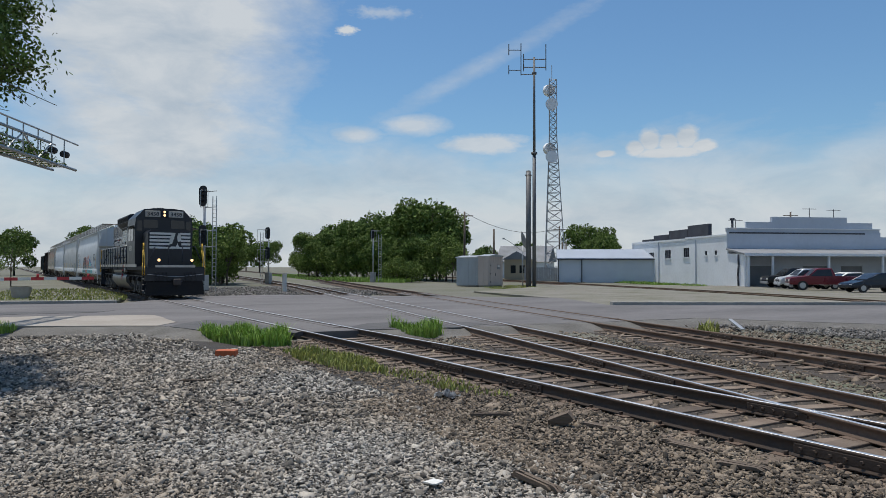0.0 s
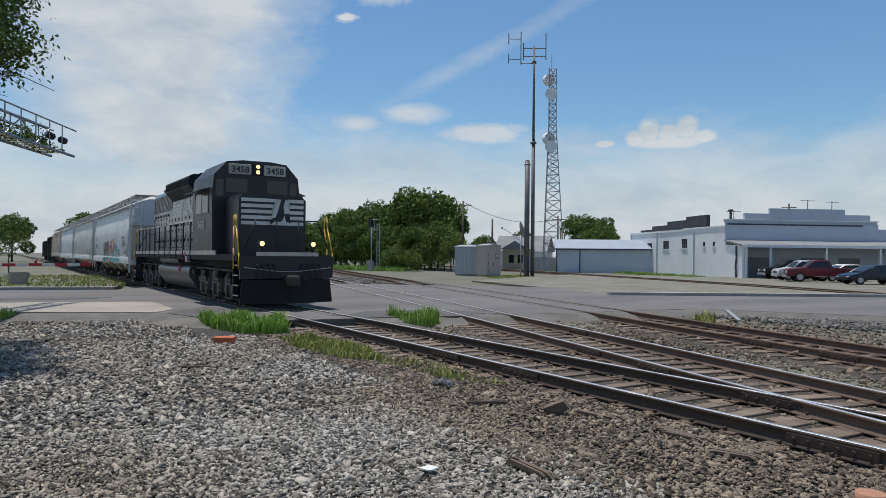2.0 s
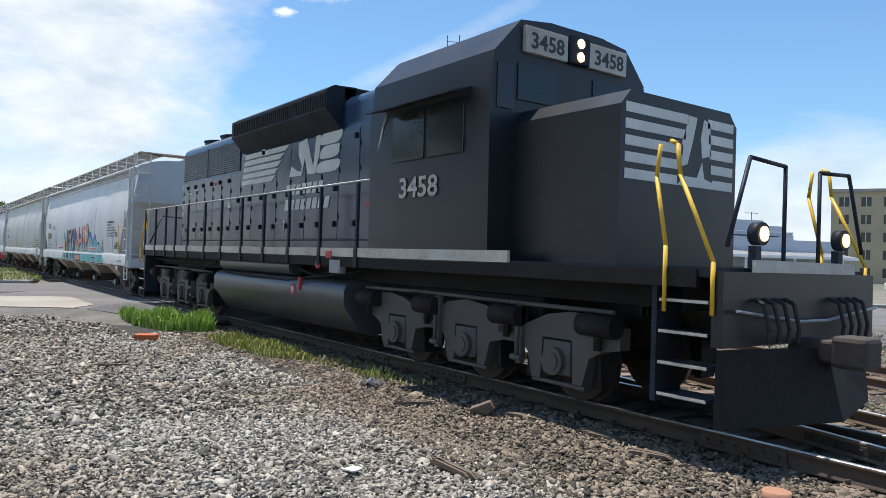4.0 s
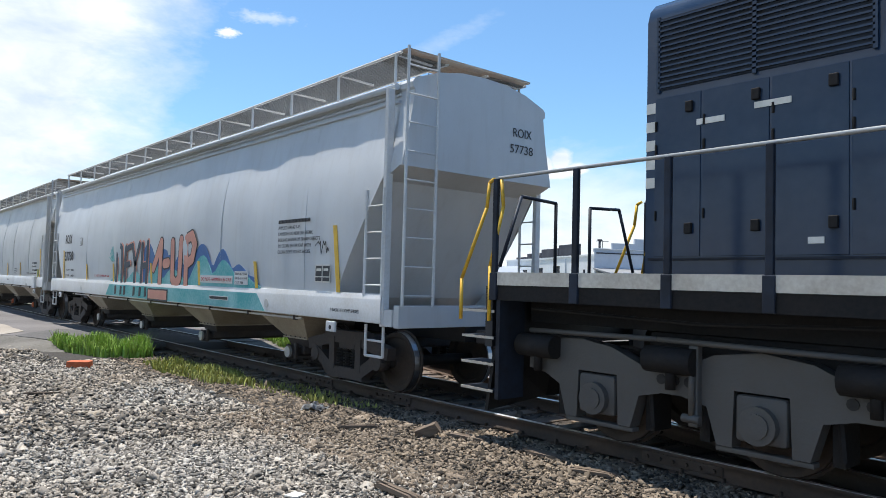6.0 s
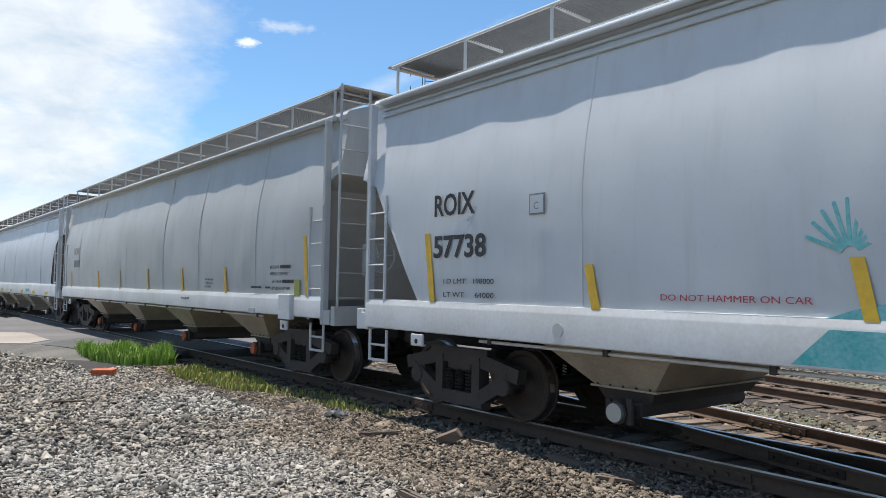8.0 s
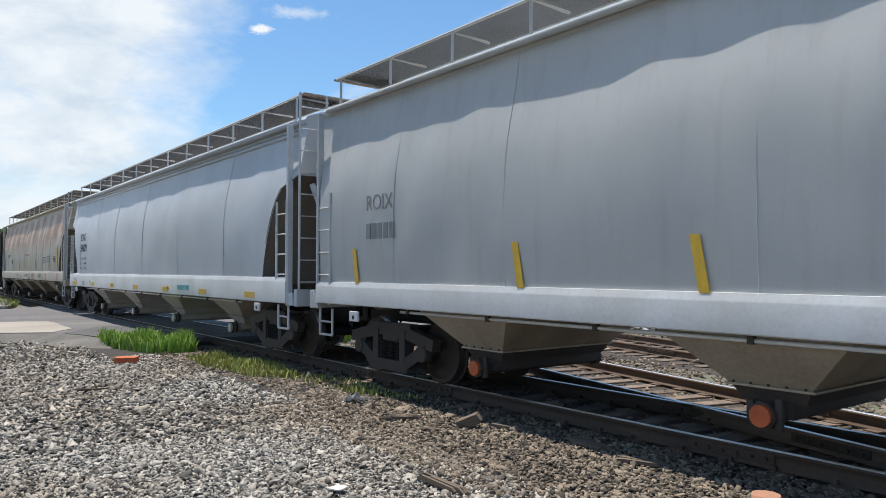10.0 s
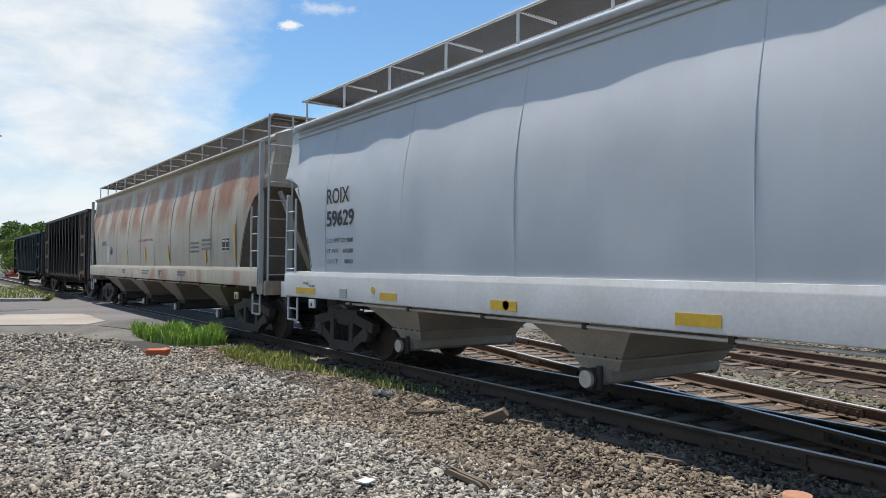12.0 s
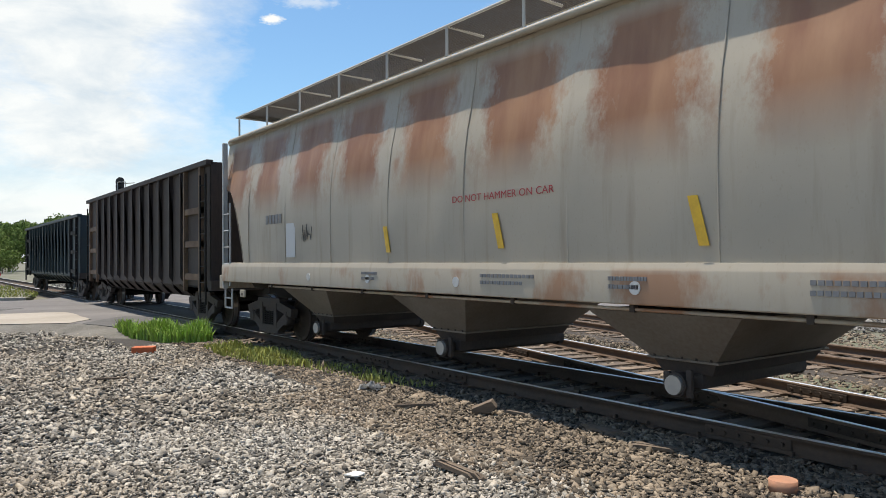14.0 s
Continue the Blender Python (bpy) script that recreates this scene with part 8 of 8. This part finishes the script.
def cantilever():
    """Truss arm that reaches over the road, overgrown with a climbing plant."""
    A, B = Vector((-13.5, -6.1, 0)), Vector((-30.1, 1.72, 0))
    d = (B - A).normalized()
    n = Vector((-d.y, d.x, 0))
    c = thing("cantilever_signal", "white steel truss arm over the road with vines on it", "cantilever signal", pose(0, 0, GZ))
    bm = bmesh.new()
    bm_rod(bm, A, A + Vector((0, 0, 7.6)), 0.2, 12)
    part("mast", bm, "galv", c)
    Ln = (B - A).length
    z0, z1, z2 = 5.45, 6.20, 6.50
    for s in (-0.4, 0.4):
        bm = bmesh.new()
        o = n * s
        bm_rod(bm, A + o + Vector((0, 0, z0)), B + o + Vector((0, 0, z0)), 0.055, 8)
        bm_rod(bm, A + o + Vector((0, 0, z1 - 0.1)), A + d * (Ln - 2.2) + o + Vector((0, 0, z1 - 0.1)), 0.05, 8)
        bm_rod(bm, A + o + Vector((0, 0, z2 - 0.1)), B + d * 0.2 + o + Vector((0, 0, z2 - 0.1)), 0.028, 6)
        k = int(Ln / 1.0)
        for i in range(k):
            p, q = A + d * (Ln * i / k) + o, A + d * (Ln * (i + 1) / k) + o
            bm_rod(bm, p + Vector((0, 0, z0)), p + Vector((0, 0, z2 - 0.1)), 0.022, 5)
            if i < k - 2:
                bm_rod(bm, (p if i % 2 else q) + Vector((0, 0, z0)), (q if i % 2 else p) + Vector((0, 0, z1 - 0.1)), 0.03, 5)
        part("truss_side", bm, "galv", c)
    bm = bmesh.new()
    for i in range(int(Ln / 0.5)):
        p = A + d * (0.5 * i) + Vector((0, 0, z0))
        bm_rod(bm, p - n * 0.4, p + n * 0.4, 0.02, 5)
    part("walkway", bm, "dirty_white", c)
    for q in (1.0, 2.0):
        P = B - d * q
        lamp = bmesh.new()
        for s in (-0.35, 0.35):
            bm_rod(lamp, P + n * s + Vector((0, 0, z0 + 0.45)), P + n * s + d * 0.3 + Vector((0, 0, z0 + 0.45)), 0.12, 12)
        part("flasher", lamp, "tyre", c)
    rnd = np.random.RandomState(8)
    m = 2600
    t = rnd.uniform(Ln * 0.45, Ln - 0.8, m)
    P = np.array(A)[None] + np.array(d)[None] * t[:, None] + np.array(n)[None] * rnd.uniform(-.45, .45, (m, 1))
    P[:, 2] = z0 + 0.02 + np.abs(rnd.normal(0, 0.32, m)) * (0.6 + 0.4 * np.sin(t * 2.1))
    V = (leaf_cloud(m, rnd, 0.06) + P[:, None]).reshape(-1, 3)
    o = new("vine", array_mesh("vine", V, np.arange(len(V)).reshape(-1, 4), "leaf"))
    o.parent = c


cantilever()


# ---------- vehicles ----------
def car(x, y, rz, kind, paint, label, category="car"):
    c = thing("car" if kind != "pickup" else "pickup_truck", label, category, pose(x, y, GZ + 0.1, 0, 0, rz), "parked vehicles")
    spec = {
        "sedan": (4.7, 1.8, [(0, .35), (0.03, .62), (.15, .72), (1.15, .90), (1.95, 1.38), (2.3, 1.45), (3.2, 1.44), (3.95, 1.02), (4.6, .98), (4.7, .7), (4.7, .35)], [(1.3, .95), (2.0, 1.34), (3.15, 1.38), (3.75, 1.02)], .33, (.85, 3.65)),
        "suv": (4.6, 1.85, [(0, .40), (0.03, .85), (.2, 1.0), (1.2, 1.12), (1.85, 1.68), (2.2, 1.76), (4.1, 1.74), (4.5, 1.2), (4.6, .8), (4.6, .40)], [(1.35, 1.15), (1.92, 1.62), (4.05, 1.66), (4.3, 1.2)], .37, (.85, 3.65)),
        "pickup": (5.6, 1.95, [(0, .45), (0.02, .92), (.2, 1.05), (1.45, 1.12), (2.0, 1.72), (2.3, 1.80), (3.2, 1.79), (3.4, 1.14), (5.6, 1.10), (5.6, .48)], [(1.6, 1.15), (2.1, 1.66), (3.1, 1.70), (3.2, 1.15)], .39, (1.0, 4.45)),
        "van": (5.2, 1.95, [(0, .40), (0.02, .85), (.7, 1.15), (1.5, 1.85), (1.9, 2.0), (5.1, 2.0), (5.2, .9), (5.2, .40)], [(.85, 1.2), (1.5, 1.78), (2.5, 1.8), (2.5, 1.2)], .37, (.9, 4.2)),
    }[kind]
    L, Wd, side, glass, r, axles = spec
    bm = bmesh.new()
    bm_prism(bm, side, "y", -Wd / 2, Wd / 2)
    for v in bm.verts:
        if v.co.z > 1.15:
            v.co.y *= 1 - 0.28 * (v.co.z - 1.15)
    bmesh.ops.bevel(bm, geom=bm.edges[:], offset=0.045, segments=2, profile=0.5, affect="EDGES")
    part("body", bm, paint, c, smooth=40)
    for s in (-1, 1):
        bm = bmesh.new()
        yy = sorted((s * (Wd / 2 - 0.06), s * (Wd / 2 + 0.006)))
        bm_prism(bm, glass, "y", yy[0], yy[1])
        for v in bm.verts:
            if v.co.z > 1.15:
                v.co.y *= 1 - 0.28 * (v.co.z - 1.15)
        part("side_window", bm, "glass_dark", c)
        for ax in axles:
            bm = bmesh.new()
            bm_rod(bm, (ax, s * (Wd / 2 - 0.2), r), (ax, s * (Wd / 2 + 0.01), r), r, 20)
            w = part("wheel", bm, "tyre", c)
            bm = bmesh.new()
            bm_rod(bm, (ax, s * (Wd / 2), r), (ax, s * (Wd / 2 + 0.02), r), r * 0.62, 16)
            part("rim", bm, "galv", w)
        bm = bmesh.new()
        yy = sorted((s * Wd * 0.28, s * Wd * 0.46))
        bm_box(bm, -0.01, 0.08, yy[0], yy[1], side[1][1] - 0.2, side[1][1] - 0.02, 0.01)
        part("headlight", bm, "white_paint", c)
    i = 3 if kind != "van" else 2
    (xa, za), (xb, zb) = side[i], side[i + 1]
    bm = bmesh.new()
    yw = Wd / 2 - 0.16
    q = [(xa + .06, -yw, za + .05), (xa + .06, yw, za + .05), (xb - .03, yw - .1, zb - .05), (xb - .03, -yw + .1, zb - .05)]
    v = [bm.verts.new((a - 0.02, b, z + 0.02)) for a, b, z in q]
    w = [bm.verts.new((a + 0.06, b, z - 0.04)) for a, b, z in q]
    for k in range(4):
        bm.faces.new((v[k], v[(k + 1) % 4], w[(k + 1) % 4], w[k]))
    bm.faces.new(v)
    bm.faces.new(w[::-1])
    part("windscreen", bm, "glass_dark", c)
    box_part("bumper", (-0.06, 0.1, -Wd / 2 + 0.05, Wd / 2 - 0.05, 0.36, 0.56), "galv" if kind == "pickup" else paint, c, "", 0.02)
    box_part("grille", (-0.02, 0.05, -Wd * .25, Wd * .25, side[1][1] - 0.22, side[1][1] - 0.04), "trim_dark", c)
    return c


M["car_silver"] = mat("car_silver", (0.62, 0.63, 0.64), 0.3, 0.4, (0.55, 0.56, 0.57), 2, 0.5, 0)
M["car_navy"] = mat("car_navy", (0.012, 0.018, 0.032), 0.25, 0.2, (0.02, 0.025, 0.035), 2, 0.5, 0)
M["car_maroon"] = mat("car_maroon", (0.16, 0.018, 0.03), 0.3, 0.2, (0.12, 0.015, 0.025), 2, 0.5, 0)
M["car_black"] = mat("car_black", (0.015, 0.015, 0.017), 0.3, 0.2, (0.025, 0.025, 0.025), 2, 0.5, 0)
car(-42.9, 60.4, 55, "pickup", "car_black", "black pickup with a red stripe parked under the porch", "pickup truck")
car(-39.6, 57.6, 52, "suv", "car_silver", "silver sport utility car parked before the store", "car")
car(-36.9, 59.4, 62, "sedan", "white_paint", "white car parked before the store", "car")
car(-37.2, 55.4, 44, "pickup", "car_maroon", "dark red pickup truck parked before the store", "pickup truck")
car(-31.4, 53.8, 62, "sedan", "car_navy", "dark navy sedan parked before the store", "car")
car(-27.5, 68.0, 70, "van", "white_paint", "white van parked at the far end of the lot", "van")


def apartment():
    """Pale five-storey block far behind the lot."""
    b = thing("apartment_building", "tan five-storey apartment building far behind the lot", "building", pose(-62, 128, GZ, 0, 0, 25))
    W, D, H = 34.0, 14.0, 15.5
    bm = bmesh.new()
    wins = [(1.2 + 3.3 * i, 2.7 + 3.3 * i, 1.0 + 3.0 * k, 2.6 + 3.0 * k) for i in range(10) for k in range(5)]
    wall_with_holes(0, W, 0, H, wins, 0.3, bm)
    part("wall", bm, "apt_wall", b)
    box_part("wall", (0, W, 0.31, D, 0, H), "apt_wall", b)
    box_part("roof", (-0.3, W + 0.3, -0.3, D + 0.3, H, H + 0.5), "kerb", b)
    for a, c, z0, z1 in wins:
        w = box_part("window", (a, c, 0.18, 0.22, z0, z1), "glass_dark", b)
        box_part("window_frame", ((a + c) / 2 - 0.05, (a + c) / 2 + 0.05, 0.12, 0.18, z0, z1), "white_paint", w)


M["apt_wall"] = mat("apt_wall", (0.48, 0.40, 0.27), 0.85, 0, (0.40, 0.33, 0.23), 0.3, 0.5, 0.1, 20)
apartment()


def far_bits():
    h = thing("house", "small yellow house far behind the hut", "house", pose(-92, 66, GZ, 0, 0, 40))
    box_part("wall", (0, 4, 0, 5, 0, 3.2), "apt_wall", h)
    box_part("window", (1.0, 1.8, -0.03, 0.02, 1.0, 2.2), "glass_dark", h)
    box_part("window", (2.4, 3.2, -0.03, 0.02, 1.0, 2.2), "glass_dark", h)
    bm = bmesh.new()
    bm_prism(bm, [(-0.3, 3.1), (4.3, 3.1), (2, 4.4)], "y", -0.3, 5.3)
    part("roof", bm, "roof_grey", h)
    r = thing("house", "grey-roofed house behind the lattice tower", "house", pose(-108, 76, GZ, 0, 0, 40))
    box_part("wall", (0, 9, 0, 7, 0, 3.0), "wall_white", r)
    bm = bmesh.new()
    bm_prism(bm, [(-0.4, 2.9), (7.4, 2.9), (3.5, 5.8)], "x", -0.4, 9.4)
    part("roof", bm, "roof_grey", r)
    v = thing("passenger_coach", "distant white parked coach beside the tracks", "coach", pose(-168, 66.5, GZ, 0, 0, 155))
    bm = bmesh.new()
    bm_box(bm, 0, 11, -1.4, 1.4, 0.0, 3.4, 0.15)
    part("body", bm, "dirty_white", v)
    for i in range(6):
        box_part("window", (0.9 + 1.7 * i, 2.1 + 1.7 * i, -1.42, 1.42, 1.9, 2.8), "glass_dark", v)
    f = thing("fence", "pale grey board fence at the tower's foot", "fence", pose(-79, 60.0, GZ, 0, 0, 55))
    for i in range(24):
        box_part("board", (i * 0.32, i * 0.32 + 0.30, 0, 0.03, 0, 1.9), "grey_steel", f)


far_bits()


# ---------- small things on the ground ----------
def rock(name, x, y, z, sx, sy, sz, seed, material, label, category, rz=0):
    rnd = random.Random(seed)
    bm = bmesh.new()
    bmesh.ops.create_icosphere(bm, subdivisions=2, radius=1)
    for v in bm.verts:
        q = 1 + 0.28 * noise.noise(v.co * 1.7 + Vector((seed, 0, 0)))
        v.co = Vector((v.co.x * sx * q, v.co.y * sy * q, max(-0.35, v.co.z) * sz * q))
    ob = part(name, bm, material, None)
    ob.matrix_basis = pose(x, y, z, 0, 0, rz)
    return tagged(ob, label, category)


M["stone_brown"] = mat("stone_brown", (0.17, 0.12, 0.085), 0.9, 0, (0.10, 0.075, 0.055), 5, 0.5, 0.5, 25)
M["wrapper"] = mat("wrapper", (0.62, 0.62, 0.60), 0.5, 0, (0.10, 0.10, 0.11), 9.0, 0.35, 0.2, 30)
M["old_wood"] = mat("old_wood", (0.17, 0.125, 0.09), 0.9, 0, (0.09, 0.07, 0.05), 4, 0.5, 0.8, 18, (0.3, 4, 4))
def wood_chunk():
    """A split block of old tie, lying aslant on a flat splinter."""
    bm = bmesh.new()
    bm_prism(bm, [(-0.15, -0.04), (-0.12, 0.05), (-0.03, 0.09), (0.12, 0.12), (0.17, 0.04), (0.08, -0.02), (-0.06, -0.05)], "y", -0.055, 0.055)
    rnd = random.Random(6)
    for v in bm.verts:
        v.co += Vector((rnd.uniform(-.02, .02), rnd.uniform(-.02, .02), rnd.uniform(-.012, .012)))
    ob = part("wood_chunk", bm, "old_wood", None)
    ob.matrix_basis = pose(-6.8, 5.70, GZ + 0.06, 8, -8, 35)
    return tagged(ob, "split brown block of old wood on the ballast", "wood block")


wood_chunk()


def litter():
    """Crumpled paper and foil."""
    bm = bmesh.new()
    rnd = random.Random(4)
    # creased sheet folded over on itself
    n, grid = 9, []
    for i in range(n):
        row = []
        for j in range(n):
            u, v = i / (n - 1) - 0.5, j / (n - 1) - 0.5
            z = 0.10 * (0.5 - abs(u)) + 0.09 * noise.noise((u * 6, v * 6, 2.0)) + rnd.uniform(-.018, .018)
            row.append(bm.verts.new((u * 0.34 + 0.05 * noise.noise((v * 5, u * 4, 7.0)), v * 0.26 + 0.05 * noise.noise((u * 5, v * 3, 4.0)), max(0.0, z + 0.02))))
        grid.append(row)
    for i in range(n - 1):
        for j in range(n - 1):
            bm.faces.new((grid[i][j], grid[i + 1][j], grid[i + 1][j + 1], grid[i][j + 1]))
    bmesh.ops.solidify(bm, geom=bm.faces[:], thickness=0.006)
    ob = part("litter", bm, "wrapper", None)
    ob.matrix_basis = pose(-9.1, 5.5, GZ + 0.02, 0, 0, 30)
    tagged(ob, "crumpled white wrapper on the gravel", "litter")
    bm = bmesh.new()
    bm_prism(bm, wavy([(-.08, -.05), (.08, -.055), (.085, .04), (-.06, .055)], 0.05, 0.012, 3), "z", 0, 0.012)
    ob = part("paper_scrap", bm, "white_paint", None)
    ob.matrix_basis = pose(-5.5, 3.2, GZ + 0.045, 6, -4, 20)
    tagged(ob, "flat scrap of white paper on the gravel", "litter")


litter()


def plank(x, y, rz, L, w, h, label, tilt=2):
    bm = bmesh.new()
    rnd = random.Random(int(abs(x) * 100))
    for k in range(4):
        y0 = -w / 2 + w * k / 4
        a, b = -L / 2 + rnd.uniform(0, 0.22) * L, L / 2 - rnd.uniform(0, 0.22) * L
        bm_prism(bm, [(a, 0.0), (b, 0.0), (b + rnd.uniform(-.02, .05), h * 0.3), (b - rnd.uniform(.01, .06), h * rnd.uniform(0.6, 1.1)), (a + rnd.uniform(.01, .06), h * rnd.uniform(0.6, 1.1)), (a - rnd.uniform(0, .04), h * 0.4)], "y", y0, y0 + w / 4 + rnd.uniform(-0.004, 0.0))
    ob = part("broken_plank", bm, "old_wood", None)
    ob.matrix_basis = pose(x, y, GZ + 0.03, 0, tilt, rz)
    return tagged(ob, label, "plank", "broken wood on the ballast")


plank(-5.05, 3.98, 5, 0.62, 0.11, 0.05, "splintered grey-brown wood on the gravel", 3)
plank(-7.65, 5.3, 62, 0.55, 0.07, 0.04, "thin dark splinter of wood on the gravel")
plank(-6.4, 6.05, 20, 0.55, 0.15, 0.03, "weathered wood slab beside the ties")
plank(-5.3, 6.15, 12, 0.55, 0.16, 0.03, "weathered wood slab beside the ties")
plank(-4.5, 6.0, 25, 0.5, 0.16, 0.03, "weathered wood slab beside the ties")
plank(-12.4, 2.7, 80, 0.6, 0.05, 0.03, "thin grey stick on the gravel")
ob = part("brick", (lambda b: (bm_box(b, -.21, .21, -.14, .14, 0, .14, .012), b)[1])(bmesh.new()), "orange", None)
ob.matrix_basis = pose(-15.7, 4.02, GZ, 0, 0, 60)
tagged(ob, "orange-red block lying before the weeds", "block")
bm = bmesh.new()
bm_rod(bm, (0, 0, 0), (0, 0, 0.11), 0.11, 20)
ob = part("cone_stub", bm, "pipe_orange", None)
ob.matrix_basis = pose(-3.1, 5.75, GZ)
tagged(ob, "short faded orange pipe stub in the gravel", "pipe stub")
bm = bmesh.new()
bm_box(bm, -.5, .5, -.06, .06, 0, .05, .01)
ob = part("metal_bar", bm, "galv", None)
ob.matrix_basis = pose(-14.6, 19.2, GZ + 0.15, 0, -14, 150)
tagged(ob, "bent bright metal bar on the ballast", "metal bar")


def planter():
    p = thing("planter", "grey concrete tub beside the road", "planter", pose(-45.0, 0.6, -0.02))
    bm = bmesh.new()
    bm_rod(bm, (0, 0, 0), (0, 0, 0.62), 0.40, 16, 0.52)
    part("tub", bm, "kerb", p, smooth=40)
    bm = bmesh.new()
    bm_rod(bm, (0, 0, 0.62), (0, 0, 0.66), 0.45, 16)
    part("soil", bm, "dirt", p)


planter()


# ---------- loose stones ----------
def stones(name, n, region, size, material, label, seed, z):
    """Crushed stone lying loose: six-sided lumps, each its own shape and tilt."""
    rnd = np.random.RandomState(seed)
    P = np.zeros((n, 3))
    (x0, x1), (y0, y1) = region
    P[:, 0], P[:, 1] = rnd.uniform(x0, x1, n), rnd.uniform(y0, y1, n)
    cube = np.array([(x, y, q) for q in (-1, 1) for y in (-1, 1) for x in (-1, 1)], float)
    V = cube[None] * rnd.uniform(0.50, 1.0, (n, 8, 3))
    V[:, 4:, :2] *= rnd.uniform(0.6, 1.0, (n, 1, 2))
    S = size * rnd.lognormal(0, 0.36, (n, 1, 1)) * np.array([0.64, 0.42, 0.18]) * rnd.uniform(0.7, 1.3, (n, 1, 3))
    V = V * S
    ax = rnd.normal(size=(n, 3)) * np.array([0.35, 0.35, 1.0])
    ax /= np.linalg.norm(ax, axis=1)[:, None]
    th = rnd.uniform(0, 2 * np.pi, n)
    K = np.zeros((n, 3, 3))
    K[:, 0, 1], K[:, 0, 2], K[:, 1, 0], K[:, 1, 2], K[:, 2, 0], K[:, 2, 1] = -ax[:, 2], ax[:, 1], ax[:, 2], -ax[:, 0], -ax[:, 1], ax[:, 0]
    R = np.eye(3)[None] + np.sin(th)[:, None, None] * K + (1 - np.cos(th))[:, None, None] * (K @ K)
    V = np.einsum("nij,nkj->nki", R, V)
    P[:, 2] = z + size * rnd.uniform(-0.05, 0.42, n)
    V += P[:, None]
    F = np.array([(0, 2, 3, 1), (4, 5, 7, 6), (0, 1, 5, 4), (2, 6, 7, 3), (0, 4, 6, 2), (1, 3, 7, 5)])
    F = (np.arange(n)[:, None, None] * 8 + F[None]).reshape(-1, 4)
    return tagged(new(name, array_mesh(name, V.reshape(-1, 3), F, material)), label, "gravel", kind="stuff")


stones("loose_gravel", 64000, ((-8.5, 0.2), (-0.1, 4.7)), 0.037, "stone", "loose grey crushed stone of the yard", 21, GZ)
stones("loose_gravel", 24000, ((-17.0, -8.5), (-1.0, 4.9)), 0.050, "stone", "loose grey crushed stone of the yard", 22, GZ)
stones("loose_gravel", 3600, ((-22.5, -17.0), (-0.8, 4.0)), 0.06, "stone", "loose grey crushed stone of the yard", 23, GZ)
stones("loose_gravel", 9000, ((0.2, 8.5), (-9.0, 5.0)), 0.060, "stone", "loose grey crushed stone of the yard", 31, GZ)
stones("loose_gravel", 14000, ((-17.0, 0.2), (-9.0, -0.1)), 0.060, "stone", "loose grey crushed stone of the yard", 32, GZ)
stones("track_ballast", 27000, ((-9.5, 1.2), (4.2, 6.68)), 0.042, "ballast", "brown crushed ballast beside the rail", 24, GZ + 0.005)
stones("track_ballast", 9000, ((-18.0, -9.5), (5.0, 6.68)), 0.052, "ballast", "brown crushed ballast beside the rail", 25, GZ - 0.02)
stones("track_ballast", 12000, ((-18.0, 1.5), (6.9, 8.3)), 0.055, "ballast", "brown crushed ballast between the rails", 26, GZ - 0.04)
stones("track_ballast", 17000, ((-18.0, 1.0), (8.4, 13.5)), 0.062, "ballast", "brown crushed ballast between the tracks", 27, GZ - 0.04)
stones("track_ballast", 11000, ((-17.5, 1.0), (13.5, 19.5)), 0.070, "ballast", "brown crushed ballast between the tracks", 28, GZ - 0.04)
stones("track_ballast", 9000, ((-16.5, -3.0), (19.5, 24.0)), 0.062, "ballast_grey", "grey crushed stone heaped beside the road", 29, GZ + 0.03)
stones("track_ballast", 8000, ((-68, -44.5), (9.6, 25.0)), 0.10, "ballast_grey", "grey crushed stone beyond the crossing", 30, GZ + 0.0)


# ---------- what moves ----------
def motions():
    for ob, x in CARS:
        walk(ob, [(t, pose(x + along(t), CY, 0)) for t in (0, 2, 4, 6, 8, 10, 12, 14)])
    for ws, x, r in WHEELSETS:
        walk(ws, [(f / 15, pose(x, 0, r) @ Matrix.Rotation(along(f / 15) / r, 4, "Y")) for f in range(0, 211)])


motions()
